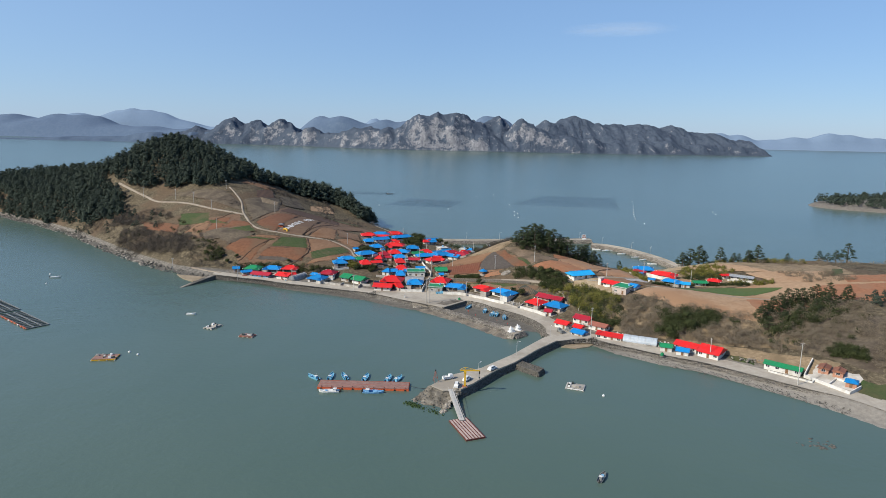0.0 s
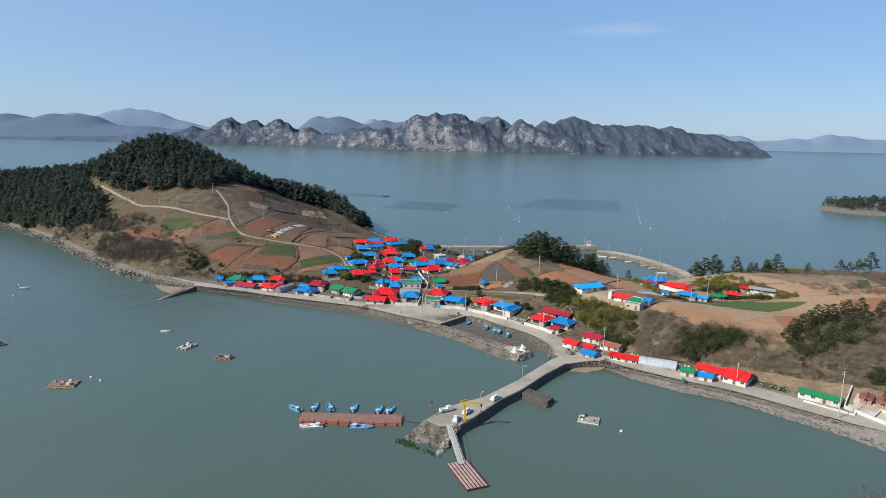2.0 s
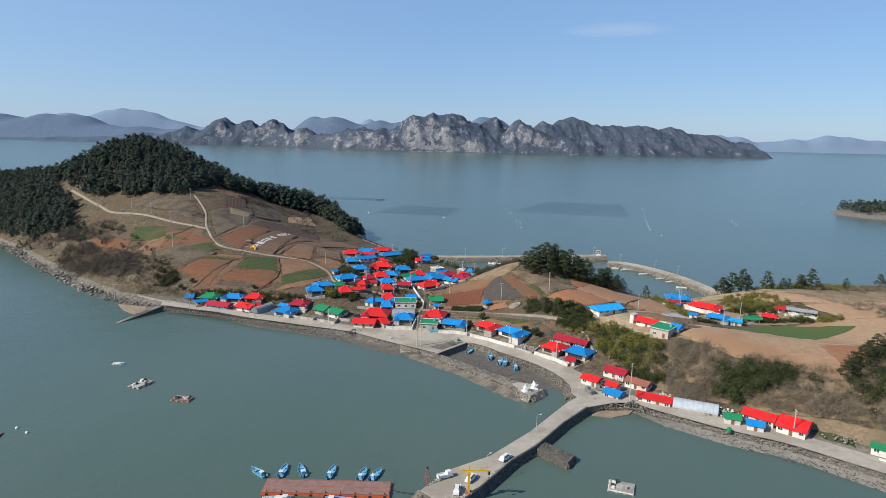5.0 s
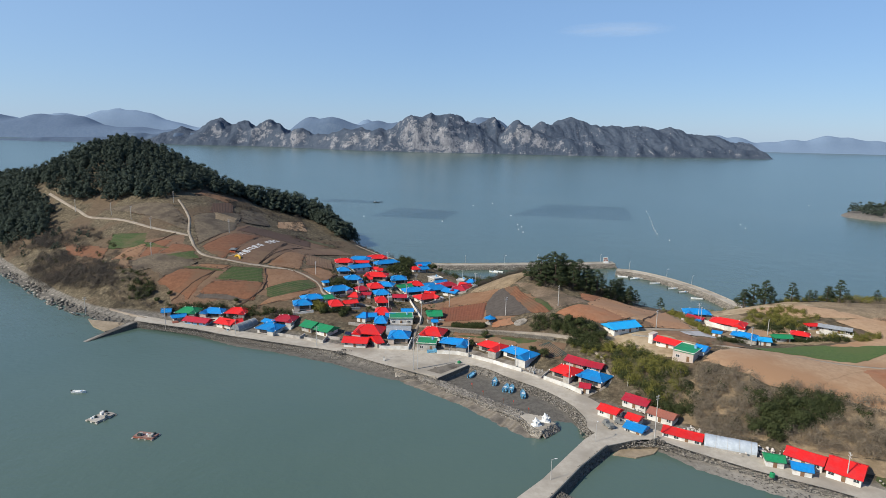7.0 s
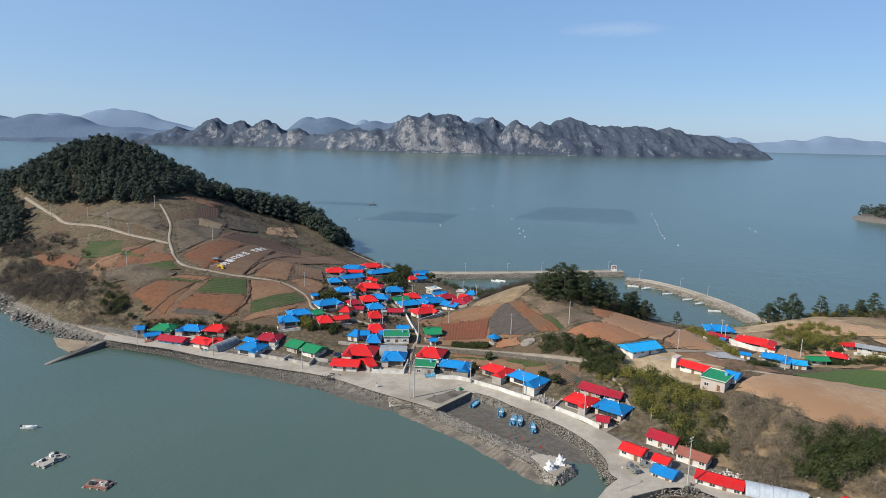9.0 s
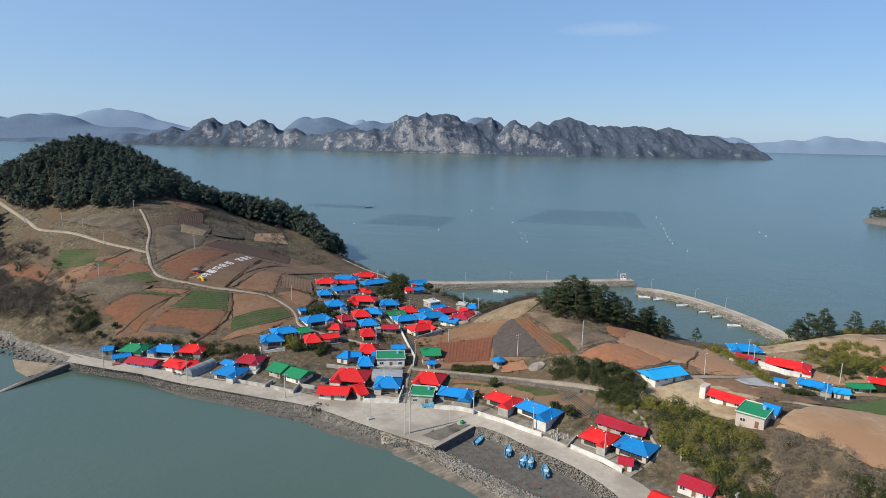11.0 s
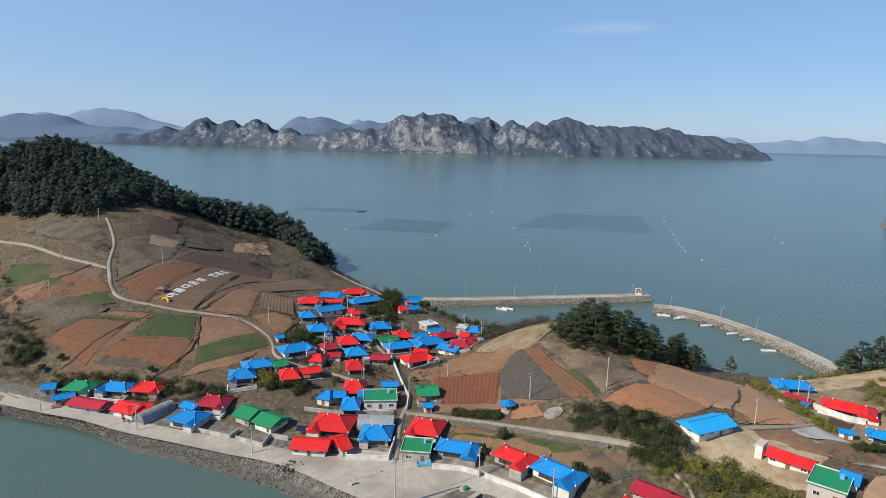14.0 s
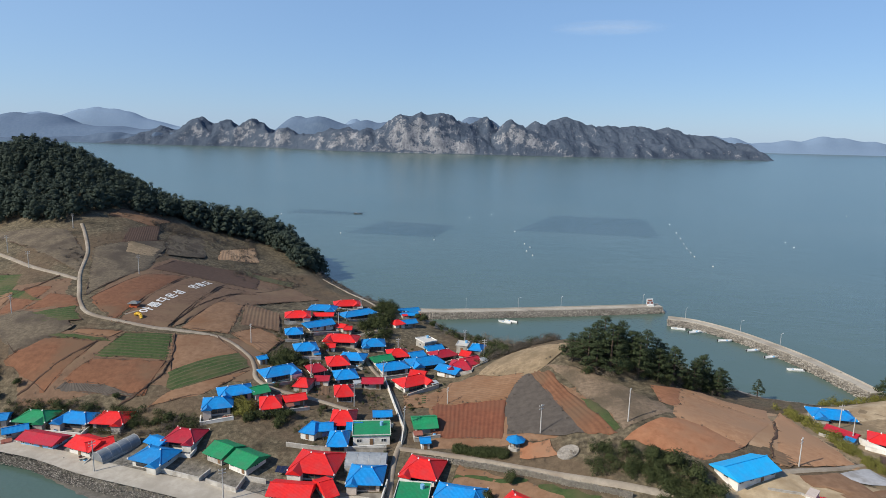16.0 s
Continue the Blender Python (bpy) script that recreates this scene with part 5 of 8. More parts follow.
BRUSH_PLATEAU = [
    ([(126, 296), (126, 272), (125, 248), (120.5, 248), (121, 272), (121, 296)], 120, 1.6, 2.8, "bamboo"),
    ([(120, 232), (136, 238), (152, 242), (166, 239.5), (179, 239), (179, 243), (166, 243.5), (152, 246), (135, 242), (120, 236)], 190, 1.4, 2.4, "bush"),
    ([(150, 272), (160, 292), (178, 284), (184, 268), (172, 258), (156, 258)], 120, 1.8, 3.4, "bamboo"),
    ([(150, 262), (164, 270), (176, 262), (168, 252), (154, 252)], 60, 1.6, 3.0, "bush"),
    ([(172, 248), (188, 246), (196, 242), (186, 238), (174, 241)], 40, 1.6, 2.8, "bamboo"),
    ([(110, 236), (121, 231), (119, 222), (110, 226)], 40, 1.2, 2.6, "twig"),
    ([(206, 262), (240, 264), (246, 244), (212, 240)], 110, 1.8, 3.4, "twig"),
    ([(140, 310), (170, 308), (200, 300), (250, 300), (250, 316), (190, 322), (150, 316)], 190, 1.6, 3.6, "bamboo"),
    ([(84, 334), (100, 320), (116, 312), (122, 322), (100, 344), (76, 362), (44, 378), (30, 380), (40, 360), (60, 346)], 150, 2.0, 4.5, "twig"),
    ([(200, 186), (236, 190), (268, 210), (300, 240), (300, 262), (262, 232), (220, 204)], 90, 3.0, 6.5, "pine"),
    ([(206, 280), (260, 290), (330, 300), (330, 320), (260, 312), (210, 300)], 80, 2.0, 4.0, "twig"),
    ([(62, 292), (54, 308), (72, 318), (96, 318), (112, 316), (104, 300), (84, 296)], 70, 1.5, 3.2, "twig"),
]
BRUSH_VILLAGE = [
    ([(-22, 376), (-18, 432), (-10, 441), (-9.5, 396), (-18, 374)], 90, 2.4, 4.8, "bush"),
    ([(-54, 327), (-49, 336.5), (-43, 331.5), (-47, 321)], 46, 2.2, 4.2, "bush"),
    ([(-57, 297), (-51, 296.5), (-49, 290), (-54, 287)], 40, 2.0, 3.4, "bamboo"),
    ([(56, 296), (62, 312), (88, 310), (112, 312), (108, 303), (84, 296)], 90, 1.8, 3.8, "bush"),
    ([(28, 330), (40, 338), (56, 334), (54, 326), (40, 331)], 60, 2.0, 4.2, "dark"),
    ([(20, 334), (34, 348), (58, 338), (56, 328), (40, 334), (26, 328)], 40, 2.0, 4.2, "bush"),
    ([(14, 342), (34, 352), (60, 342), (52, 330), (30, 332)], 60, 1.6, 3.6, "dark"),
    ([(-20, 366), (-8, 372), (-10, 384), (-18, 394), (-24, 380)], 30, 2.0, 4.5, "bush"),
    ([(-48, 332), (-40, 322), (-34, 330), (-44, 336)], 20, 1.8, 3.4, "bush"),
    ([(-54, 287), (-40, 284), (-38, 292), (-48, 291)], 26, 1.8, 3.4, "bush"),
    ([(12.5, 269), (26.5, 262), (27.3, 264), (13.3, 271)], 150, 1.7, 2.3, "bush"),
    ([(30, 262), (44, 254), (56, 252), (56, 258), (44, 262), (34, 268)], 40, 0.8, 1.8, "twig"),
    ([(8, 400), (14, 384), (30, 366), (36, 352), (40, 356), (34, 376), (16, 400)], 40, 1.5, 3.5, "bush"),
    ([(-24, 298), (-8, 296), (-8, 306), (-24, 308)], 30, 0.6, 1.4, "twig"),
    ([(-60, 345), (-48, 362), (-52, 384), (-60, 366)], 30, 0.8, 1.8, "twig"),
]
VILLAGE = [(-58, 330), (-52, 384), (-36, 420), (-18, 404), (-6, 366), (14, 346), (24, 330), (2, 300), (-2, 268), (-30, 268), (-44, 300)]
BRUSH = BRUSH_WEST + BRUSH_EAST + BRUSH_PLATEAU + BRUSH_VILLAGE
BRUSH_LOOK = {"dark": (twigs, M_TWIG_DARK, "dark leafless winter thicket on the hillside"), "twig": (twigs, M_TWIG, "leafless grey-brown winter scrub"), "bush": (bushes, M_EVERGREEN, "dark evergreen shrubs in a thicket"), "bamboo": (bushes, M_BAMBOO, "yellow-green bamboo and shrub thicket"), "pine": (pines, M_PINE, "young dark pines in a loose stand")}
for outline, count, low, high, look_of in BRUSH:
    shapes, leaf_mat, words = BRUSH_LOOK[look_of]
    scatter_stuff("thicket", words, "thicket", random_places(outline, count, low, high), shapes, leaf_mat)

hedge = []
for corners, *_ in FIELDS_WEST + FIELDS_HILL + FIELDS_KNOLL:
    for (ax, ay), (bx, by) in zip(corners, corners[1:] + corners[:1]):
        if rng.uniform() < 0.75:
            for u in rng.uniform(0, 1, int(math.hypot(bx - ax, by - ay) * 0.55)):
                hedge.append((ax + (bx - ax) * u + rng.normal() * 0.5, ay + (by - ay) * u + rng.normal() * 0.4, rng.uniform(0.4, 1.0)))
for line, w in BANKS:
    for q in curve_points(line, 0.45):
        if rng.uniform() < 0.8:
            hedge.append((q.x + rng.normal() * 0.35, q.y + rng.normal() * 0.35, rng.uniform(0.35, 0.95)))
hz = ground(np.array([p[0] for p in hedge]), np.array([p[1] for p in hedge]))
tufts = []
for s_ in range(3):
    tufts.append(leaf_cloud(round_blobs(1.0, 0.8, 5, 0.1), 70, 0.05, 0.8, 3.5, 3))
scatter_stuff("field_edge", "dry weeds and brambles along the plot edges", "weeds", [(x, y, z - 0.1, s) for (x, y, s), z in zip(hedge, hz)], tufts, M_TWIG_DARK)
loose = random_places([(-300, 470), (-180, 470), (-90, 480), (-50, 440), (-40, 300), (-140, 300), (-250, 390)], 1100, 0.4, 1.2)
lane_gap = np.min([line_distance(l, np.array([p[0] for p in loose]), np.array([p[1] for p in loose])) for _n, l, _w in LANES], axis=0)
plot_gap = np.max([inside_distance(c, np.array([p[0] for p in loose]), np.array([p[1] for p in loose])) for c, *_ in FIELDS], axis=0)
scatter_stuff("dry_tufts", "tufts of dry grass and weeds on the hillside", "grass", [p for p, g, f in zip(loose, lane_gap, plot_gap) if g > 2.5 and f < -0.5], tufts, M_TWIG)

M_STRAW = leafy("dry_straw", (0.16, 0.115, 0.068), (0.36, 0.27, 0.165))
for words, outline, count in (("rough straw-coloured grass on the knoll crown", [(24, 316), (38, 331), (56, 316), (42, 303)], 420), ("rough grey grass on the knoll flank", [(45, 307), (56, 300), (76, 270), (58, 262)], 330), ("dry grass along the terrace below the upper lane", [(12, 260), (40, 246), (58, 236), (54, 228), (34, 238), (11, 252)], 170), ("dry grass on the plateau edge", [(86, 222), (98, 232), (122, 226), (108, 206), (94, 204)], 220)):
    scatter_stuff("dry_tufts", words, "grass", random_places(outline, count, 0.35, 0.8), tufts, M_STRAW if "straw" in words or "plateau" in words else M_TWIG)
pine_a = [tree_proto("pine_tree", "tall dark pine with an uneven layered crown", "pine", 11, 3.9, 42, 3000, 0.135, M_PINE_NEAR, 0.38, 2.0, 3) for s_ in range(4)]
leafy_a = [tree_proto("evergreen_tree", "broad dark evergreen tree with a round crown", "round", 7, 3.1, 13, 1150, 0.235, M_EVERGREEN) for s_ in range(3)]
GROVE = [(54, 304, 1.05), (58, 299, 1.4), (62, 305, 1.25), (65, 297, 1.5), (70, 303, 1.35), (74, 296, 1.2), (72, 309, 1.0), (78, 301, 1.45), (83, 305, 1.15), (87, 299, 1.2), (66, 309, 1.2), (91, 306, 0.95), (98, 306, 1.05), (103, 311, 1.15), (107, 307, 0.9), (112, 313, 0.7), (128, 319, 0.6), (60, 296, 0.9), (76, 305, 1.2), (81, 297, 1.1), (86, 306, 1.05), (68, 301, 1.3), (95, 301, 0.9), (101, 308, 1.0), (57, 303, 1.1), (73, 301, 1.3), (105, 304, 0.8)]
RIDGE_TREES = [(165, 302, 0.72), (171, 304, 0.85), (176, 302, 0.85), (168, 306, 0.6), (180, 304, 0.6), (190, 302, 0.62), (198, 300, 0.45), (203, 303, 0.4), (208, 301, 0.55), (214, 300, 0.75), (211, 304, 0.5), (235, 302, 0.42), (266, 318, 0.55), (271, 316, 0.45), (278, 318, 0.55), (286, 318, 0.85), (312, 300, 0.7), (318, 296, 0.6)]
SLOPE_TREES = [(104, 169, 0.8), (108, 167, 0.9), (112, 167, 0.95), (118, 169, 1.0), (118, 175, 0.9), (110, 175, 0.8), (124, 174, 0.95), (129, 176, 0.85), (152, 173, 1.0), (156, 177, 1.1), (161, 180, 1.15), (167, 185, 1.1), (173, 189, 1.2), (178, 191, 1.1), (183, 194, 1.2), (189, 197, 1.1), (194, 200, 1.15), (197, 193, 1.1), (190, 188, 1.0), (151, 163, 0.8), (161, 169, 0.9), (172, 175, 0.9), (182, 180, 0.95), (146, 149, 0.6), (203, 204, 1.1), (210, 200, 1.0), (206, 195, 1.0)]
VILLAGE_TREES = [(-15, 362, 0.8), (-12, 386, 0.75), (-17, 378, 0.7), (2, 404, 0.7), (5, 399, 0.8), (9, 393, 0.6), (-45, 330, 0.7), (-40, 326, 0.6), (-35, 345, 0.55), (48, 229, 0.8), (44, 233, 0.6), (26, 251, 0.6), (66, 246, 0.8), (70, 241, 0.9), (73, 236, 0.8), (62, 249, 0.7), (56, 252, 0.6), (20, 246, 0.5), (-138, 305, 0.6), (-144, 312, 0.65), (-133, 309, 0.5), (-96, 300, 0.45), (-75, 288, 0.5), (-38, 290, 0.5), (-28, 296, 0.4)]
for places, protos, grp in ((GROVE, pine_a, "pines on the knoll"), ([(x, y, 1.5 * s) for x, y, s in RIDGE_TREES], pine_a, "pines on the ridge"), ([(x, y, s) for x, y, s in SLOPE_TREES if x < 150], leafy_a, "trees on the slope"), ([(x, y, 0.78 * s) for x, y, s in SLOPE_TREES if x >= 150], pine_a, "pines on the slope"), (VILLAGE_TREES, leafy_a, "trees among the houses")):
    for i, (x, y, s) in enumerate(places):
        ob = copy_thing(protos[i % len(protos)], pose(x, y, gz(x, y), 0, 0, i * 77 % 360) @ Matrix.Diagonal((s, s, s * (0.9 + 0.03 * (i % 6)), 1)))
        tagged(ob, group=grp)
for proto in pine_a + leafy_a:
    for o in (*proto.children_recursive, proto):
        bpy.data.objects.remove(o)


# ---- houses ----
def hip_roof(w, d, over, z, pitch, hip=True, lift=0.12, thick=0.16):
    """Roof shell with eaves board; the hips run to a short ridge."""
    a, b = w / 2 + over, d / 2 + over
    rise = b * pitch
    r = max(a - b * 0.8, a * 0.28) if hip else a
    rim = [(-a, -b, z + lift), (0, -b, z), (a, -b, z + lift), (a, 0, z), (a, b, z + lift), (0, b, z), (-a, b, z + lift), (-a, 0, z)]
    top = [(-r, 0, z + rise), (r, 0, z + rise)]
    s = Shape()
    n = 8
    v = rim + top + [(x, y, h - thick) for x, y, h in rim]
    f = [(0, 1, 8), (1, 2, 9), (1, 9, 8), (2, 3, 9), (3, 4, 9), (4, 5, 9), (5, 6, 8), (5, 8, 9), (6, 7, 8), (7, 0, 8)]
    f += [(i, 10 + i, 10 + (i + 1) % n, (i + 1) % n) for i in range(n)]
    f.append(tuple(range(17, 9, -1)))
    s.add(v, f)
    return s, r, rise, a, b


def ridge_caps(r, rise, a, b, z, hip, lift=0.12):
    s = Shape().box(-r - 0.1, -0.14, z + rise - 0.08, r + 0.1, 0.14, z + rise + 0.16)
    if hip:
        for sx in (-1, 1):
            for sy in (-1, 1):
                s.tube((sx * r, 0, z + rise + 0.02), (sx * a, sy * b, z + lift + 0.03), 0.12, 0.10, 5)
    return s


WINDOW_FRAME = Shape().box(-0.75, -0.06, 0, 0.75, 0.05, 0.08).box(-0.75, -0.06, 1.02, 0.75, 0.05, 1.1).box(-0.75, -0.06, 0.08, -0.67, 0.05, 1.02).box(0.67, -0.06, 0.08, 0.75, 0.05, 1.02).box(-0.04, -0.06, 0.08, 0.04, 0.05, 1.02).mesh("window_frame")
WINDOW_FRAME.materials.append(M_FRAME)
WINDOW_PANE = Shape().box(-0.67, -0.03, 0.08, 0.67, 0.02, 1.02).mesh("pane")
WINDOW_PANE.materials.append(M_GLASS)
SCREEN = Shape().box(-0.5, -0.05, 0.25, 0.5, 0.03, 1.85).mesh("glazed_front")
SCREEN.materials.append(M_GLASS)
RAIL = Shape().box(-0.5, -0.09, 0.18, 0.5, 0.02, 0.27).box(-0.5, -0.09, 1.82, 0.5, 0.02, 1.92).mesh("screen_rail")
RAIL.materials.append(M_WOOD)
MULLION = Shape().box(-0.04, -0.085, 0.27, 0.04, 0.02, 1.82).mesh("mullion")
MULLION.materials.append(M_WOOD)
DOOR_LEAF = Shape().box(-0.5, -0.07, 0, 0.5, 0.05, 2.0).box(-0.42, -0.09, 1.1, 0.42, -0.07, 1.85).mesh("door")
DOOR_LEAF.materials.append(M_WOOD)
CAP_END = Shape().box(-0.2, -0.2, 0, 0.2, 0.2, 0.34, 0.07).mesh("ridge_end")
CAP_END.materials.append(M_FRAME)
COLOUR_WORDS = {"red": "bright red", "darkred": "crimson", "blue": "bright blue", "sky": "light blue", "green": "green", "rust": "rust-brown", "brown": "brown", "white": "pale grey", "grey": "grey", "silver": "translucent grey", "smoke": "dull grey translucent"}
h_rng = random.Random(11)


def window(parent, x, y, z, turn):
    w = part("window", WINDOW_FRAME, None, parent, m=pose(x, y, z, 0, 0, turn))
    part("pane", WINDOW_PANE, None, w)


def house(x, y, turn, w, d, colour, kind_of, group):
    z = min(gz(x + dx, y + dy) for dx in (-3, 0, 3) for dy in (-3, 0, 3)) * 0.5 + gz(x, y) * 0.5 + 0.1
    m = pose(x, y, z, 0, 0, turn)
    high = 2.1
    if kind_of == "barrel":
        ob = thing("greenhouse" if colour in ("silver", "smoke") else "shed", f"long barrel-vaulted shed covered in {COLOUR_WORDS[colour]} sheeting", "greenhouse", m, group)
        n, s, V, F = 12, Shape(), [], []
        rows = max(4, int(w / 1.5))
        for i in range(rows + 1):
            for k in range(n + 1):
                a = math.pi * k / n
                V.append((w * (i / rows - 0.5), -d / 2 * math.cos(a), (0.5 + 2.5 * math.sin(a)) * (1 + (0.012 if i % 2 else 0))))
        for i in range(rows):
            F += [(i * (n + 1) + k + 1, i * (n + 1) + k, (i + 1) * (n + 1) + k, (i + 1) * (n + 1) + k + 1) for k in range(n)]
        part("cover", s.add(V, F), ROOF[colour], ob)
        for e in (-1, 1):
            part("end_wall", Shape().prism([(-d / 2 * math.cos(math.pi * k / n), 0.5 + 2.5 * math.sin(math.pi * k / n)) for k in range(n + 1)], -0.04, 0.04), ROOF[colour], ob, m=pose(e * (w / 2 - 0.06), 0, 0, 90, 0, 90))
        for e in (-1, 1):
            part("sill_wall", Shape().box(-w / 2, -0.1, -0.8, w / 2, 0.1, 0.6), M_WALL_GREY, ob, m=pose(0, e * d / 2, 0))
        for i in range(0, rows + 1, 2):
            RV = [(u, -(d / 2 + o) * 1.01 * math.cos(math.pi * k / n), 0.5 + (2.54 + o) * math.sin(math.pi * k / n)) for k in range(n + 1) for u, o in ((-0.05, 0), (0, 0.05), (0.05, 0), (0, -0.05))]
            rib = Shape().add(RV, [(4 * k + q, 4 * k + (q + 1) % 4, 4 * k + 4 + (q + 1) % 4, 4 * k + 4 + q) for k in range(n) for q in range(4)])
            part("hoop", rib, M_POLE, ob, m=pose(w * (i / rows - 0.5), 0, 0))
        return ob
    pick = h_rng.random()
    wall = M_WALL if pick < 0.55 or group == "houses along the shore road" else M_WALL_GREY if pick < 0.85 else M_WALL_PINK
    if colour == "darkred" and group == "houses at the west end" and kind_of == "gable":
        wall = M_WALL_BLUE
    if colour == "brown" or (colour == "blue" and w < 4.4 and group == "houses along the shore road"):
        wall = M_WALL_PEACH
    small = w < 5.6
    if small:
        high = 2.0
    words = COLOUR_WORDS[colour]
    if kind_of == "flat":
        label = f"white-walled flat house with a {words} roof terrace" if colour != "white" else "small white flat-roofed house"
        ob = thing("house", label, "house", m, group)
        if group == "houses on the plateau":
            wall, high = M_WALL_PINK, 3.4
        else:
            high = 3.0
        part("wall", Shape().box(-w / 2, -d / 2, -1.6, w / 2, d / 2, high), wall, ob)
        slab = part("roof", Shape().box(-w / 2 - 0.35, -d / 2 - 0.35, high, w / 2 + 0.35, d / 2 + 0.35, high + 0.22), ROOF[colour], ob)
        for px, py, lx, ly in ((0, -d / 2 - 0.28, w + 0.7, 0.14), (0, d / 2 + 0.28, w + 0.7, 0.14), (-w / 2 - 0.28, 0, 0.14, d + 0.4), (w / 2 + 0.28, 0, 0.14, d + 0.4)):
            part("parapet", Shape().box(px - lx / 2, py - ly / 2, high + 0.22, px + lx / 2, py + ly / 2, high + 0.5), M_WALL, ob)
        part("water_tank", Shape().tube((w * 0.28, d * 0.2, high + 0.22), (w * 0.28, d * 0.2, high + 1.3), 0.55, n=10), M_WALL_BLUE, ob, "blue water tank")
    else:
        hip = kind_of == "hip"
        label = f"{'small outbuilding' if small else 'single-storey house'} with a {words} {'hipped' if hip else 'gabled'} roof"
        ob = thing("outbuilding" if small else "house", label, "house", m, group)
        pitch = 0.42 if hip else 0.38
        inset = 0.35 if small or group == "houses along the shore road" else 0.85
        body = Shape().box(-w / 2 + inset, -d / 2 + inset, -1.6, w / 2 - inset, d / 2 - inset, high)
        over_roof = 0.12
        roof, r, rise, a, b = hip_roof(w, d, over_roof, high + 0.05, pitch, hip)
        if not hip:
            for e in (-1, 1):
                xw, yw = e * (w / 2 - inset), d / 2 - inset
                hw = rise * yw / b
                body.add([(xw - 0.02, -yw, high), (xw - 0.02, yw, high), (xw - 0.02, 0, high + rise - 0.12), (xw + 0.02, -yw, high), (xw + 0.02, yw, high), (xw + 0.02, 0, high + rise - 0.12)], [(0, 2, 1), (3, 4, 5), (0, 3, 5, 2), (1, 2, 5, 4), (0, 1, 4, 3)])
        part("wall", body, wall, ob)
        rf = part("roof", roof, ROOF[colour], ob)
        part("ridge_cap", ridge_caps(r, rise, a, b, high + 0.05, hip), ROOF[colour], rf)
        front = group == "houses on the sea front" and d < 8
        if hip and w > 8.6 and (front or h_rng.random() < 0.75):
            e, ww, out_ = h_rng.choice((-1, 1)), w * 0.17, h_rng.uniform(1.0, 1.8)
            if front:
                e, ww, out_ = 1, w * 0.19, 0.42 * d
            cx, y0, y1, zr = e * (w / 2 - ww - 0.1), -d / 2 - out_, -d * 0.08, high + 0.05 + ww * 0.62
            wing = Shape().add([(cx - ww, y0, high), (cx, y0 - 0.15, zr), (cx + ww, y0, high), (cx - ww, y1, high), (cx, y1, zr), (cx + ww, y1, high)], [(0, 1, 4, 3), (1, 2, 5, 4), (0, 3, 5, 2), (0, 2, 1)])
            part("wing_roof", wing, ROOF[colour], ob)
            part("wing_wall", Shape().box(cx - ww + 0.35, y0 + 0.4, -1.6, cx + ww - 0.35, -d / 2 + 0.9, high), wall, ob)
        if hip and not small:
            for sx in (-1, 1):
                part("ridge_end", CAP_END, None, rf, "white ridge end ornament", pose(sx * r, 0, high + rise + 0.05))
                for sy in (-1, 1):
                    part("ridge_end", CAP_END, None, rf, "", pose(sx * a * 0.97, sy * b * 0.97, high + 0.12))
    fy = -d / 2 - 0.02 if kind_of == "flat" else -d / 2 + (0.35 if small or group == "houses along the shore road" else 0.85) - 0.02
    count = max(1, int(w / 2.9))
    if kind_of == "hip" and not small:
        span = w * 0.62
        screen = part("glazed_front", SCREEN, None, ob, "dark glazed veranda front", pose(0, fy, 0) @ Matrix.Diagonal((span, 1, 1, 1)))
        part("screen_rail", RAIL, None, screen)
        for i in range(count + 2):
            part("mullion", MULLION, None, ob, m=pose(span * (i / (count + 1) - 0.5), fy, 0))
        count = 0
    for i in range(count):
        px = w * ((i + 0.5) / count - 0.5)
        if i == count // 2:
            part("door", DOOR_LEAF, None, ob, m=pose(px, fy, 0.05))
        else:
            window(ob, px, fy, 0.95, 0)
    if not small:
        sx_ = w / 2 + 0.02 if kind_of == "flat" else w / 2 - (0.33 if group == "houses along the shore road" else 0.83)
        for e in (-1, 1):
            window(ob, e * sx_, 0, 0.95, 90 * e)
    return ob


# x, y, turn, width, depth, roof colour, roof form
NORTH_HOUSES = [
    (-51.7, 377.6, 11, 11.4, 9, "red", "hip"),
    (-43.4, 395.4, -5, 13.2, 8, "blue", "hip"),
    (-33.7, 413, 12, 13.4, 9, "red", "hip"),
    (-26.6, 394.6, 32, 17.2, 8, "blue", "hip"),
    (-41.3, 383.8, 3, 9.4, 5, "red", "gable"),
    (-49.3, 355.8, 14, 7.2, 8, "blue", "hip"),
    (-41.4, 369.8, 32, 12.6, 8, "blue", "gable"),
    (-31.6, 371.9, -20, 4.4, 5, "red", "gable"),
    (-28.6, 370.1, 2, 3.6, 5, "red", "gable"),
    (-29.8, 356.7, -7, 14.1, 9, "red", "hip"),
    (-33.1, 347.5, 2, 4, 5, "red", "gable"),
    (-42, 341.7, 18, 9.1, 9, "blue", "hip"),
    (-55.1, 325.8, 32, 3.3, 4, "blue", "gable"),
    (-47, 317, 32, 13.1, 9, "blue", "hip"),
]
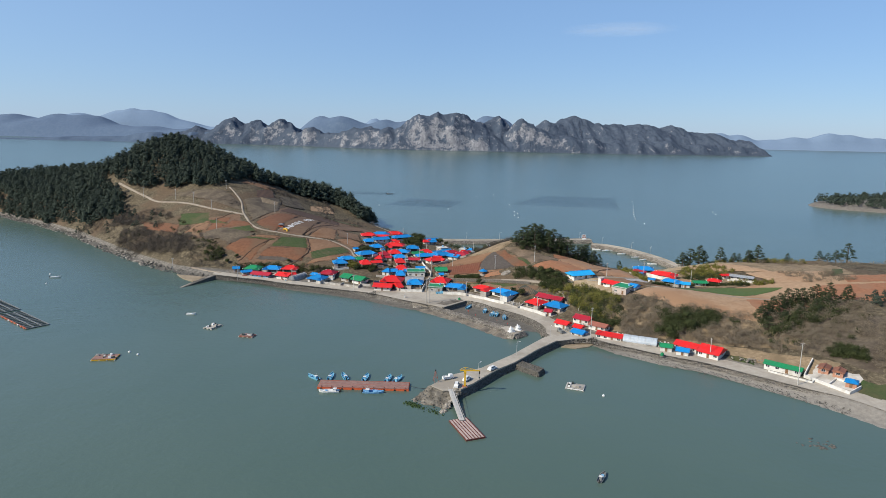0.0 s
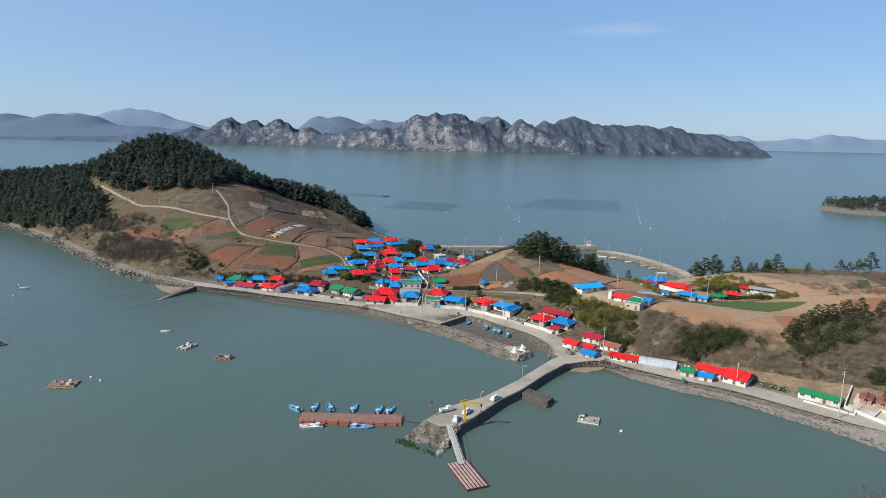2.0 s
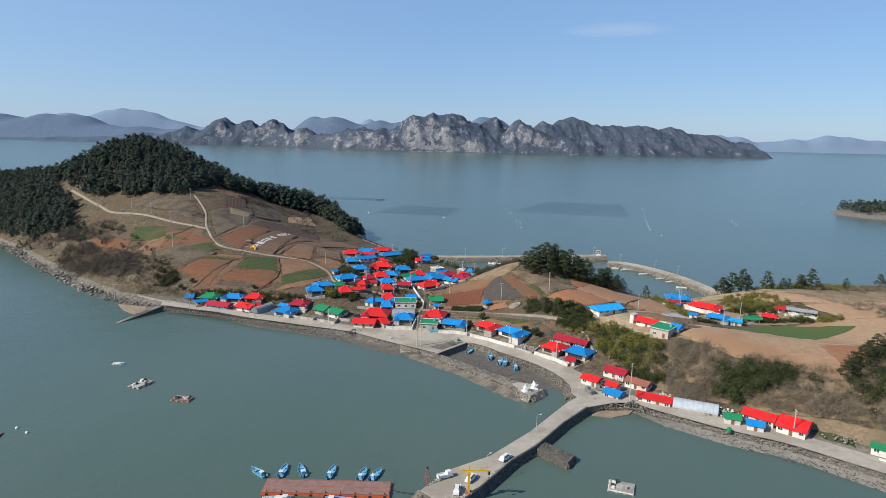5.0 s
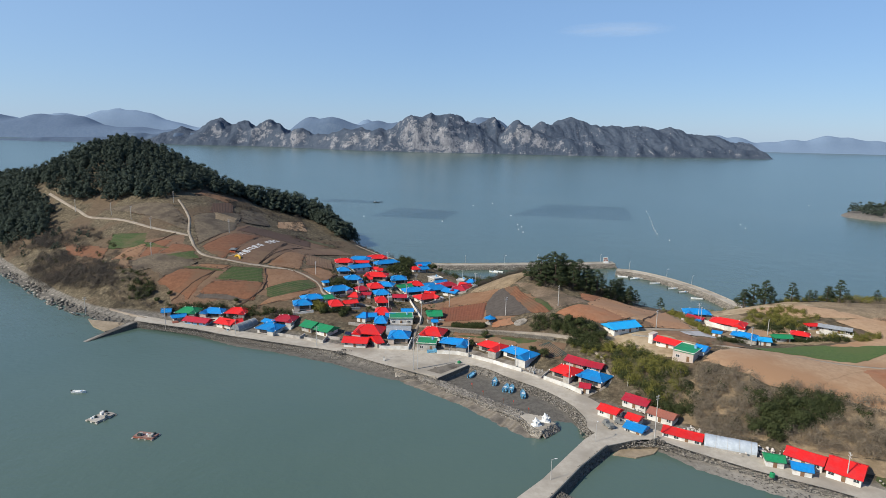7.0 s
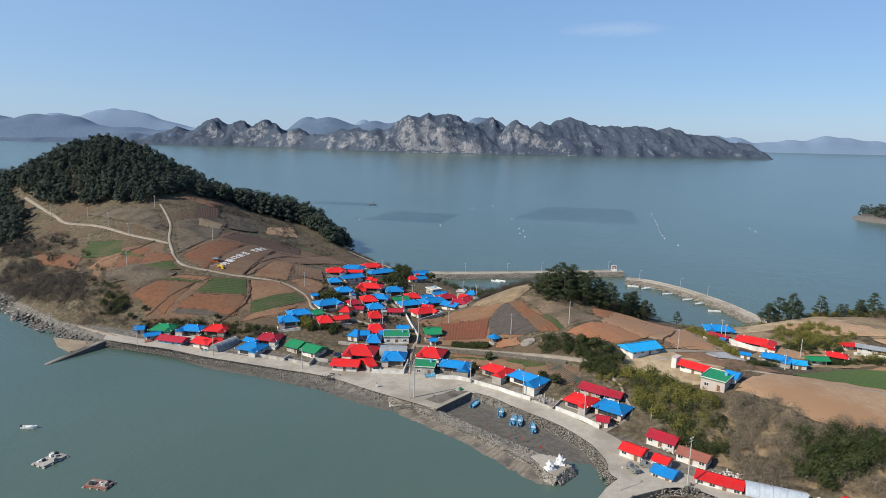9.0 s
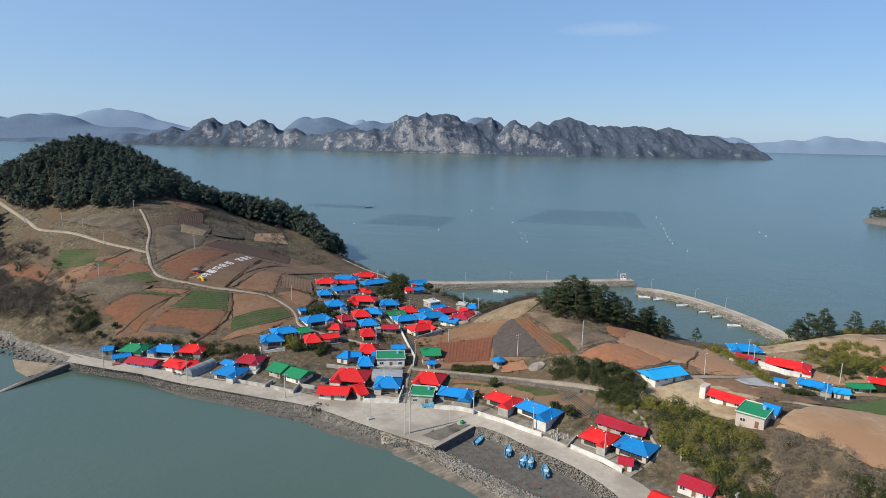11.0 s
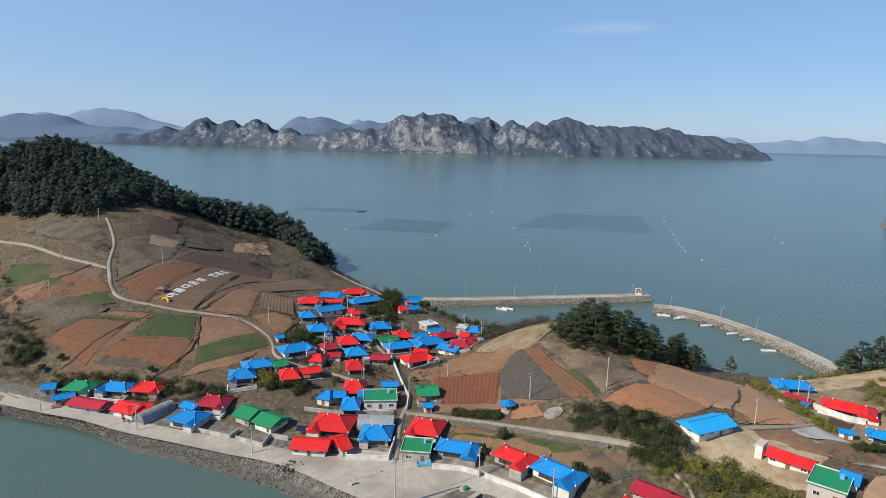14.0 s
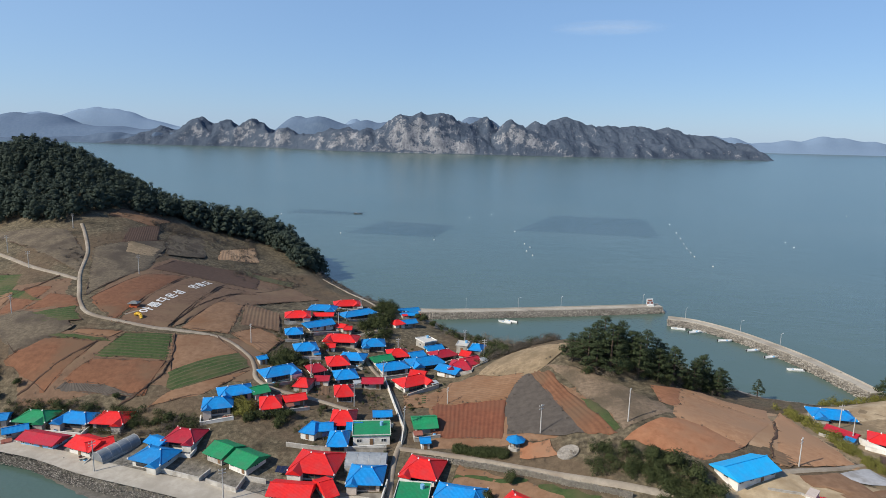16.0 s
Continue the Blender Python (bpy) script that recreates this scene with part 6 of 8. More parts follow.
MIDDLE_HOUSES = [
    (-37.3, 310.8, -9, 5.5, 8, "red", "hip"),
    (-23.3, 339.3, -9, 10.2, 8, "blue", "hip"),
    (-28.5, 332.8, 14, 8.4, 10, "red", "hip"),
    (-35.2, 323.5, 28, 6.1, 8, "darkred", "hip"),
    (-31.8, 316, 1, 5.3, 5, "darkred", "gable"),
    (-24.2, 321.5, 16, 8.5, 9, "blue", "hip"),
    (-14.1, 318.2, 1, 7.6, 6, "darkred", "gable"),
    (-23.1, 307.7, 9, 6.7, 10, "red", "hip"),
    (-16.6, 356.3, 6, 9.9, 9, "blue", "hip"),
    (-12.2, 340.4, 27, 8.2, 7, "green", "gable"),
    (-7.4, 333.2, 22, 11.4, 8, "blue", "hip"),
    (-6.2, 347.5, 11, 8.4, 9, "red", "hip"),
]
EAST_HOUSES = [
    (-2.8, 425.7, 20, 10.9, 7, "blue", "gable"),
    (-2.2, 408, 16, 8.7, 5, "blue", "gable"),
    (-7.8, 386.8, 32, 5.4, 7, "red", "hip"),
    (-2.5, 390.2, 24, 7.4, 6, "blue", "gable"),
    (5.6, 363.6, 32, 5.8, 7, "white", "flat"),
    (1.4, 347.2, 26, 6.3, 6, "blue", "gable"),
    (8.8, 356, 25, 7.1, 6, "blue", "gable"),
    (12.2, 348.1, 28, 10.3, 8, "darkred", "hip"),
    (4.9, 339.1, 22, 14.2, 9, "blue", "hip"),
    (14, 327.3, -35, 9.4, 7, "blue", "gable"),
    (18.6, 329.9, -13, 9.2, 9, "darkred", "hip"),
    (22.3, 333.4, 32, 6.6, 8, "darkred", "gable"),
    (21.7, 346.3, -25, 4.4, 6, "red", "gable"),
    (26.8, 355.5, -19, 5.8, 8, "blue", "hip"),
    (21.2, 359.3, -17, 4.4, 5, "white", "flat"),
    (2.2, 325.4, -14, 6, 7, "red", "gable"),
    (0.3, 319, 32, 12.5, 9, "red", "hip"),
]
STREET_HOUSES = [
    (-45.1, 295.2, 15, 6.9, 10, "red", "hip"),
    (-38.3, 299.5, 23, 7, 6, "red", "gable"),
    (-57.9, 300.8, 23, 10.9, 8, "blue", "hip"),
    (-61.3, 293.4, 14, 9.3, 9, "blue", "hip"),
    (-50.6, 302.4, 32, 5.6, 7, "green", "gable"),
    (-21, 288.4, 1, 7.8, 11, "red", "hip"),
    (-29.4, 281.8, -20, 5.1, 8, "blue", "hip"),
    (-26.2, 282.6, 9, 5.3, 6, "blue", "gable"),
    (-21, 275.7, 1, 6.1, 10, "blue", "hip"),
    (-17.1, 283.1, 1, 4.7, 6, "blue", "gable"),
    (-11.7, 279.8, 4, 10.7, 9, "green", "flat"),
    (-9.1, 291.4, 5, 6, 5, "blue", "gable"),
    (4.2, 284.6, 7, 7.4, 9, "green", "gable"),
    (4.3, 273.6, 7, 3, 4, "blue", "gable"),
]
FRONT_HOUSES = [
    (-25.3, 264.4, -10, 13.1, 12, "red", "hip"),
    (-30, 252.2, -7, 11.2, 8, "red", "gable"),
    (-21.5, 252.9, 29, 3.5, 10, "red", "gable"),
    (-11.4, 257.9, -4, 9.6, 10, "blue", "hip"),
    (-12, 265.9, -3, 11.3, 7, "grey", "barrel"),
    (3.8, 259.7, -18, 10.4, 11, "red", "hip"),
    (1, 248.6, -7, 8, 8, "green", "flat"),
    (13.1, 248.2, -15, 12.9, 7.4, "blue", "hip"),
    (28.6, 241.4, -39, 11.9, 7.2, "red", "hip"),
    (39.2, 233.4, -42, 14.3, 7.8, "blue", "hip"),
    (60.2, 222.2, -42, 9, 7, "darkred", "gable"),
    (65.8, 217.3, -33, 6.6, 6, "darkred", "gable"),
    (54.6, 216.8, -42, 9.7, 9, "red", "hip"),
    (63.7, 210.3, -42, 10.8, 9, "blue", "hip"),
    (58.9, 204.2, -22, 4.1, 5, "darkred", "gable"),
]
QUAY_HOUSES = [
    (62.7, 185, -42, 7.1, 6, "red", "gable"),
    (74.1, 191.5, -42, 9, 7, "darkred", "gable"),
    (79.4, 181.9, -42, 9.1, 6, "rust", "gable"),
    (69.1, 179.4, -41, 4.8, 5, "red", "gable"),
    (68.2, 174.6, -42, 6.5, 6, "blue", "gable"),
    (81.5, 169.9, -32, 12.2, 6, "red", "gable"),
    (93.3, 163.3, -24, 14.6, 6, "silver", "barrel"),
    (101.7, 153.9, -19, 5.4, 5, "green", "gable"),
    (111.4, 154.6, -42, 10.3, 7, "red", "gable"),
    (107.2, 149.3, -25, 5.5, 5, "blue", "gable"),
    (119.4, 148.2, -42, 9.0, 11, "red", "gable"),
    (140.6, 130.4, -42, 14, 4.8, "green", "gable"),
    (154.8, 126.6, 50, 5.6, 4.2, "brown", "gable"),
    (158.2, 122.8, 50, 5.6, 4.2, "brown", "gable"),
    (158.0, 114.6, -38, 4.3, 4.4, "blue", "hip"),
]
HILL_HOUSES = [
    (83.2, 243.8, 22, 14.4, 9, "sky", "gable"),
    (97.6, 226.2, -46, 11.0, 6.5, "red", "gable"),
    (99.4, 213.2, -42, 7.7, 10, "green", "flat"),
    (105.4, 214.8, -42, 4.4, 7, "blue", "gable"),
    (134.4, 287.4, -14, 13, 8, "blue", "hip"),
    (139.2, 264.4, -36, 15.5, 8, "red", "hip"),
    (127.2, 271.6, -52, 8.5, 4.2, "darkred", "gable"),
    (136.2, 243.2, -36, 10.4, 6, "blue", "hip"),
    (125.2, 245.0, -30, 4.0, 3.2, "blue", "gable"),
    (141.8, 237.4, -19, 5.2, 5, "sky", "gable"),
    (152.1, 242.8, -3, 7.8, 5, "green", "gable"),
    (162, 246, -32, 7.6, 5.6, "red", "hip"),
    (173.3, 255.8, 3, 6.1, 4, "red", "gable"),
    (180, 250.5, -34, 13, 4.5, "grey", "gable"),
]
WEST_HOUSES = [
    (-128.2, 292.6, 16, 4.7, 6, "blue", "gable"),
    (-117.2, 292.7, -4, 10.8, 9, "green", "hip"),
    (-119.5, 285.4, 32, 6.8, 5, "blue", "gable"),
    (-108.4, 280.6, -17, 13.3, 7, "darkred", "gable"),
    (-104, 291.3, -10, 11.4, 8, "blue", "hip"),
    (-92.4, 290, -4, 10.7, 9, "red", "hip"),
    (-93, 276, -23, 9.6, 8, "red", "gable"),
    (-89.7, 275.5, 32, 7.2, 7, "red", "gable"),
    (-84.5, 274.5, 62, 12.5, 4.6, "smoke", "barrel"),
    (-71.4, 269.4, -19, 10.9, 9, "blue", "hip"),
    (-73.6, 276.8, -28, 6.3, 5, "blue", "gable"),
    (-66.4, 278.9, -10, 10.2, 9, "darkred", "hip"),
    (-52.9, 271.4, -30, 7.3, 9, "green", "gable"),
    (-45.1, 266.7, -32, 8.4, 9, "green", "gable"),
]

for rows, group in ((NORTH_HOUSES, "houses at the far end of the village"), (MIDDLE_HOUSES, "houses in the middle of the village"), (EAST_HOUSES, "houses under the knoll"), (STREET_HOUSES, "houses along the lane"), (FRONT_HOUSES, "houses on the sea front"), (QUAY_HOUSES, "houses along the shore road"), (HILL_HOUSES, "houses on the plateau"), (WEST_HOUSES, "houses at the west end")):
    for row in rows:
        house(*row, group)

# ---- harbour ----
def boulders(name, label, spots, material, flat=0.75):
    """Rough stones, joined: spots are (x, y, z, size)."""
    base = bmesh.new()
    bmesh.ops.create_icosphere(base, subdivisions=1, radius=1.0)
    BV = np.array([v.co[:] for v in base.verts])
    BF = np.array([[v.index for v in f.verts] for f in base.faces])
    base.free()
    n = len(spots)
    S = np.array(spots, float)
    jig = rng.uniform(0.55, 1.3, (n, len(BV), 3))
    ang = rng.uniform(0, 6.283, n)
    V = BV[None] * jig * (S[:, 3, None, None] * np.array((1.15, 0.9, flat)))
    c, s = np.cos(ang)[:, None], np.sin(ang)[:, None]
    V = np.stack([V[..., 0] * c - V[..., 1] * s, V[..., 0] * s + V[..., 1] * c, V[..., 2]], -1) + S[:, None, :3]
    F = (BF[None] + (np.arange(n) * len(BV))[:, None, None]).reshape(-1, 3)
    return tagged(link(name, sheet(name, V.reshape(-1, 3), F, material, smooth=False)), label, "rubble", kind="stuff")


def stones_along(line, width, per_metre, low, high, z0, z1, side=0.0):
    out = []
    for p, q in zip(line, line[1:]):
        a, b = Vector(p), Vector(q)
        t = (b - a).normalized()
        nrm = Vector((-t.y, t.x))
        for i in range(int((b - a).length * per_metre)):
            u, w = rng.uniform(), rng.uniform(-1, 1)
            c = a.lerp(b, u) + nrm * (side + w * width)
            out.append((c.x, c.y, z0 + (z1 - z0) * (w * 0.5 + 0.5) + rng.uniform(-0.2, 0.2), rng.uniform(low, high)))
    return out


boulders("sea_wall", "grey rubble-stone sea wall along the front", stones_along(SEA_WALL, 1.6, 30, 0.08, 0.27, 0.7, 2.35, -1.0), M_STONE, 0.32)
boulders("sea_wall", "grey rubble-stone bank round the dry harbour", stones_along(QUAY_INNER, 1.3, 34, 0.12, 0.28, 0.5, 2.5, -1.2), M_STONE, 0.35)
boulders("sea_wall", "grey rubble-stone bank below the shore road", stones_along(EAST_WALL, 0.8, 16, 0.14, 0.32, 1.2, 2.4, -0.5), M_STONE, 0.4)
west_shore = []
for _ in range(52000):
    x, y = rng.uniform(-520, -139), rng.uniform(270, 600)
    west_shore.append((x, y))
ws = np.array(west_shore)
wd = inside_distance(COAST, ws[:, 0], ws[:, 1])
near_shore = (wd > -2.2) & (wd < 8) & (ws[:, 1] < 300 - (ws[:, 0] + 140) * 0.9)
wild = [(x, y, max(0.0, 0.2 * d) + 0.05, rng.uniform(0.3, 1.0) ** 1.7 * (1.5 if x < -175 else 0.7)) for (x, y), d in zip(ws[near_shore], wd[near_shore])]
boulders("shore_rocks", "dark wet rocks along the wild shore", [p for i, p in enumerate(wild) if i % 5 < 3], M_STONE_DARK, 0.42)
boulders("shore_rocks", "pale dry rocks along the wild shore", [p for i, p in enumerate(wild) if i % 5 > 2], M_STONE, 0.42)
beach = stones_along(FRONT_LINE[:5], 2.5, 5, 0.12, 0.32, 0.2, 0.8, 3.0) + stones_along(FRONT_LINE[7:11], 2.2, 5, 0.12, 0.32, 0.2, 0.8, 2.6)
boulders("shore_rocks", "small dark stones on the tidal mud", beach, M_STONE_DARK, 0.5)
boulders("shore_rocks", "dark rocks awash in shallow water", [(122 + rng.normal() * 3.2, 74 + rng.normal() * 1.6, 0.0, rng.uniform(0.3, 0.8)) for _ in range(26)], M_STONE_DARK, 0.35)

# mole round the dry harbour
MOLE_OUT = [(-2, 219.5), (8, 208.5), (18.4, 198.6), (26.4, 190.4), (33, 182.6), (35, 177)]
MOLE_IN = [(0.6, 221.5), (9.6, 211.8), (19.6, 202.6), (28.4, 194.6), (36, 187), (40.3, 185.6)]
mole = thing("breakwater", "low rubble mole with a pale concrete head", "breakwater", pose(0, 0, 0))
part("core", Shape().prism(MOLE_OUT + [(37.8, 174.6), (43.4, 180.4)] + MOLE_IN[::-1], -1.5, 1.75), M_STONE, mole)
part("crown", Shape().prism([(32.6, 185.6), (34.2, 180.8), (35.8, 177.0), (38, 175.4), (42.8, 180.4), (40.2, 185.2), (35.4, 187.2)], 1.75, 1.95), M_CONCRETE, mole)
boulders("breakwater_stones", "grey rubble heaped along the whole mole", stones_along([(1, 219.5), (10, 210.2), (19, 200.8), (27.4, 192.6), (33, 186.4)], 1.5, 36, 0.16, 0.34, 1.7, 1.95) + stones_along(MOLE_OUT, 0.9, 24, 0.16, 0.36, 0.3, 1.9, -0.6) + stones_along(MOLE_IN, 0.9, 20, 0.22, 0.45, 1.9, 0.6, 0.5) + stones_along([(34.6, 177), (37.8, 174.2), (43.8, 180.4)], 1.0, 60, 0.25, 0.55, 0.0, 1.8, -0.5), M_STONE, 0.42)
bar_in = curve_points([(-3, 220.5), (8, 208.5), (18.4, 198.6), (26.4, 190.4), (33, 182.6), (36, 176.5)], 1.5)
bar_out = curve_points([(-12, 218.5), (4.5, 203.2), (14.8, 193.2), (22.6, 182.8), (30, 173.8), (35.5, 172.2)], 1.5)
bar_v, bar_f = [], []
for i in range(61):
    p, q = bar_in[round(i / 60 * (len(bar_in) - 1))], bar_out[round(i / 60 * (len(bar_out) - 1))]
    for k in range(7):
        r = p.lerp(q, k / 6)
        bar_v.append((r.x, r.y, 0.95 - 1.25 * k / 6 + 0.22 * noise.noise((r.x * 0.35, r.y * 0.35, 4))))
for i in range(60):
    bar_f += [(i * 7 + k, i * 7 + k + 1, i * 7 + k + 8, i * 7 + k + 7) for k in range(6)]
tagged(link("shore", sheet("shore", bar_v, np.array(bar_f)[:, ::-1], M_FIELD["shingle"])), "sloping bar of wet shingle outside the mole", "mud", kind="structure")
tagged(link("pavement", Shape().prism([(4.2, 216.8), (17.2, 230.8), (14, 238), (-4, 226), (-3, 221.5)], 0.4, 2.84), M_CONCRETE), "worn concrete edge behind the quay wall", "pavement", kind="structure")
dock_wall = thing("quay_wall", "dark stained concrete wall closing the dry harbour", "wall", pose(0, 0, 0))
part("wall", Shape().prism([(4.4, 216.4), (5.0, 215.4), (17.8, 229.6), (17.0, 230.4)], -0.5, 2.75), M_STONE_DARK, dock_wall)
part("coping", Shape().prism([(4.3, 216.5), (5.1, 215.3), (17.9, 229.6), (17.0, 230.5)], 2.75, 2.95), M_CONCRETE, dock_wall)


def conch_statue(x, y, z, turn):
    """A white shell-like ornament on a plinth: stacked whorls and a flared lip."""
    s = Shape().box(-1.5, -1.2, 0, 1.5, 1.2, 0.35, 0.1)
    s.tube((0, 0, 0.3), (0.1, 0, 1.25), 1.25, 1.1, 9).tube((0.1, 0, 1.25), (0.25, 0, 2.0), 1.1, 0.65, 9).tube((0.25, 0, 2.0), (0.5, 0.05, 2.9), 0.6, 0.1, 8)
    for k in range(7):
        a = k * 0.9
        s.tube((0.7 * math.cos(a), 0.7 * math.sin(a), 1.0), (1.45 * math.cos(a), 1.35 * math.sin(a), 1.5 + 0.3 * (k % 2)), 0.42, 0.1, 5)
    ob = link("statue", s, M_BOAT_WHITE, m=pose(x, y, z, 0, 0, turn))
    return tagged(ob, "white shell-shaped sculpture on the mole head", "sculpture", "sculptures on the mole head")


conch_statue(36.8, 178.6, 1.95, 200)
conch_statue(40.4, 181.6, 1.95, 160)

# the pier
PIER = [(60, 178), (50, 168), (33, 145), (19, 129.5), (6, 121), (-1, 111), (3.5, 106.5), (10, 107), (15, 113), (25, 127), (34, 136.5), (45, 151.5), (56, 164), (66, 168)]
pier = thing("pier", "long stone pier with a worn concrete deck", "pier", pose(0, 0, 0))
part("core", Shape().prism(PIER, -3.0, 2.45), M_STONE_DARK, pier)
part("deck", Shape().prism(PIER, 2.45, 2.66), M_CONCRETE, pier)
for a, b in zip(PIER[7:13], PIER[8:13]):
    v = Vector(b) - Vector(a)
    n_ = Vector((-v.y, v.x)).normalized() * 0.35
    part("kerb", Shape().prism([a, b, (b[0] + n_.x, b[1] + n_.y), (a[0] + n_.x, a[1] + n_.y)], 2.66, 2.92), M_STONE, pier)
boulders("pier_stones", "dark rough stones facing the pier", stones_along(PIER[6:13], 0.7, 22, 0.35, 0.7, -0.2, 2.3, -0.1) + stones_along(PIER[1:6], 0.3, 8, 0.25, 0.5, 0.3, 2.2, 0.0), M_STONE_DARK)
slip_n = 26
M_SLIP = surface("eroded_brown_concrete", (0.12, 0.108, 0.088), (0.29, 0.265, 0.22), 0.9, 0.95, 0.7, third=(0.09, 0.08, 0.064), scale2=0.25, dist=0.3)
SV, SF = [], []
for i in range(slip_n + 1):
    for k in range(slip_n + 1):
        u, w = i / slip_n, k / slip_n
        p = Vector((-1.5, 112, 2.6)).lerp(Vector((9.5, 107.5, 2.6)), w).lerp(Vector((-10, 101, -0.7)).lerp(Vector((3, 92, -0.9)), w), u)
        edge = min(w, 1 - w) * 2
        SV.append((p.x, p.y, p.z + (0.55 * noise.noise((p.x * 0.5, p.y * 0.5, 3)) + 0.35 * noise.noise((p.x * 1.4, p.y * 1.4, 5))) * (u > 0) + 0.5 * edge - 0.4))
for i in range(slip_n):
    SF += [(i * (slip_n + 1) + k, (i + 1) * (slip_n + 1) + k, (i + 1) * (slip_n + 1) + k + 1, i * (slip_n + 1) + k + 1) for k in range(slip_n)]
tagged(link("slipway", sheet("slipway", SV, SF, M_SLIP)), "worn rocky slipway sloping off the pier head", "slipway")
boulders("pier_stones", "brown broken stones strewn over the slipway", [((1 - w) * (-1.5 - 8.5 * u) + w * (9.5 - 6.5 * u), (1 - w) * (112 - 11 * u) + w * (107.5 - 15.5 * u), 2.25 - 2.9 * u + 0.5 * min(w, 1 - w), 0.08 + 0.34 * s ** 3) for u, w, s in zip(rng.uniform(0.05, 1, 420), rng.uniform(0, 1, 420), rng.uniform(0, 1, 420))], M_SLIP, 0.3)
boulders("seaweed", "green weed on stones at the waterline", [(-9.3 + 12.5 * u + rng.normal() * 0.75, 101.6 - 9.2 * u + rng.normal() * 0.75, rng.uniform(-0.15, 0.2), rng.uniform(0.1, 0.34)) for u in list(rng.uniform(0, 0.35, 520)) + list(rng.uniform(0.3, 1, 160))], M_WEED, 0.35)
boulders("pier_stones", "pale rubble along the slipway edge", [(3 + 6 * u + rng.normal() * 0.5, 92.5 + 14.5 * u + rng.normal() * 0.5, -0.3 + 2.2 * u, rng.uniform(0.4, 0.9)) for u in rng.uniform(0, 1, 60)], M_STONE)
tagged(link("shore", Shape().prism([(57.5, 163.0), (61.2, 166.6), (66.5, 168.6), (73.5, 167.6), (70.4, 163.7), (64, 161.2)], -0.6, 0.32), M_FIELD["sand"]), "small sandy beach beside the pier", "beach", kind="structure")
spur = thing("jetty", "short stone spur jutting from the pier", "jetty", pose(0, 0, 0))
part("core", Shape().prism([(33, 136.5), (41.5, 127.5), (44.5, 132), (37, 140)], -2, 1.9), M_STONE_DARK, spur)
boulders("pier_stones", "grey rough stones on the spur", stones_along([(33, 136.5), (41.5, 127.5), (44.5, 132), (37, 140)], 0.4, 40, 0.22, 0.45, 0.0, 1.8, -0.1) + stones_along([(35.5, 138), (43, 130)], 1.6, 40, 0.2, 0.4, 1.75, 1.9), M_STONE_DARK)

ramp_w = thing("slipway", "dark sloping boat ramp running into the sea", "slipway", pose(0, 0, 0))
part("ramp", Shape().add([(-141.5, 279, 2.6), (-137.5, 281, 2.6), (-151.5, 255.2, -0.4), (-153.5, 256.4, -0.4), (-141.5, 279, -1), (-137.5, 281, -1), (-151.5, 255.2, -1), (-153.5, 256.4, -1)], [(0, 3, 2, 1), (0, 4, 7, 3), (1, 2, 6, 5), (2, 3, 7, 6), (0, 1, 5, 4)]), M_STONE_DARK, ramp_w)
part("deck", Shape().add([(-141.2, 279.2, 2.62), (-138.4, 280.6, 2.62), (-151.8, 255.6, -0.36), (-153.2, 256.5, -0.36)], [(0, 3, 2, 1)]), M_STONE, ramp_w)
tagged(link("shore", Shape().prism([(-166, 291), (-158, 280), (-149, 273), (-142, 280), (-146, 286)], -0.5, 0.35), M_FIELD["sand"]), "small sandy beach beside the ramp", "beach", kind="structure")

# floating dock, gangway and pontoon
dock = thing("floating_dock", "long rust-red steel floating dock", "dock", pose(-26, 115.3, 0, 0, 0, -1.5))
part("hull", Shape().box(-17, -3.4, -0.6, 17, 3.4, 0.62), M_ORANGE, dock)
part("deck", Shape().box(-16.8, -3.2, 0.62, 16.8, 3.2, 0.76), M_DECK, dock)
for yy in (-3.3, 3.1, -1.7, 0.1):
    part("rail", Shape().box(-17, yy, 0.76, 17, yy + 0.2, 0.88 if abs(yy) > 3 else 0.79), M_STEEL_RED, dock)
for i in range(9):
    part("bollard", Shape().tube((-15.5 + 3.9 * i, -2.9, 0.76), (-15.5 + 3.9 * i, -2.9, 1.2), 0.13), M_BLACK, dock)
    part("tyre", Shape().tube((-15.5 + 3.9 * i, -3.52, 0.3), (-15.5 + 3.9 * i, -3.4, 0.3), 0.36, n=10), M_BLACK, dock)
cable = Shape()
for i in range(6):
    cable.tube((-9 + 1.7 * i, 114 - 0.3 * i, 1.0 - 0.5 * math.sin(i / 6 * 3.14)), (-7.3 + 1.7 * i, 113.7 - 0.3 * i, 1.0 - 0.5 * math.sin((i + 1) / 6 * 3.14)), 0.08, n=5)
tagged(link("mooring_cable", cable, M_BLACK), "dark mooring cable from dock to pier", "cable")
M_RUST_DARK = surface("dark_rusty_steel", (0.09, 0.03, 0.025), (0.17, 0.055, 0.04), 0.8, 0.8, 0.1)
M_PALE_DECK = surface("pale_weathered_deck", (0.38, 0.29, 0.27), (0.52, 0.42, 0.39), 0.8, 0.8, 0.1)
pontoon = thing("pontoon", "red landing pontoon with pale plank strips", "pontoon", pose(11, 81.5, 0, 0, 0, -69))
part("float", Shape().box(-7.3, -3.3, -0.5, 7.3, 3.3, 0.5), M_RUST_DARK, pontoon)
for i in range(6):
    y0 = -3.1 + i * 1.06
    part("plank", Shape().box(-7.1, y0, 0.5, 7.1, y0 + 0.6, 0.6), M_PALE_DECK, pontoon, "pale plank strip")
gang = thing("gangway", "grey metal gangway from pier to pontoon", "gangway", look((0, 0, 0), (0, 0, -1)))
gang.matrix_basis = Matrix.Identity(4)
ga, gb = Vector((6.3, 107.4, 2.8)), Vector((9.6, 86.5, 0.95))
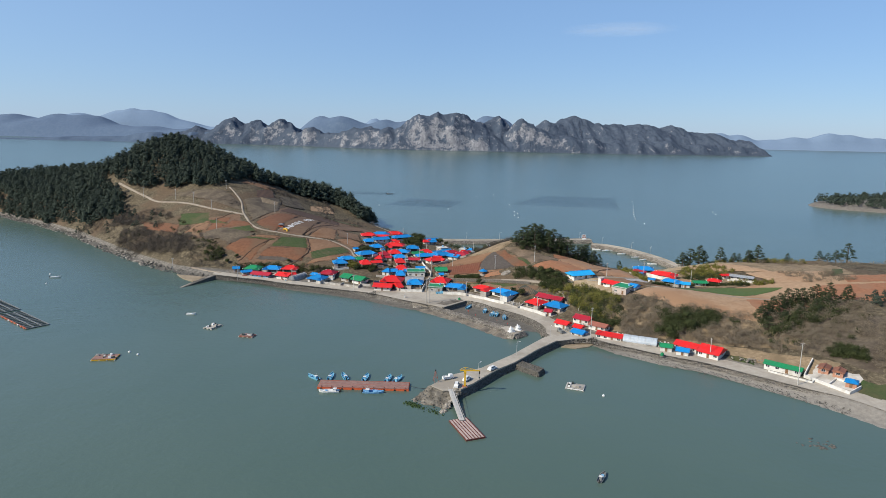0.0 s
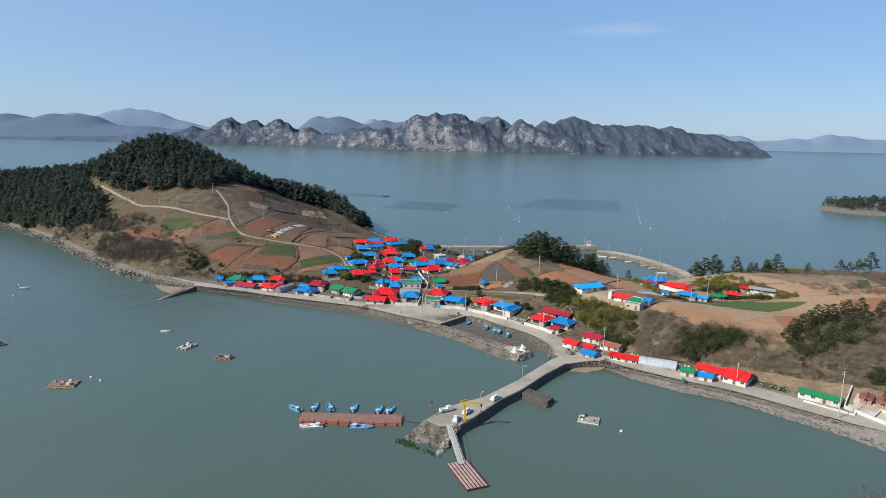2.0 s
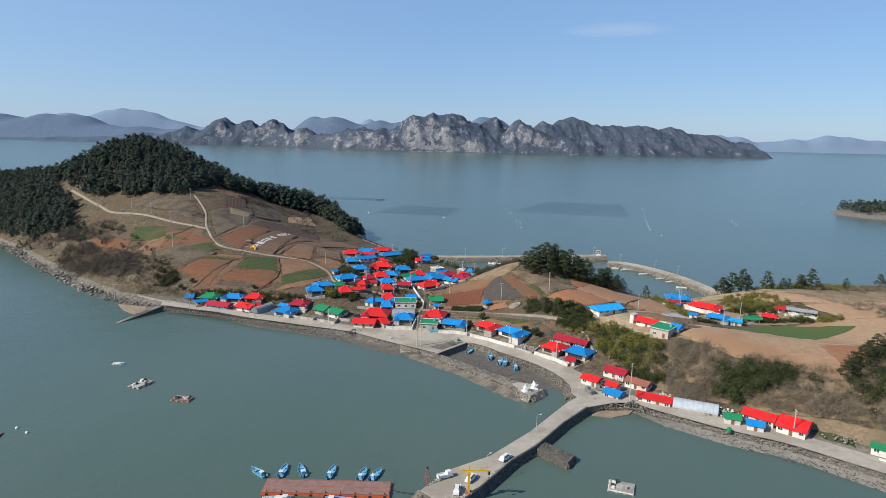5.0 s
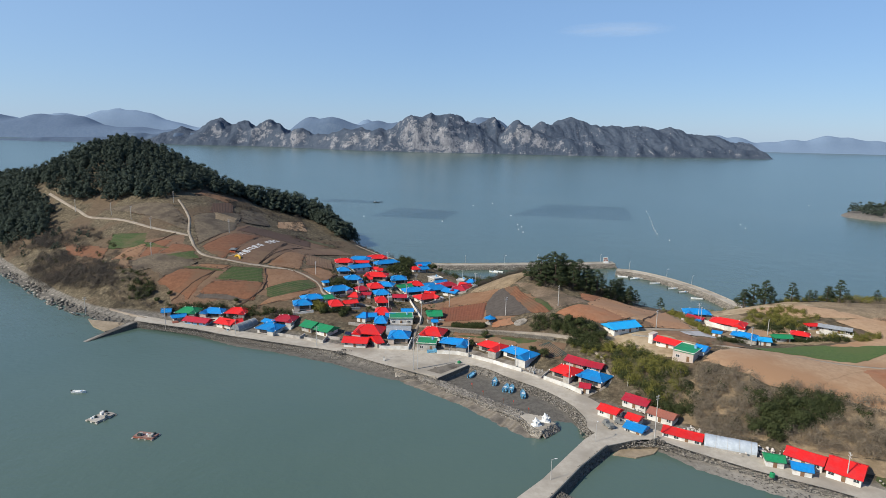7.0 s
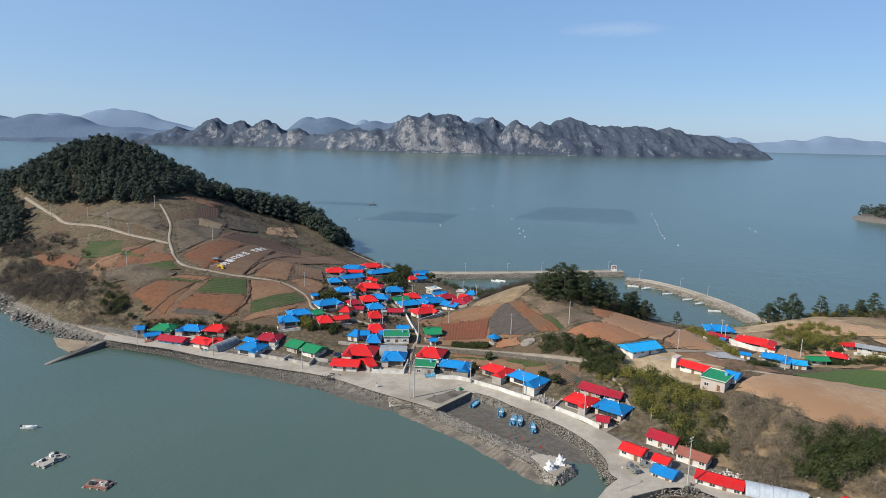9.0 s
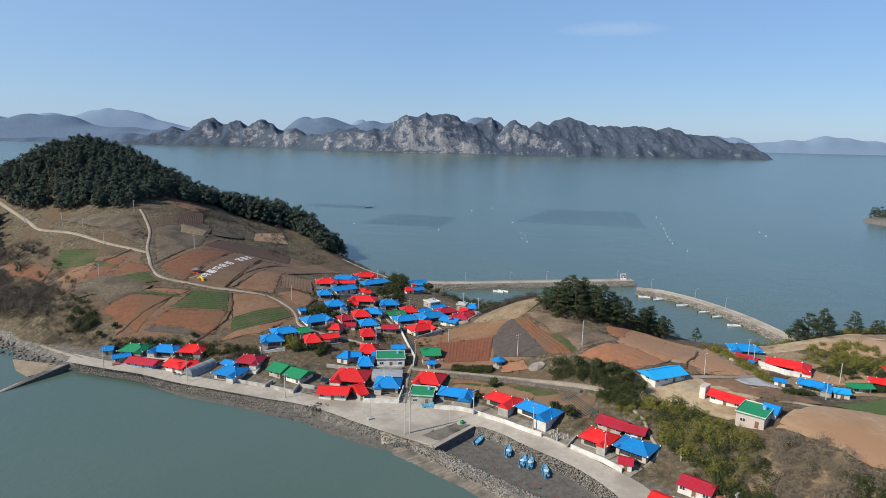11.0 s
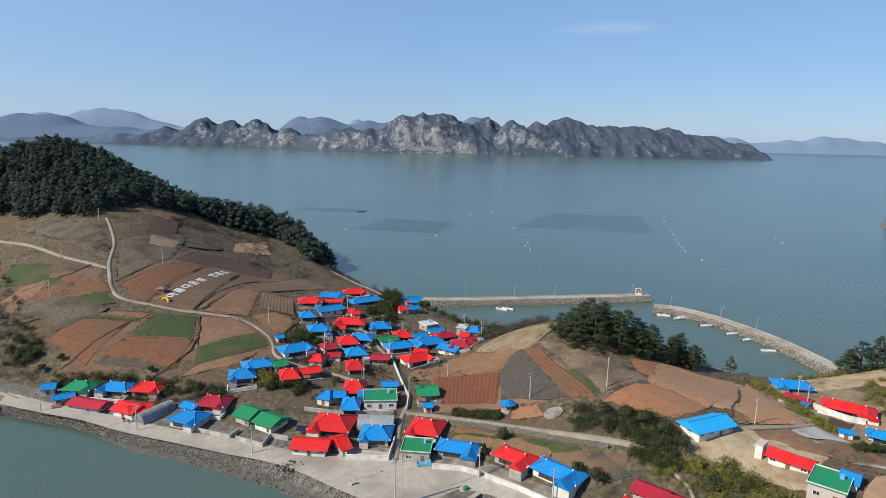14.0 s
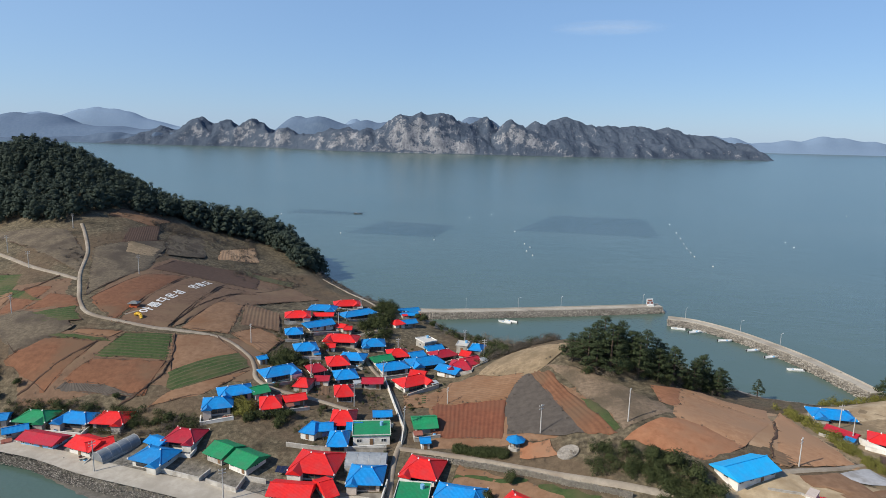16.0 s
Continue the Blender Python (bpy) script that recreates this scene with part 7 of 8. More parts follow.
gs = Vector((0.99, 0.15, 0)) * 0.9
part("deck", Shape().add([ga - gs, ga + gs, gb + gs, gb - gs, ga - gs - Vector((0, 0, 0.2)), ga + gs - Vector((0, 0, 0.2)), gb + gs - Vector((0, 0, 0.2)), gb - gs - Vector((0, 0, 0.2))], [(0, 1, 2, 3), (7, 6, 5, 4), (0, 4, 5, 1), (2, 6, 7, 3), (1, 5, 6, 2), (0, 3, 7, 4)]), M_POLE, gang)
for e in (-1, 1):
    up = Vector((0, 0, 1.0))
    part("handrail", Shape().tube(ga + gs * e + up, gb + gs * e + up, 0.05, n=5), M_POLE, gang)
    for i in range(8):
        c = (ga + gs * e).lerp(gb + gs * e, i / 7)
        part("post", Shape().tube(c, c + up, 0.04, n=5), M_POLE, gang)

# crane
crane = thing("crane", "yellow jib crane standing on the pier head", "crane", pose(11.6, 110.2, 2.66))
part("base", Shape().box(-0.9, -0.9, 0, 0.9, 0.9, 0.35, 0.1), M_STEEL_RED, crane)
part("mast", Shape().box(-0.36, -0.36, 0.35, 0.36, 0.36, 5.4, 0.08), M_YELLOW, crane)
part("slewing_head", Shape().box(-0.5, -0.5, 5.4, 0.5, 0.5, 6.2, 0.08), M_YELLOW, crane)
jib = part("jib", Shape().box(-1.8, -0.2, 6.2, 5.4, 0.2, 6.6), M_YELLOW, crane)
part("hoist", Shape().box(5.0, -0.25, 5.2, 5.5, 0.25, 6.2).tube((5.25, 0, 3.8), (5.25, 0, 5.2), 0.04, n=4).box(5.05, -0.2, 3.4, 5.45, 0.2, 3.8), M_BLACK, jib)
part("brace", Shape().tube((0, 0, 7.6), (3.6, 0, 6.75), 0.07, n=5).tube((0, 0, 6.2), (0, 0, 7.6), 0.12, n=5).tube((0, 0, 7.6), (-2.0, 0, 6.75), 0.07, n=5), M_YELLOW, jib)
tripod = thing("derrick", "dark steel tripod derrick on the pier edge", "derrick", pose(0.8, 114.2, 2.66))
for a in (0.3, 2.4, 4.5):
    part("leg", Shape().tube((1.2 * math.cos(a), 1.2 * math.sin(a), 0), (0.1 * math.cos(a), 0.1 * math.sin(a), 4.6), 0.09, 0.07, 6), M_STEEL_RED, tripod)
part("head", Shape().box(-0.25, -0.25, 4.5, 0.25, 0.25, 4.9), M_BLACK, tripod)
part("tie", Shape().tube((0.7, 0.2, 1.9), (-0.55, 0.45, 1.9), 0.05, n=5).tube((-0.55, 0.45, 1.9), (-0.1, -0.7, 1.9), 0.05, n=5).tube((-0.1, -0.7, 1.9), (0.7, 0.2, 1.9), 0.05, n=5), M_STEEL_RED, tripod)


# ---- vehicles and boats ----
def car(x, y, z, turn, pickup, label, paint):
    ob = thing("pickup_truck" if pickup else "car", label, "vehicle", pose(x, y, z, 0, 0, turn), "vehicles on the waterfront")
    low = Shape().box(-2.2, -0.85, 0.35, 2.2, 0.85, 0.95, 0.06)
    part("body", low, paint, ob)
    if pickup:
        cab = part("cab", Shape().box(0.3, -0.8, 0.95, 1.9, 0.8, 1.85, 0.18), paint, ob)
        part("cargo_bed", Shape().box(-2.2, -0.85, 0.95, 0.2, -0.78, 1.3).box(-2.2, 0.78, 0.95, 0.2, 0.85, 1.3).box(-2.2, -0.85, 0.95, -2.13, 0.85, 1.3), paint, ob)
        part("windscreen", Shape().add([(1.87, -0.66, 1.02), (1.87, 0.66, 1.02), (1.75, 0.6, 1.72), (1.75, -0.6, 1.72)], [(0, 1, 2, 3)]), M_GLASS, cab)
    else:
        cab = part("cab", Shape().box(-1.7, -0.78, 0.95, 1.2, 0.78, 1.6, 0.26), paint, ob)
        for e in (-1, 1):
            part("side_window", Shape().box(-1.3, e * 0.69 - 0.02, 1.08, 0.8, e * 0.69 + 0.02, 1.45), M_GLASS, cab)
        part("windscreen", Shape().add([(1.16, -0.62, 1.02), (1.16, 0.62, 1.02), (0.98, 0.55, 1.52), (0.98, -0.55, 1.52)], [(0, 1, 2, 3)]), M_GLASS, cab)
    for wx in (-1.35, 1.35):
        for wy in (-0.8, 0.8):
            wh = part("wheel", Shape().tube((wx, wy - 0.1, 0.34), (wx, wy + 0.1, 0.34), 0.34, n=10), M_BLACK, ob)
            part("rim", Shape().tube((wx, wy * 1.13 - 0.02, 0.34), (wx, wy * 1.13 + 0.02, 0.34), 0.18, n=8), M_POLE, wh)
    for e in (-1, 1):
        part("headlight", Shape().box(2.17, e * 0.6 - 0.15, 0.68, 2.23, e * 0.6 + 0.15, 0.82), M_FRAME, ob)
    return ob


M_CAR_GREY = surface("grey_car_paint", (0.16, 0.17, 0.17), (0.22, 0.23, 0.23), 1.0, 0.35, 0.0)
car(5.6, 117.4, 2.66, 28, True, "white pickup truck parked on the pier", M_BOAT_WHITE)
car(12.6, 116.4, 2.66, 60, False, "white car parked beside the crane", M_BOAT_WHITE)
car(8.6, 110.6, 2.66, 80, False, "white car parked by the gangway", M_BOAT_WHITE)
car(23.2, 127.6, 2.66, 50, False, "white van-like car parked on the pier", M_BOAT_WHITE)
car(59.8, 176.6, 2.75, 110, True, "grey truck parked on the quay", M_CAR_GREY)
car(64.6, 178.4, 2.75, 150, True, "grey-green farm truck parked by a shed", M_CAR_GREY)
car(3.2, 243.2, 2.75, 5, True, "small blue truck parked before a white wall", M_BOAT_BLUE)


def boat(x, y, z, turn, length, paint, label, group, cabin=True):
    """A small open work boat: flared hull, sunk deck, wheelhouse and outboard."""
    ob = thing("boat", label, "boat", pose(x, y, z, 0, 0, turn), group)
    L, B = length, length * 0.16
    secs = [(-0.5, 0.85, 0.0), (-0.25, 1.0, 0.0), (0.05, 1.0, 0.05), (0.28, 0.8, 0.14), (0.42, 0.42, 0.28), (0.5, 0.05, 0.42)]
    V, F = [], []
    for u, wv, sheer in secs:
        b = B * wv
        V += [(u * L, -b, 0.55 + sheer), (u * L - 0.04 * L * (u > 0.4), -b * 0.7, -0.3), (u * L - 0.04 * L * (u > 0.4), b * 0.7, -0.3), (u * L, b, 0.55 + sheer), (u * L, b * 0.84, 0.53 + sheer), (u * L, b * 0.84, 0.22 + sheer * 0.7), (u * L, -b * 0.84, 0.22 + sheer * 0.7), (u * L, -b * 0.84, 0.53 + sheer)]
    for i in range(len(secs) - 1):
        F += [(i * 8 + k, i * 8 + (k + 1) % 8, i * 8 + 8 + (k + 1) % 8, i * 8 + 8 + k) for k in range(8) if k != 5]
    F += [tuple(range(7, -1, -1)), tuple(range(40, 48))]
    part("hull", Shape().add(V, F), paint, ob)
    DV = []
    for u, wv, sheer in secs:
        DV += [(u * L * 0.97, -B * wv * 0.86, 0.24 + sheer * 0.7), (u * L * 0.97, B * wv * 0.86, 0.24 + sheer * 0.7)]
    part("deck", Shape().add(DV, [(2 * i, 2 * i + 2, 2 * i + 3, 2 * i + 1) for i in range(5)]), paint, ob)
    part("gunwale", Shape().tube((-0.5 * L, -B * 0.86, 0.58), (0.05 * L, -B, 0.6), 0.06, n=5).tube((0.05 * L, -B, 0.6), (0.5 * L, 0, 0.98), 0.06, n=5).tube((-0.5 * L, B * 0.86, 0.58), (0.05 * L, B, 0.6), 0.06, n=5).tube((0.05 * L, B, 0.6), (0.5 * L, 0, 0.98), 0.06, n=5), paint, ob)
    if cabin:
        cb = part("wheelhouse", Shape().box(-0.34 * L, -B * 0.45, 0.24, -0.2 * L, B * 0.45, 1.3, 0.06), paint, ob)
        part("cabin_window", Shape().box(-0.2 * L - 0.06, -B * 0.36, 0.85, -0.2 * L + 0.0, B * 0.36, 1.2), M_GLASS, cb)
        part("cabin_roof", Shape().box(-0.36 * L, -B * 0.52, 1.3, -0.18 * L, B * 0.52, 1.37), M_BOAT_WHITE, cb)
        part("mast", Shape().tube((-0.28 * L, 0, 1.37), (-0.28 * L, 0, 2.5), 0.04, n=5), M_POLE, cb)
    part("outboard", Shape().box(-0.56 * L, -0.2, 0.0, -0.49 * L, 0.2, 1.0, 0.03), M_BLACK, ob)
    part("fish_box", Shape().box(0.1 * L, -0.4, 0.27, 0.18 * L, 0.4, 0.7), M_WALL_BLUE, ob)
    return ob


for i, (x, y, turn) in enumerate([(-46.5, 123.0, 138), (-39.8, 124.0, 86), (-34.6, 124.2, 112), (-26.2, 123.6, 82), (-17.4, 122.6, 78), (-13.6, 122.4, 68)]):
    boat(x, y, 0, turn, 6.6, M_BOAT_BLUE, "small blue-decked work boat moored at a floating dock", "boats at the floating dock")
boat(-38.2, 110.0, 0, 182, 7.6, M_BOAT_WHITE, "white work boat alongside the floating dock", "boats at the floating dock")
boat(-22.0, 109.8, 0, -2, 7.8, M_WALL_BLUE, "pale boat alongside the floating dock", "boats at the floating dock")
for x, y, turn in [(19, 224.5, 60), (27.2, 217.4, 80), (30.8, 211.6, 72), (32.8, 210.8, 76), (36.4, 206, 84)]:
    boat(x, y, 0.62, turn, 6.4, M_BOAT_BLUE, "blue boat lying on the mud of a dry harbour", "boats in the dry harbour", x > 22)
for x, y, turn in [(46.8, 415.7, 150), (50.2, 416.8, 150), (134.6, 407.9, 160), (141.1, 402.6, 10), (144.2, 404.2, 170), (150.3, 389.8, 0), (157.5, 376.5, 5), (161, 367.6, 10), (162.5, 352, 170)]:
    boat(x, y, 0, turn, 7.0, M_BOAT_WHITE, "small white boat moored inside the breakwater", "boats behind the breakwater", False)
boat(47.8, 53.3, 0, 60, 5.5, M_CAR_GREY, "small grey boat at anchor", "boats at anchor")
boat(-124, 204, 0, 0, 5, M_BOAT_WHITE, "small white boat at anchor", "boats at anchor", False)
boat(-236, 278, 0, 10, 6, M_BOAT_WHITE, "white boat at anchor off the shore", "boats at anchor", False)
boat(-68, 834, 0, 10, 9, M_CAR_GREY, "dark fishing boat out on the sound", "boats at anchor")


def raft(x, y, turn, w, d, frame_mat, label, clutter):
    ob = thing("raft", label, "raft", pose(x, y, 0, 0, 0, turn), "rafts at anchor")
    for yy in np.linspace(-d / 2, d / 2, 4):
        part("beam", Shape().box(-w / 2, yy - 0.15, 0.1, w / 2, yy + 0.15, 0.4), frame_mat, ob)
    for xx in np.linspace(-w / 2, w / 2, 4):
        part("cross_beam", Shape().box(xx - 0.15, -d / 2, 0.4, xx + 0.15, d / 2, 0.56), frame_mat, ob)
        for yy in (-d / 2, 0, d / 2):
            part("float", Shape().tube((xx, yy - 0.5, 0.0), (xx, yy + 0.5, 0.0), 0.34, n=8), M_WALL_GREY, ob)
    part("deck", Shape().box(-w / 2, -d / 2, 0.56, w / 2, d / 2, 0.62), M_DECK if clutter else M_WALL_GREY, ob)
    r2 = random.Random(int(abs(x * 7 + y)))
    for i in range(9):
        px, py = r2.uniform(-w * 0.4, w * 0.4), r2.uniform(-d * 0.4, d * 0.4)
        s = r2.uniform(0.25, 0.6)
        part("crate", Shape().box(px - s, py - s * 0.8, 0.62, px + s, py + s * 0.8, 0.62 + s * 1.3, 0.04), (M_NET, M_WALL_GREY, M_BOAT_WHITE)[i % 3], ob)
    return ob


raft(-135.2, 140.6, 8, 9, 6, M_YELLOW, "yellow-framed work raft loaded with gear", True)
raft(54.2, 117.6, -20, 6.5, 5, M_BOAT_WHITE, "white square raft with a dark heap of nets", False)
raft(-106, 184, 65, 7, 4.5, M_WALL_GREY, "grey twin-hulled work raft", False)
raft(-86, 171.5, -12, 6.5, 3.4, M_STEEL_RED, "small red-edged work raft", True)
for x, y in [(-200, 190), (-229, 214)]:
    cage = thing("fish_cage", "dark floating fish cages with red-brown walkways", "fish cage", pose(x, y, 0, 0, 0, -38), "fish cages")
    for i in range(4):
        part("walkway", Shape().box(-17, -4.8 + 3.2 * i - 0.22, 0.1, 17, -4.8 + 3.2 * i + 0.22, 0.5), M_STEEL_RED if i == 0 else M_CAR_GREY, cage)
    for i in range(12):
        part("cross_walk", Shape().box(-17 + 34 / 11 * i - 0.16, -4.8, 0.12, -17 + 34 / 11 * i + 0.16, 4.8, 0.46), M_CAR_GREY, cage)
    part("net", Shape().box(-16.9, -4.7, -0.5, 16.9, 4.7, 0.15), M_NET, cage)
    for i in range(9):
        part("float", Shape().tube((-15.6 + 3.8 * i, -5.1, 0.3), (-14.6 + 3.8 * i, -5.1, 0.3), 0.3, n=7), M_ORANGE if i % 3 else M_BOAT_WHITE, cage)
BUOYS = [(-129, 148), (-124, 145), (63, 110), (-244, 286), (-232, 262), (-153, 820), (-71, 693), (16, 665), (89, 853), (98, 724), (96, 653), (92, 618), (94, 600), (98, 636), (283, 796), (239, 645), (229, 606), (227, 568), (234, 625), (246, 668), (256, 700), (266, 735), (352, 686), (345, 660), (564, 910), (60, 820), (-120, 700)]
buoy_mesh = Shape().tube((0, 0, -0.3), (0, 0, 0.35), 0.55, 0.5, 9).tube((0, 0, 0.35), (0, 0, 0.6), 0.5, 0.15, 9).mesh("buoy")
buoy_mesh.materials.append(M_BOAT_WHITE)
for x, y in BUOYS:
    tagged(link("buoy", buoy_mesh, m=pose(x, y, 0)), "white plastic mooring buoy on the water", "buoy", "buoys")


def sea_farm(corners, rows, label):
    a, b, c, d = [Vector(p) for p in corners]
    s = Shape()
    for i in range(rows):
        u = (i + 0.5) / rows
        p, q = a.lerp(d, u), b.lerp(c, u)
        w = (d - a).length / rows * 0.2
        t = (d - a).normalized() * w
        s.add([(p.x - t.x, p.y - t.y, 0.05), (q.x - t.x, q.y - t.y, 0.05), (q.x + t.x, q.y + t.y, 0.05), (p.x + t.x, p.y + t.y, 0.05)], [(0, 1, 2, 3)])
    return tagged(link("seaweed_farm", s, M_FARM), label, "sea farm", kind="stuff")


M_FARM = M_SEA.copy()
M_FARM.name = "water_over_nets"
farm_ramp = [x for x in M_FARM.node_tree.nodes if x.type == "VALTORGB"][0].color_ramp
farm_ramp.elements[0].color, farm_ramp.elements[1].color = (0.052, 0.090, 0.112, 1), (0.072, 0.110, 0.130, 1)
sea_farm([(-65, 697), (17, 680), (40, 755), (-35, 782)], 22, "dark rows of seaweed nets on the water")
sea_farm([(100, 731), (237, 700), (270, 840), (165, 854)], 30, "dark rows of seaweed nets on the sound")
sea_farm([(-150, 835), (-60, 820), (-60, 850), (-140, 868)], 9, "distant dark rows of seaweed nets")


# ---- breakwaters behind the village ----
def breakwater(line, width, label, slope=2.6):
    ob = thing("breakwater", label, "breakwater", pose(0, 0, 0))
    c = curve_points(line, 4.0)
    L, R, LO, RO = [], [], [], []
    for i, p in enumerate(c):
        t = (c[min(i + 1, len(c) - 1)] - c[max(i - 1, 0)]).normalized()
        n_ = Vector((-t.y, t.x))
        L.append(p + n_ * width / 2)
        R.append(p - n_ * width / 2)
        LO.append(p + n_ * (width / 2 + slope))
        RO.append(p - n_ * (width / 2 + slope))
    tops = [(q.x, q.y, 3.1) for q in L] + [(q.x, q.y, 3.1) for q in R]
    n = len(c)
    part("deck", Shape().add(tops + [(x, y, 2.8) for x, y, _ in tops], [(i, n + i, n + i + 1, i + 1) for i in range(n - 1)] + [(i, i + 1, 2 * n + i + 1, 2 * n + i) for i in range(n - 1)] + [(n + i + 1, n + i, 3 * n + i, 3 * n + i + 1) for i in range(n - 1)] + [(0, 2 * n, 3 * n, n), (n - 1, 2 * n - 1, 4 * n - 1, 3 * n - 1)]), M_CONCRETE, ob)
    V = [(q.x, q.y, 2.8) for q in L] + [(q.x, q.y, -0.8) for q in LO] + [(q.x, q.y, 2.8) for q in R] + [(q.x, q.y, -0.8) for q in RO]
    part("bank", Shape().add(V, [(i + 1, i, n + i, n + i + 1) for i in range(n - 1)] + [(2 * n + i, 2 * n + i + 1, 3 * n + i + 1, 3 * n + i) for i in range(n - 1)] + [(0, 2 * n, 3 * n, n), (n - 1, 2 * n - 1, 4 * n - 1, 3 * n - 1)]), M_STONE, ob)
    IN = [a.lerp(b, 0.09) for a, b in zip(L, R)]
    rail = [(q.x, q.y, h) for h in (3.1, 3.5) for side in (L, IN) for q in side]
    part("parapet", Shape().add(rail, [(i, i + 1, 2 * n + i + 1, 2 * n + i) for i in range(n - 1)] + [(n + i + 1, n + i, 3 * n + i, 3 * n + i + 1) for i in range(n - 1)] + [(2 * n + i, 2 * n + i + 1, 3 * n + i + 1, 3 * n + i) for i in range(n - 1)]), M_CONCRETE, ob)
    rim = [tuple((a + b) / 2) for a, b in zip(R, RO)]
    rim2 = [tuple((a + b) / 2) for a, b in zip(L, LO)]
    boulders("breakwater_stones", "rough grey stones banked against the breakwater", stones_along(rim, 1.5, 22, 0.2, 0.5, 0.0, 2.8) + stones_along(rim2, 1.4, 4, 0.4, 0.8, 2.9, 0.2), M_STONE)


breakwater([(2, 425), (20, 425.5), (57, 430), (95, 435.4), (122, 439.5), (138, 442)], 5.2, "straight stone breakwater with a pale concrete deck")
breakwater([(133, 418), (145, 412), (157, 396), (165, 378), (171, 359), (174, 340), (176, 322)], 5.0, "curved stone breakwater with a pale concrete deck")
beacon = thing("beacon", "small red-and-white signal frame on the breakwater", "beacon", pose(132, 441, 3.1))
part("stand", Shape().box(-1.6, -1.2, 0, 1.6, 1.2, 0.9), M_BOAT_WHITE, beacon)
part("board", Shape().add([(-2.4, 0, 0.9), (1.8, 0, 0.9), (1.2, 0.3, 4.2), (-2.2, 0.3, 4.0), (-2.4, 0.2, 0.9), (1.8, 0.2, 0.9), (1.2, 0.5, 4.2), (-2.2, 0.5, 4.0)], [(0, 1, 2, 3), (7, 6, 5, 4), (0, 3, 7, 4), (1, 5, 6, 2), (3, 2, 6, 7)]), M_BOAT_WHITE, beacon)
part("panel", Shape().box(-1.7, -0.06, 2.7, 0.7, 0.0, 3.6).box(-1.9, -0.06, 1.2, -0.6, 0.0, 2.2).box(0.1, -0.06, 1.3, 1.3, 0.0, 2.3), ROOF["rust"], beacon)


# ---- poles, walls and small things ----
def pole(x, y, h, arms=True, lift=None):
    z = gz(x, y) if lift is None else lift
    ob = thing("utility_pole" if arms else "street_lamp", "grey concrete utility pole with crossarms" if arms else "thin grey street lamp pole", "pole", pose(x, y, z, 0, 0, (x * 13) % 90), "utility poles" if arms else "street lamps")
    part("shaft", Shape().tube((0, 0, -0.5), (0, 0, h), 0.19 if arms else 0.09, 0.11 if arms else 0.06, 8), M_POLE, ob)
    if arms:
        for dz in (0.5, 1.3):
            part("crossarm", Shape().box(-0.9, -0.06, h - dz - 0.06, 0.9, 0.06, h - dz + 0.06), M_POLE, ob)
        part("insulator", Shape().tube((-0.8, 0, h - 0.44), (-0.8, 0, h - 0.2), 0.06, n=5).tube((0.8, 0, h - 0.44), (0.8, 0, h - 0.2), 0.06, n=5), M_BOAT_WHITE, ob)
    else:
        part("lamp_arm", Shape().tube((0, 0, h - 0.1), (1.1, 0, h + 0.15), 0.04, n=5), M_POLE, ob)
        part("lamp_head", Shape().box(0.8, -0.14, h + 0.08, 1.5, 0.14, h + 0.22), M_FRAME, ob)


for x, y, h in [(37, 269, 9), (60, 263.5, 10), (-181, 441, 8), (-179, 397, 8), (-200, 416, 9), (-128, 395, 9), (-123, 278, 10), (-86, 264.5, 10), (-47, 250.5, 9), (-2.8, 224.5, 14.5), (-4.4, 224, 14.5), (36, 225.5, 9), (18, 236.5, 9), (72, 168.5, 17), (117, 144.5, 9), (139, 117, 17), (-19, 301, 8), (-10.5, 321, 9), (-2, 281.5, 9), (53.4, 207, 9), (134, 233, 8), (100, 248.6, 8), (128.2, 268.4, 8), (131.9, 279.5, 8), (-160, 352, 8), (-222, 434, 9), (-262, 462, 9), (-6, 349, 8), (-33, 372, 8), (-26, 404, 8), (28, 339, 8), (22, 360, 9), (150, 250, 8), (-63, 341, 8), (-172, 300, 9), (-36, 318, 8), (12, 300, 6)]:
    pole(x, y, h)
for x, y, lift in [(-16, 236, None), (10, 233, None), (17.2, 119, 2.66), (35, 144.5, 2.66), (53, 166.5, 2.66), (128, 441.8, 3.1), (56, 431, 3.1), (27.5, 427.4, 3.1), (80, 434.2, 3.1), (141, 415, 3.1), (159.5, 394, 3.1), (168, 374, 3.1)]:
    pole(x, y, 6, False, lift)


def yard_wall(points, high, material, label):
    ob = thing("garden_wall", label, "wall", pose(0, 0, 0), "garden walls")
    for a, b in zip(points, points[1:]):
        a, b = Vector(a), Vector(b)
        n_ = Vector((-(b - a).y, (b - a).x)).normalized() * 0.12
        za, zb = gz(*a), gz(*b)
        for nm, w, z0, z1, mt in (("panel", 1.0, -1.0, high, material), ("coping", 1.5, high, high + 0.12, material)):
            p = [a - n_ * w, b - n_ * w, b + n_ * w, a + n_ * w]
            zz = [za, zb, zb, za]
            s = Shape().add([(q.x, q.y, h + z0) for q, h in zip(p, zz)] + [(q.x, q.y, h + z1) for q, h in zip(p, zz)], [(3, 2, 1, 0), (4, 5, 6, 7), (0, 1, 5, 4), (1, 2, 6, 5), (2, 3, 7, 6), (3, 0, 4, 7)])
            part(nm, s, mt, ob)


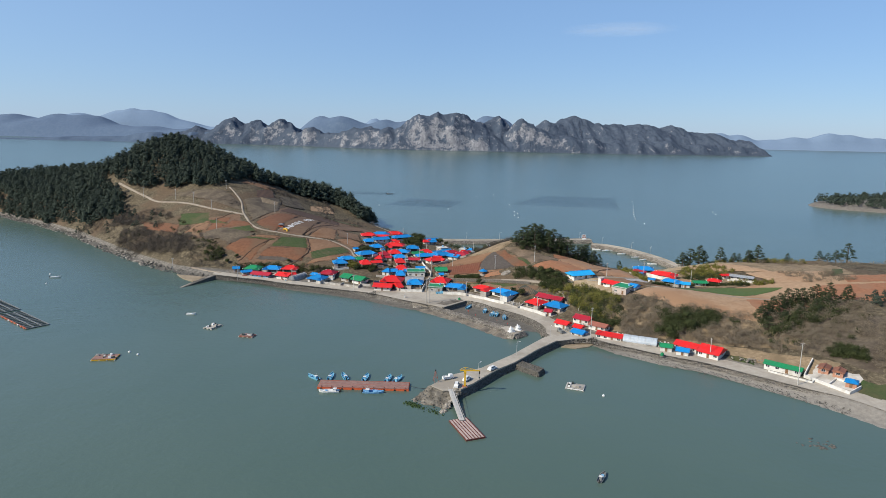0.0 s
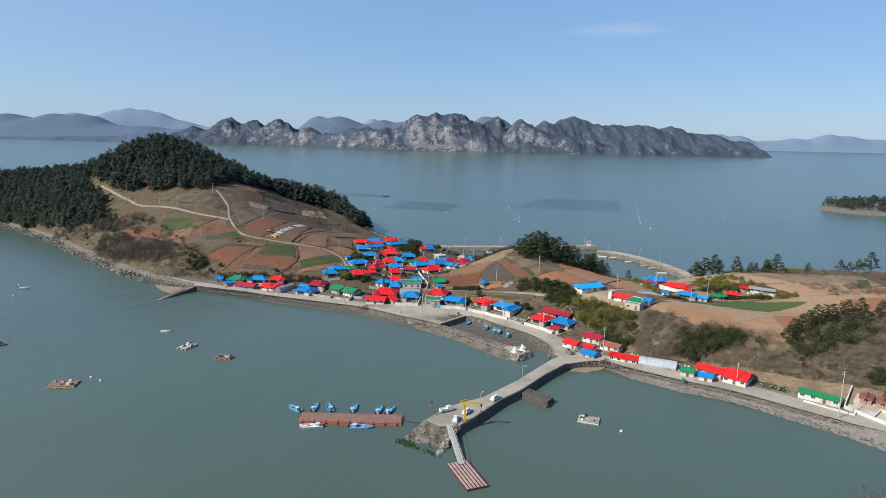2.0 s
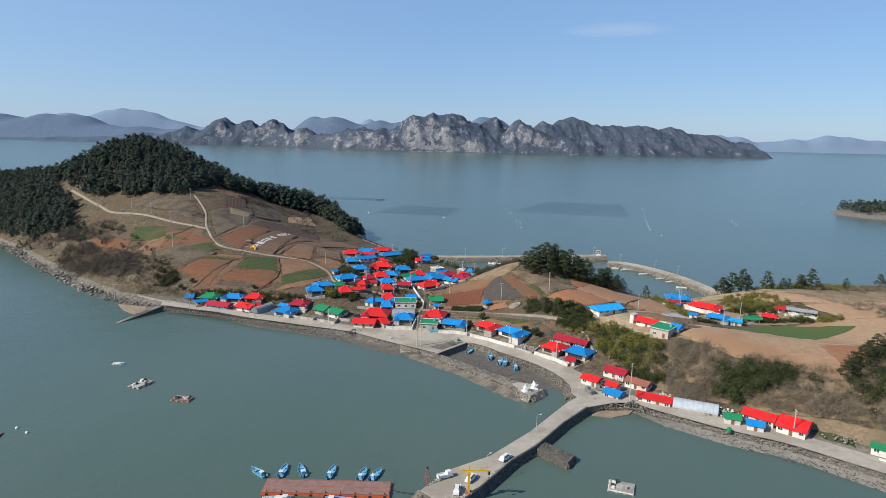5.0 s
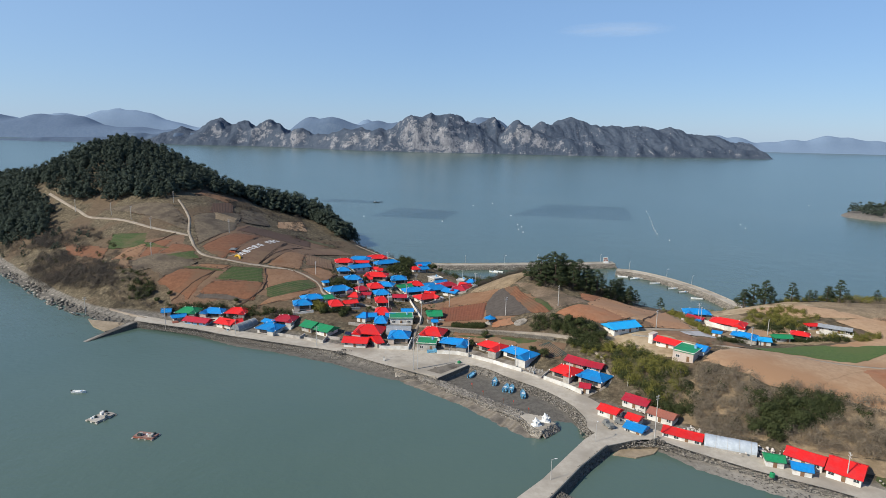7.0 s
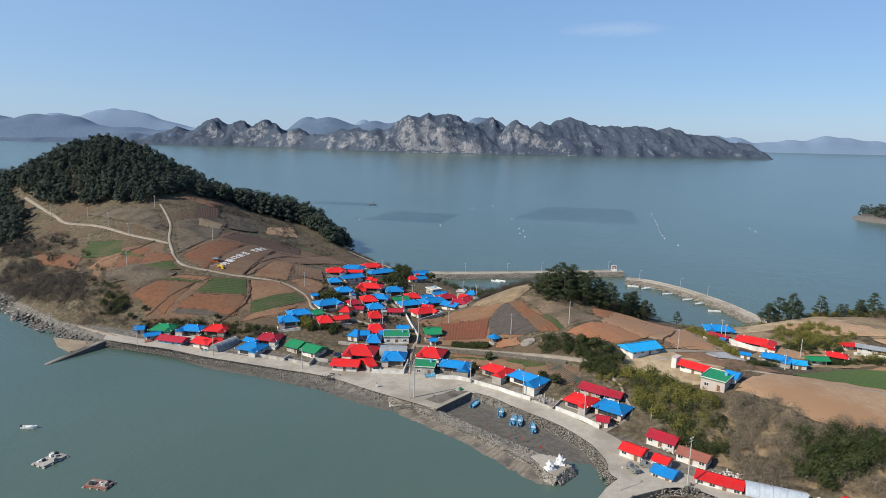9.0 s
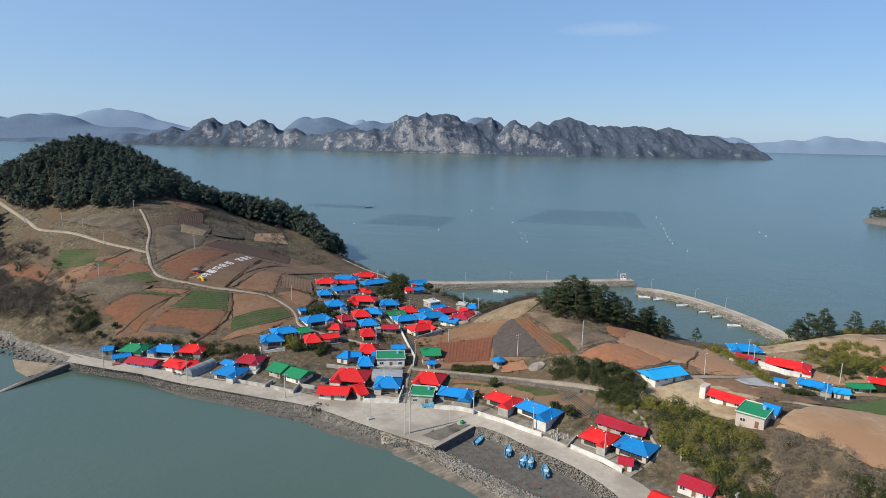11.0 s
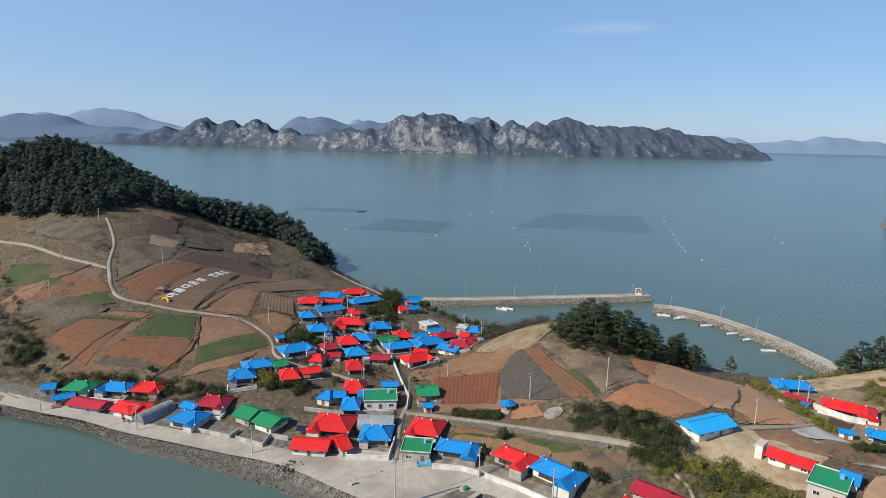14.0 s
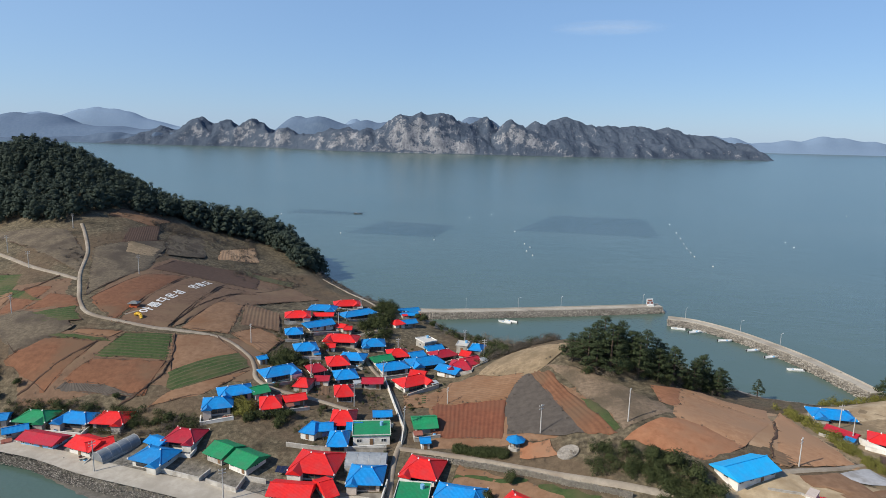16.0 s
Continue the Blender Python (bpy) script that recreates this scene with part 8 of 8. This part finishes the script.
yard_wall([(129.4, 268.6), (131.6, 263.0), (134.6, 258.2), (138.8, 255.6)], 2.0, M_WALL, "white wall before a red-roofed plateau house")
yard_wall([(-19.5, 247.2), (-7, 246)], 1.5, M_WALL, "low white front wall of a sea-front house")
yard_wall([(5.2, 241.5), (13.5, 239.6), (18.6, 236.8)], 1.6, M_WALL, "low white wall along the sea front")
yard_wall([(19.5, 236), (27.8, 229.9), (33, 225.4), (38, 221.5)], 1.5, M_WALL, "long white wall before red and blue roofed houses")
yard_wall([(38.5, 221), (44.6, 215.2), (48.5, 220)], 0.8, M_WALL_GREY, "low grey wall round a stony yard")
yard_wall([(45.5, 214.5), (53.2, 206.8), (57, 201.6)], 1.5, M_WALL, "white wall before a cluster of houses")
yard_wall([(-70.3, 265), (-56, 259.4), (-54.4, 263.6)], 1.2, M_WALL_GREY, "grey block wall of an empty yard")
yard_wall([(-54.0, 258.6), (-44.8, 254), (-44, 259.9), (-38, 258)], 1.3, M_WALL_GREY, "grey block wall beside a green-roofed house")
yard_wall([(-36.2, 275), (-27.7, 273), (-17.8, 272), (-6.8, 271.4)], 1.3, M_WALL_GREY, "grey wall along the village lane")
yard_wall([(-2.6, 275), (-2.2, 284), (-5.8, 302), (-10, 324)], 1.2, M_WALL, "white lane-side wall climbing through the village")
yard_wall([(74, 203), (77.4, 212), (75.6, 224)], 0.8, M_WALL_GREY, "pale curb beside a hillside path")
yard_wall([(86, 238), (93, 236), (96, 231)], 1.0, M_WALL_GREY, "grey wall of a plateau yard")
yard_wall([(154.7, 134.6), (145.4, 124), (149.6, 115.6), (153.4, 108.2), (160, 112)], 1.2, M_WALL, "white terrace wall above the shore road")
yard_wall([(149.6, 115.6), (155.4, 119.8), (160, 114)], 0.8, M_WALL, "low white wall dividing the cottage terrace")
yard_wall([(134.4, 129.8), (139.6, 124.2), (145.6, 118.6), (147.5, 120.5)], 0.7, M_WALL, "low white terrace wall before a green-roofed house")
yard_wall([(62, 183), (66, 178.5)], 1.3, M_WALL, "white painted wall beside a shed")
M_STONE_MID = surface("grey_wall_stone", (0.17, 0.155, 0.13), (0.31, 0.285, 0.24), 1.5, 0.9, 0.5)
yard_wall([(1, 266.7), (10, 264.2), (20, 259.7), (32, 252.7), (40, 247), (54, 239.7)], 1.35, M_STONE_MID, "grey stone wall holding the upper lane")
boulders("retaining_wall", "grey dry-stone retaining wall below the upper lane", stones_along([(1, 266.5), (10, 264), (20, 259.5), (32, 252.5), (40, 246.8), (54, 239.5)], 0.16, 44, 0.10, 0.2, 0, 0), M_STONE_MID)
rw = bpy.data.objects["retaining_wall"].data
rc = np.empty(len(rw.vertices) * 3)
rw.vertices.foreach_get("co", rc)
rc = rc.reshape(-1, 12, 3)
rmid = rc.mean(1)
rc[:, :, 2] += (ground(rmid[:, 0], rmid[:, 1]) + rng.uniform(-0.1, 1.7, len(rmid)))[:, None]
rw.vertices.foreach_set("co", rc.ravel())

hut = thing("pavilion", "small open hut with a bright blue roof", "hut", pose(29.6, 266.2, gz(29.6, 266.2)), "")
for k in range(8):
    a = k * math.pi / 4 + 0.39
    part("post", Shape().tube((1.7 * math.cos(a), 1.7 * math.sin(a), -0.8), (1.7 * math.cos(a), 1.7 * math.sin(a), 2.3), 0.09), M_WOOD, hut)
part("roof", Shape().tube((0, 0, 2.15), (0, 0, 2.3), 2.75, 2.8, 8).tube((0, 0, 2.3), (0, 0, 3.5), 2.8, 0.25, 8).tube((0, 0, 3.5), (0, 0, 3.8), 0.2, 0.1, 8), ROOF["blue"], hut)
part("floor", Shape().tube((0, 0, -0.6), (0, 0, 0.35), 2.0, n=8), M_WALL_GREY, hut)

chapel = thing("tower", "white square stair tower beside a red roof", "tower", pose(92.4, 231.2, gz(92.4, 231.2), 0, 0, -46), "")
part("wall", Shape().box(-0.9, -2.0, -1.5, 0.9, 2.0, 4.2), M_WALL, chapel)
part("parapet", Shape().box(-1.05, -2.15, 4.2, 1.05, 2.15, 4.45), M_WALL_PINK, chapel)
for i, (x, y, sz, mt, lb) in enumerate([(76, 187.5, 1.0, M_SHELL, "heap of pale sacks and buoys"), (102, 160.5, 1.0, M_SHELL, "heap of white and red buoys behind a greenhouse"), (86, 173.5, 0.7, M_SHELL, "row of pale sacks along a shed"), (132, 141, 0.6, M_STONE, "stack of weathered stone and planks")]):
    boulders("gear_heap", lb, [(x + rng.normal() * 3.0, y + rng.normal() * 1.4, gz(x, y) + rng.uniform(0.1, 1.2) * sz, rng.uniform(0.25, 0.5)) for _ in range(60)], mt, 0.8)
boulders("stones", "dark loose boulders on the sea-front road edge", [(-35 + rng.normal() * 2.0, 243.5 + rng.normal() * 1.2, 2.4 + rng.uniform(0, 0.4), rng.uniform(0.25, 0.6)) for _ in range(40)] + [(72.5 + rng.normal(), 168 + rng.normal(), 2.8, rng.uniform(0.3, 0.6)) for _ in range(16)], M_STONE_DARK)
for x, y in [(14, 231.2), (97.6, 147)]:
    tk = thing("water_tank", "small green plastic tank on the quay", "tank", pose(x, y, 2.7), "")
    part("shell", Shape().tube((0, 0, 0), (0, 0, 1.1), 0.75, 0.7, 10).tube((0, 0, 1.1), (0, 0, 1.35), 0.7, 0.2, 10), ROOF["green"], tk)
    part("lid", Shape().tube((0, 0, 1.35), (0, 0, 1.45), 0.22, n=8), M_BLACK, tk)
for x, y in [(18.2, 211.7), (21.9, 204.9), (28.5, 198.9), (31.8, 197.1), (36.1, 191.1)]:
    fl = thing("marker_flag", "thin red marker flag in harbour mud", "flag", pose(x, y, 0.3, 6, 4, x * 9), "marker flags")
    part("staff", Shape().tube((0, 0, 0), (0, 0, 2.2), 0.05, n=5), M_WOOD, fl)
    part("flag", Shape().box(0.03, -0.03, 1.5, 0.3, 0.03, 2.2), ROOF["red"], fl)
ribbon("road", [(-12, 226.5), (-2, 228), (8, 231), (20, 236)], 13, M_CONCRETE, "worn concrete apron behind the dry harbour", "apron", 0.27)
ribbon("pavement", [(-22, 251), (-8, 250), (5, 246), (18, 241), (28, 233), (38, 225), (47, 217), (56, 208), (61, 201)], 8.5, M_YARD, "grey concrete yards of the sea-front houses", "yard", 0.15)


# hillside lettering, with its yellow and orange ornaments
for i, syllable in enumerate("아름다운섬 연홍도"):
    if syllable == " ":
        continue
    u = (i + 0.5) / 9
    x, y = -109.2 + 9.2 * u, 352.5 + 57 * u
    cu = bpy.data.curves.new("letter", "FONT")
    cu.body, cu.size, cu.extrude, cu.offset = syllable, 4.7, 0.08, 0.1
    cu.align_x = cu.align_y = "CENTER"
    tmp = bpy.data.objects.new("letter", cu)
    me = bpy.data.meshes.new_from_object(tmp)
    bpy.data.objects.remove(tmp)
    me.materials.clear()
    me.materials.append(M_FRAME)
    n_ = Vector((gz(x - 4, y) - gz(x + 4, y), gz(x, y - 4) - gz(x, y + 4), 8)).normalized()
    along = Vector((0.16, 0.987, 0))
    along = (along - n_ * along.dot(n_)).normalized()
    turn = Matrix((along, n_.cross(along), n_)).transposed().to_4x4()
    ob = link("letter", me, m=Matrix.Translation((x, y, gz(x, y) + 0.34)) @ turn @ Matrix.Diagonal((1.28, 1, 1, 1)))
    tagged(ob, "large white letter laid out on the hillside field", "letter", "hillside lettering")
ornament = thing("sculpture", "yellow arched sculpture beside hillside lettering", "sculpture", pose(-109.4, 348.4, gz(-109.4, 348.4)), "")
arch = Shape()
for k in range(8):
    a, b = math.pi * k / 8, math.pi * (k + 1) / 8
    arch.tube((1.7 * math.cos(a), 0.3 * k, 1.7 * math.sin(a)), (1.7 * math.cos(b), 0.3 * (k + 1), 1.7 * math.sin(b)), 0.7, 0.6, 7)
part("arch", arch, M_YELLOW, ornament)
kiosk = thing("pavilion", "dark-roofed orange pavilion on the hillside", "pavilion", pose(-114.5, 358, gz(-114.5, 358)) @ Matrix.Scale(0.75, 4), "")
part("base", Shape().box(-2, -1.6, -0.6, 2, 1.6, 1.3), M_ORANGE, kiosk)
kr, *_k = hip_roof(4.4, 3.8, 0.5, 2.3, 0.5)
part("roof", kr, M_CAR_GREY, kiosk)
for e in ((-1.8, -1.4), (1.8, -1.4), (1.8, 1.4), (-1.8, 1.4)):
    part("post", Shape().tube((*e, 1.3), (*e, 2.3), 0.12), M_WOOD, kiosk)



def solar_panel(x, y, turn, w):
    ob = thing("solar_panel", "dark blue tilted solar panels on a steel stand", "solar panel", pose(x, y, gz(x, y), 0, 0, turn), "solar panels")
    for i in range(3):
        x0 = -w / 2 + i * w / 3
        part("panel", Shape().add([(x0 + 0.03, -1.0, 1.3), (x0 + w / 3 - 0.03, -1.0, 1.3), (x0 + w / 3 - 0.03, 1.0, 2.1), (x0 + 0.03, 1.0, 2.1), (x0 + 0.03, -1.0, 1.24), (x0 + w / 3 - 0.03, -1.0, 1.24), (x0 + w / 3 - 0.03, 1.0, 2.04), (x0 + 0.03, 1.0, 2.04)], [(0, 1, 2, 3), (7, 6, 5, 4), (0, 4, 5, 1), (1, 5, 6, 2), (2, 6, 7, 3), (3, 7, 4, 0)]), M_SOLAR, ob)
    for ex in (-w / 2 + 0.3, w / 2 - 0.3):
        part("post", Shape().tube((ex, -0.8, -0.4), (ex, -0.8, 1.32), 0.05, n=5), M_POLE, ob)
        part("post", Shape().tube((ex, 0.8, -0.4), (ex, 0.8, 1.96), 0.05, n=5), M_POLE, ob)


M_SOLAR = surface("solar_cells", (0.012, 0.018, 0.045), (0.022, 0.032, 0.075), 3.0, 0.15, 0.0)
solar_panel(-34.5, 262.0, -10, 3.6)
solar_panel(-24.6, 279.2, 8, 3.4)
solar_panel(1.8, 253.4, -10, 3.2)
ring = [(42.3 + 2.9 * math.cos(0.3927 * i), 257.6 + 2.5 * math.sin(0.3927 * i)) for i in range(16)]
patch_v = [(42.3, 257.6, gz(42.3, 257.6) + 0.5)] + [(x, y, gz(x, y) + 0.4) for x, y in ring] + [(x, y, gz(x, y) - 0.3) for x, y in ring]
patch_f = [(0, 1 + i, 1 + (i + 1) % 16) for i in range(16)] + [(17 + i, 17 + (i + 1) % 16, 1 + (i + 1) % 16, 1 + i) for i in range(16)]
tagged(link("pavement", Shape().add(patch_v, patch_f), M_FIELD["white"]), "round pale stone patch by a small hut", "stone patch", kind="structure")
seedbed = thing("seedbed", "dark netted seed rows on a terrace", "seedbed", pose(0, 0, 0))
for i in range(7):
    u = i / 6
    a, b = Vector((47.5, 238.0)).lerp(Vector((51.6, 239.0)), u), Vector((52.4, 228.6)).lerp(Vector((57.6, 229.6)), u)
    n_ = Vector((-(b - a).y, (b - a).x)).normalized() * 0.28
    za, zb = gz(*a) + 0.1, gz(*b) + 0.1
    part("row_cover", Shape().add([(a.x - n_.x, a.y - n_.y, za), (b.x - n_.x, b.y - n_.y, zb), (b.x + n_.x, b.y + n_.y, zb), (a.x + n_.x, a.y + n_.y, za), (a.x, a.y, za + 0.5), (b.x, b.y, zb + 0.5)], [(0, 1, 5, 4), (4, 5, 2, 3), (0, 4, 3), (1, 2, 5)]), M_NET, seedbed)
s_rng = random.Random(4)
for i in range(22):
    x, y = 40.6 + 2.6 * s_rng.uniform(0, 2.2), 222.6 - 2.4 * s_rng.uniform(0, 2.0) + 1.5 * s_rng.random()
    st = thing("stone_figure", "small grey carved stone post in a yard", "stone post", pose(x, y, gz(x, y) + 0.1, 0, 0, s_rng.uniform(0, 90)), "carved stones in the yard")
    part("base", Shape().box(-0.28, -0.28, 0, 0.28, 0.28, 0.2), M_STONE, st)
    part("shaft", Shape().tube((0, 0, 0.2), (0, 0, s_rng.uniform(0.7, 1.5)), 0.2, 0.14, 7), M_POLE, st)
booth = thing("marker_post", "small white concrete marker post by the sea wall", "marker", pose(-16.6, 233.6, 2.75))
part("shaft", Shape().box(-0.35, -0.3, 0, 0.35, 0.3, 1.5, 0.04), M_WALL, booth)
part("cap", Shape().box(-0.42, -0.37, 1.5, 0.42, 0.37, 1.62), M_WALL_GREY, booth)
yard_wall([(-19.5, 247.6), (-18.6, 252.5)], 1.6, M_WALL, "white side wall of a sea-front yard")
yard_wall([(-7.2, 246.4), (-5.8, 256)], 1.6, M_WALL, "white lane-side wall of a sea-front yard")
yard_wall([(-19.6, 271.9), (-12.5, 272.6), (-6.9, 272.9)], 1.5, M_WALL, "white wall before blue and green roofed houses")

# ---- yards among the houses ----
y_rng = random.Random(21)

JAR = Shape().tube((0, 0, 0), (0, 0, 0.35), 0.22, 0.34, 8).tube((0, 0, 0.35), (0, 0, 0.65), 0.34, 0.22, 8).mesh("jar")
JAR.materials.append(M_STEEL_RED)
TANK = Shape().tube((0, 0, 0), (0, 0, 1.0), 0.55, 0.52, 10).tube((0, 0, 1.0), (0, 0, 1.2), 0.52, 0.18, 10).mesh("shell")
TANK.materials.append(M_WALL_BLUE)
TANK_LID = Shape().tube((0, 0, 1.2), (0, 0, 1.28), 0.2, n=8).mesh("lid")
TANK_LID.materials.append(M_BLACK)
for rows, many in ((NORTH_HOUSES, 0.6), (MIDDLE_HOUSES, 0.7), (EAST_HOUSES, 0.5), (STREET_HOUSES, 0.5), (WEST_HOUSES, 0.4), (HILL_HOUSES, 0.3)):
    for hx, hy, hturn, hw, hd, hcol, hform in rows:
        if hw < 5.6 or y_rng.random() > many:
            continue
        m2 = Matrix.Rotation(radians(hturn), 2)
        out = hd / 2 + y_rng.uniform(1.8, 3.0)
        side = y_rng.choice((-1, 1))
        pts = [Vector((hx, hy)) + m2 @ Vector(p) for p in ((-hw / 2 * 1.05, -out), (hw / 2 * 1.05, -out))]
        end = Vector((hx, hy)) + m2 @ Vector((side * hw / 2 * 1.05, -hd / 2 + 1))
        pts = pts + [end] if side > 0 else [end] + pts
        yard_wall([tuple(p) for p in pts], y_rng.uniform(0.8, 1.2), M_WALL_GREY if y_rng.random() < 0.65 else M_WALL, "low garden wall before a village house")
        yard_z = [(q, gz(*q)) for q in [Vector((hx, hy)) + m2 @ Vector(p) for p in ((-hw / 2, -out), (hw / 2, -out), (hw / 2, -hd / 2 + 1.2), (-hw / 2, -hd / 2 + 1.2))]]
        yard_top = Shape().add([(q.x, q.y, h + 0.16) for q, h in yard_z] + [(q.x, q.y, h - 0.5) for q, h in yard_z], [(0, 1, 2, 3), (0, 4, 5, 1), (1, 5, 6, 2), (2, 6, 7, 3), (3, 7, 4, 0)])
        tagged(link("pavement", yard_top, M_YARD), "grey concrete yard before a village house", "yard", kind="structure")
        if y_rng.random() < 0.6:
            sc = Vector((hx, hy)) + m2 @ Vector((side * (hw / 2 - 1.0), -out + 1.2))
            shed = thing("lean_to", "small weathered lean-to shed in a yard", "shed", pose(sc.x, sc.y, gz(sc.x, sc.y), 0, 0, hturn), "lean-to sheds")
            part("wall", Shape().box(-1.1, -0.8, -0.5, 1.1, 0.8, 1.6), M_WALL_GREY, shed)
            part("roof", Shape().add([(-1.4, -1.1, 1.6), (1.4, -1.1, 1.6), (1.4, 1.1, 2.0), (-1.4, 1.1, 2.0), (-1.4, -1.1, 1.68), (1.4, -1.1, 1.68), (1.4, 1.1, 2.08), (-1.4, 1.1, 2.08)], [(3, 2, 1, 0), (4, 5, 6, 7), (0, 1, 5, 4), (1, 2, 6, 5), (2, 3, 7, 6), (3, 0, 4, 7)]), ROOF[y_rng.choice(("grey", "blue", "rust", "grey", "red"))], shed)
            part("door", Shape().box(-0.4, -0.86, 0, 0.4, -0.8, 1.5), M_WOOD, shed)
        for _ in range(y_rng.randrange(2, 6)):
            kc = Vector((hx, hy)) + m2 @ Vector((y_rng.uniform(-hw / 2, hw / 2), y_rng.uniform(-out + 0.4, -hd / 2 + 0.2)))
            ks = y_rng.uniform(0.25, 0.6)
            crate = thing("crate", "small fishing crate or bundle in a house yard", "crate", pose(kc.x, kc.y, gz(kc.x, kc.y) + 0.14, 0, 0, y_rng.uniform(0, 90)), "yard crates")
            part("box", Shape().box(-ks, -ks * 0.7, 0, ks, ks * 0.7, ks, 0.03), y_rng.choice((M_NET, M_WALL_GREY, M_WOOD, M_WALL_BLUE, M_STEEL_RED, M_BOAT_WHITE)), crate)
            part("rim", Shape().box(-ks - 0.04, -ks * 0.7 - 0.04, ks - 0.02, ks + 0.04, ks * 0.7 + 0.04, ks + 0.06), M_NET, crate)
        c = Vector((hx, hy)) + m2 @ Vector((-side * hw * 0.3, -out + 0.9))
        if y_rng.random() < 0.5:
            jars = thing("jar_stand", "row of brown earthenware jars in a yard", "jars", pose(c.x, c.y, gz(c.x, c.y) + 0.05, 0, 0, hturn), "jar stands")
            part("plinth", Shape().box(-1.2, -0.45, -0.4, 1.2, 0.45, 0.12), M_WALL_GREY, jars)
            for i in range(4):
                part("jar", JAR, None, jars, m=pose(-0.9 + 0.6 * i, 0, 0.12))
        else:
            tk = thing("water_tank", "blue plastic water tank in a yard", "tank", pose(c.x, c.y, gz(c.x, c.y)), "water tanks")
            sh = part("shell", TANK, None, tk)
            part("lid", TANK_LID, None, sh)

# ---- shrubs among the houses ----
spots = random_places(VILLAGE, 520, 0.7, 1.7)
sx0, sy0 = np.array([p[0] for p in spots]), np.array([p[1] for p in spots])
clear = np.min([line_distance(l, sx0, sy0) for _n, l, _w in LANES], axis=0) > 2.4
for hx, hy, _t, hw, hd, *_ in NORTH_HOUSES + MIDDLE_HOUSES + STREET_HOUSES:
    clear &= np.hypot(sx0 - hx, sy0 - hy) > 0.5 * max(hw, hd) + 0.4
scatter_stuff("shrubs", "dark garden shrubs and bushes between the houses", "shrubs", [p for p, c in zip(spots, clear) if c], bushes, M_EVERGREEN)

# ---- a wisp of high cloud ----
M_CLOUD = bpy.data.materials.new("thin_cloud")
M_CLOUD.use_nodes = True
cn, cl = M_CLOUD.node_tree.nodes, M_CLOUD.node_tree.links
c_tc, c_map, c_noise, c_grad, c_rng, c_mul = cn.new("ShaderNodeTexCoord"), cn.new("ShaderNodeMapping"), cn.new("ShaderNodeTexNoise"), cn.new("ShaderNodeTexGradient"), cn.new("ShaderNodeMapRange"), cn.new("ShaderNodeMath")
c_map.inputs["Location"].default_value, c_map.inputs["Scale"].default_value = (-1, -1, 0), (2, 2, 1)
cl.new(c_tc.outputs["Generated"], c_map.inputs["Vector"])
c_grad.gradient_type = "SPHERICAL"
cl.new(c_map.outputs["Vector"], c_grad.inputs["Vector"])
c_noise.inputs["Scale"].default_value, c_noise.inputs["Detail"].default_value = 2.2, 6
cl.new(c_map.outputs["Vector"], c_noise.inputs["Vector"])
c_mul.operation = "MULTIPLY"
cl.new(c_grad.outputs["Fac"], c_mul.inputs[0])
cl.new(c_noise.outputs["Fac"], c_mul.inputs[1])
c_rng.inputs["From Min"].default_value, c_rng.inputs["From Max"].default_value, c_rng.inputs["To Max"].default_value = 0.03, 0.5, 0.42
cl.new(c_mul.outputs[0], c_rng.inputs["Value"])
cl.new(c_rng.outputs["Result"], cn["Principled BSDF"].inputs["Alpha"])
cn["Principled BSDF"].inputs["Base Color"].default_value, cn["Principled BSDF"].inputs["Roughness"].default_value = (0.85, 0.87, 0.9, 1), 1.0
cloud = tagged(link("backdrop", Shape().add([(-560, -70, 0), (560, -70, 0), (560, 70, 0), (-560, 70, 0)], [(0, 1, 2, 3)]), M_CLOUD, m=pose(1330, 4700, 840, 90, -3, 0)), "thin white wisp of high cloud", "cloud", kind="structure")
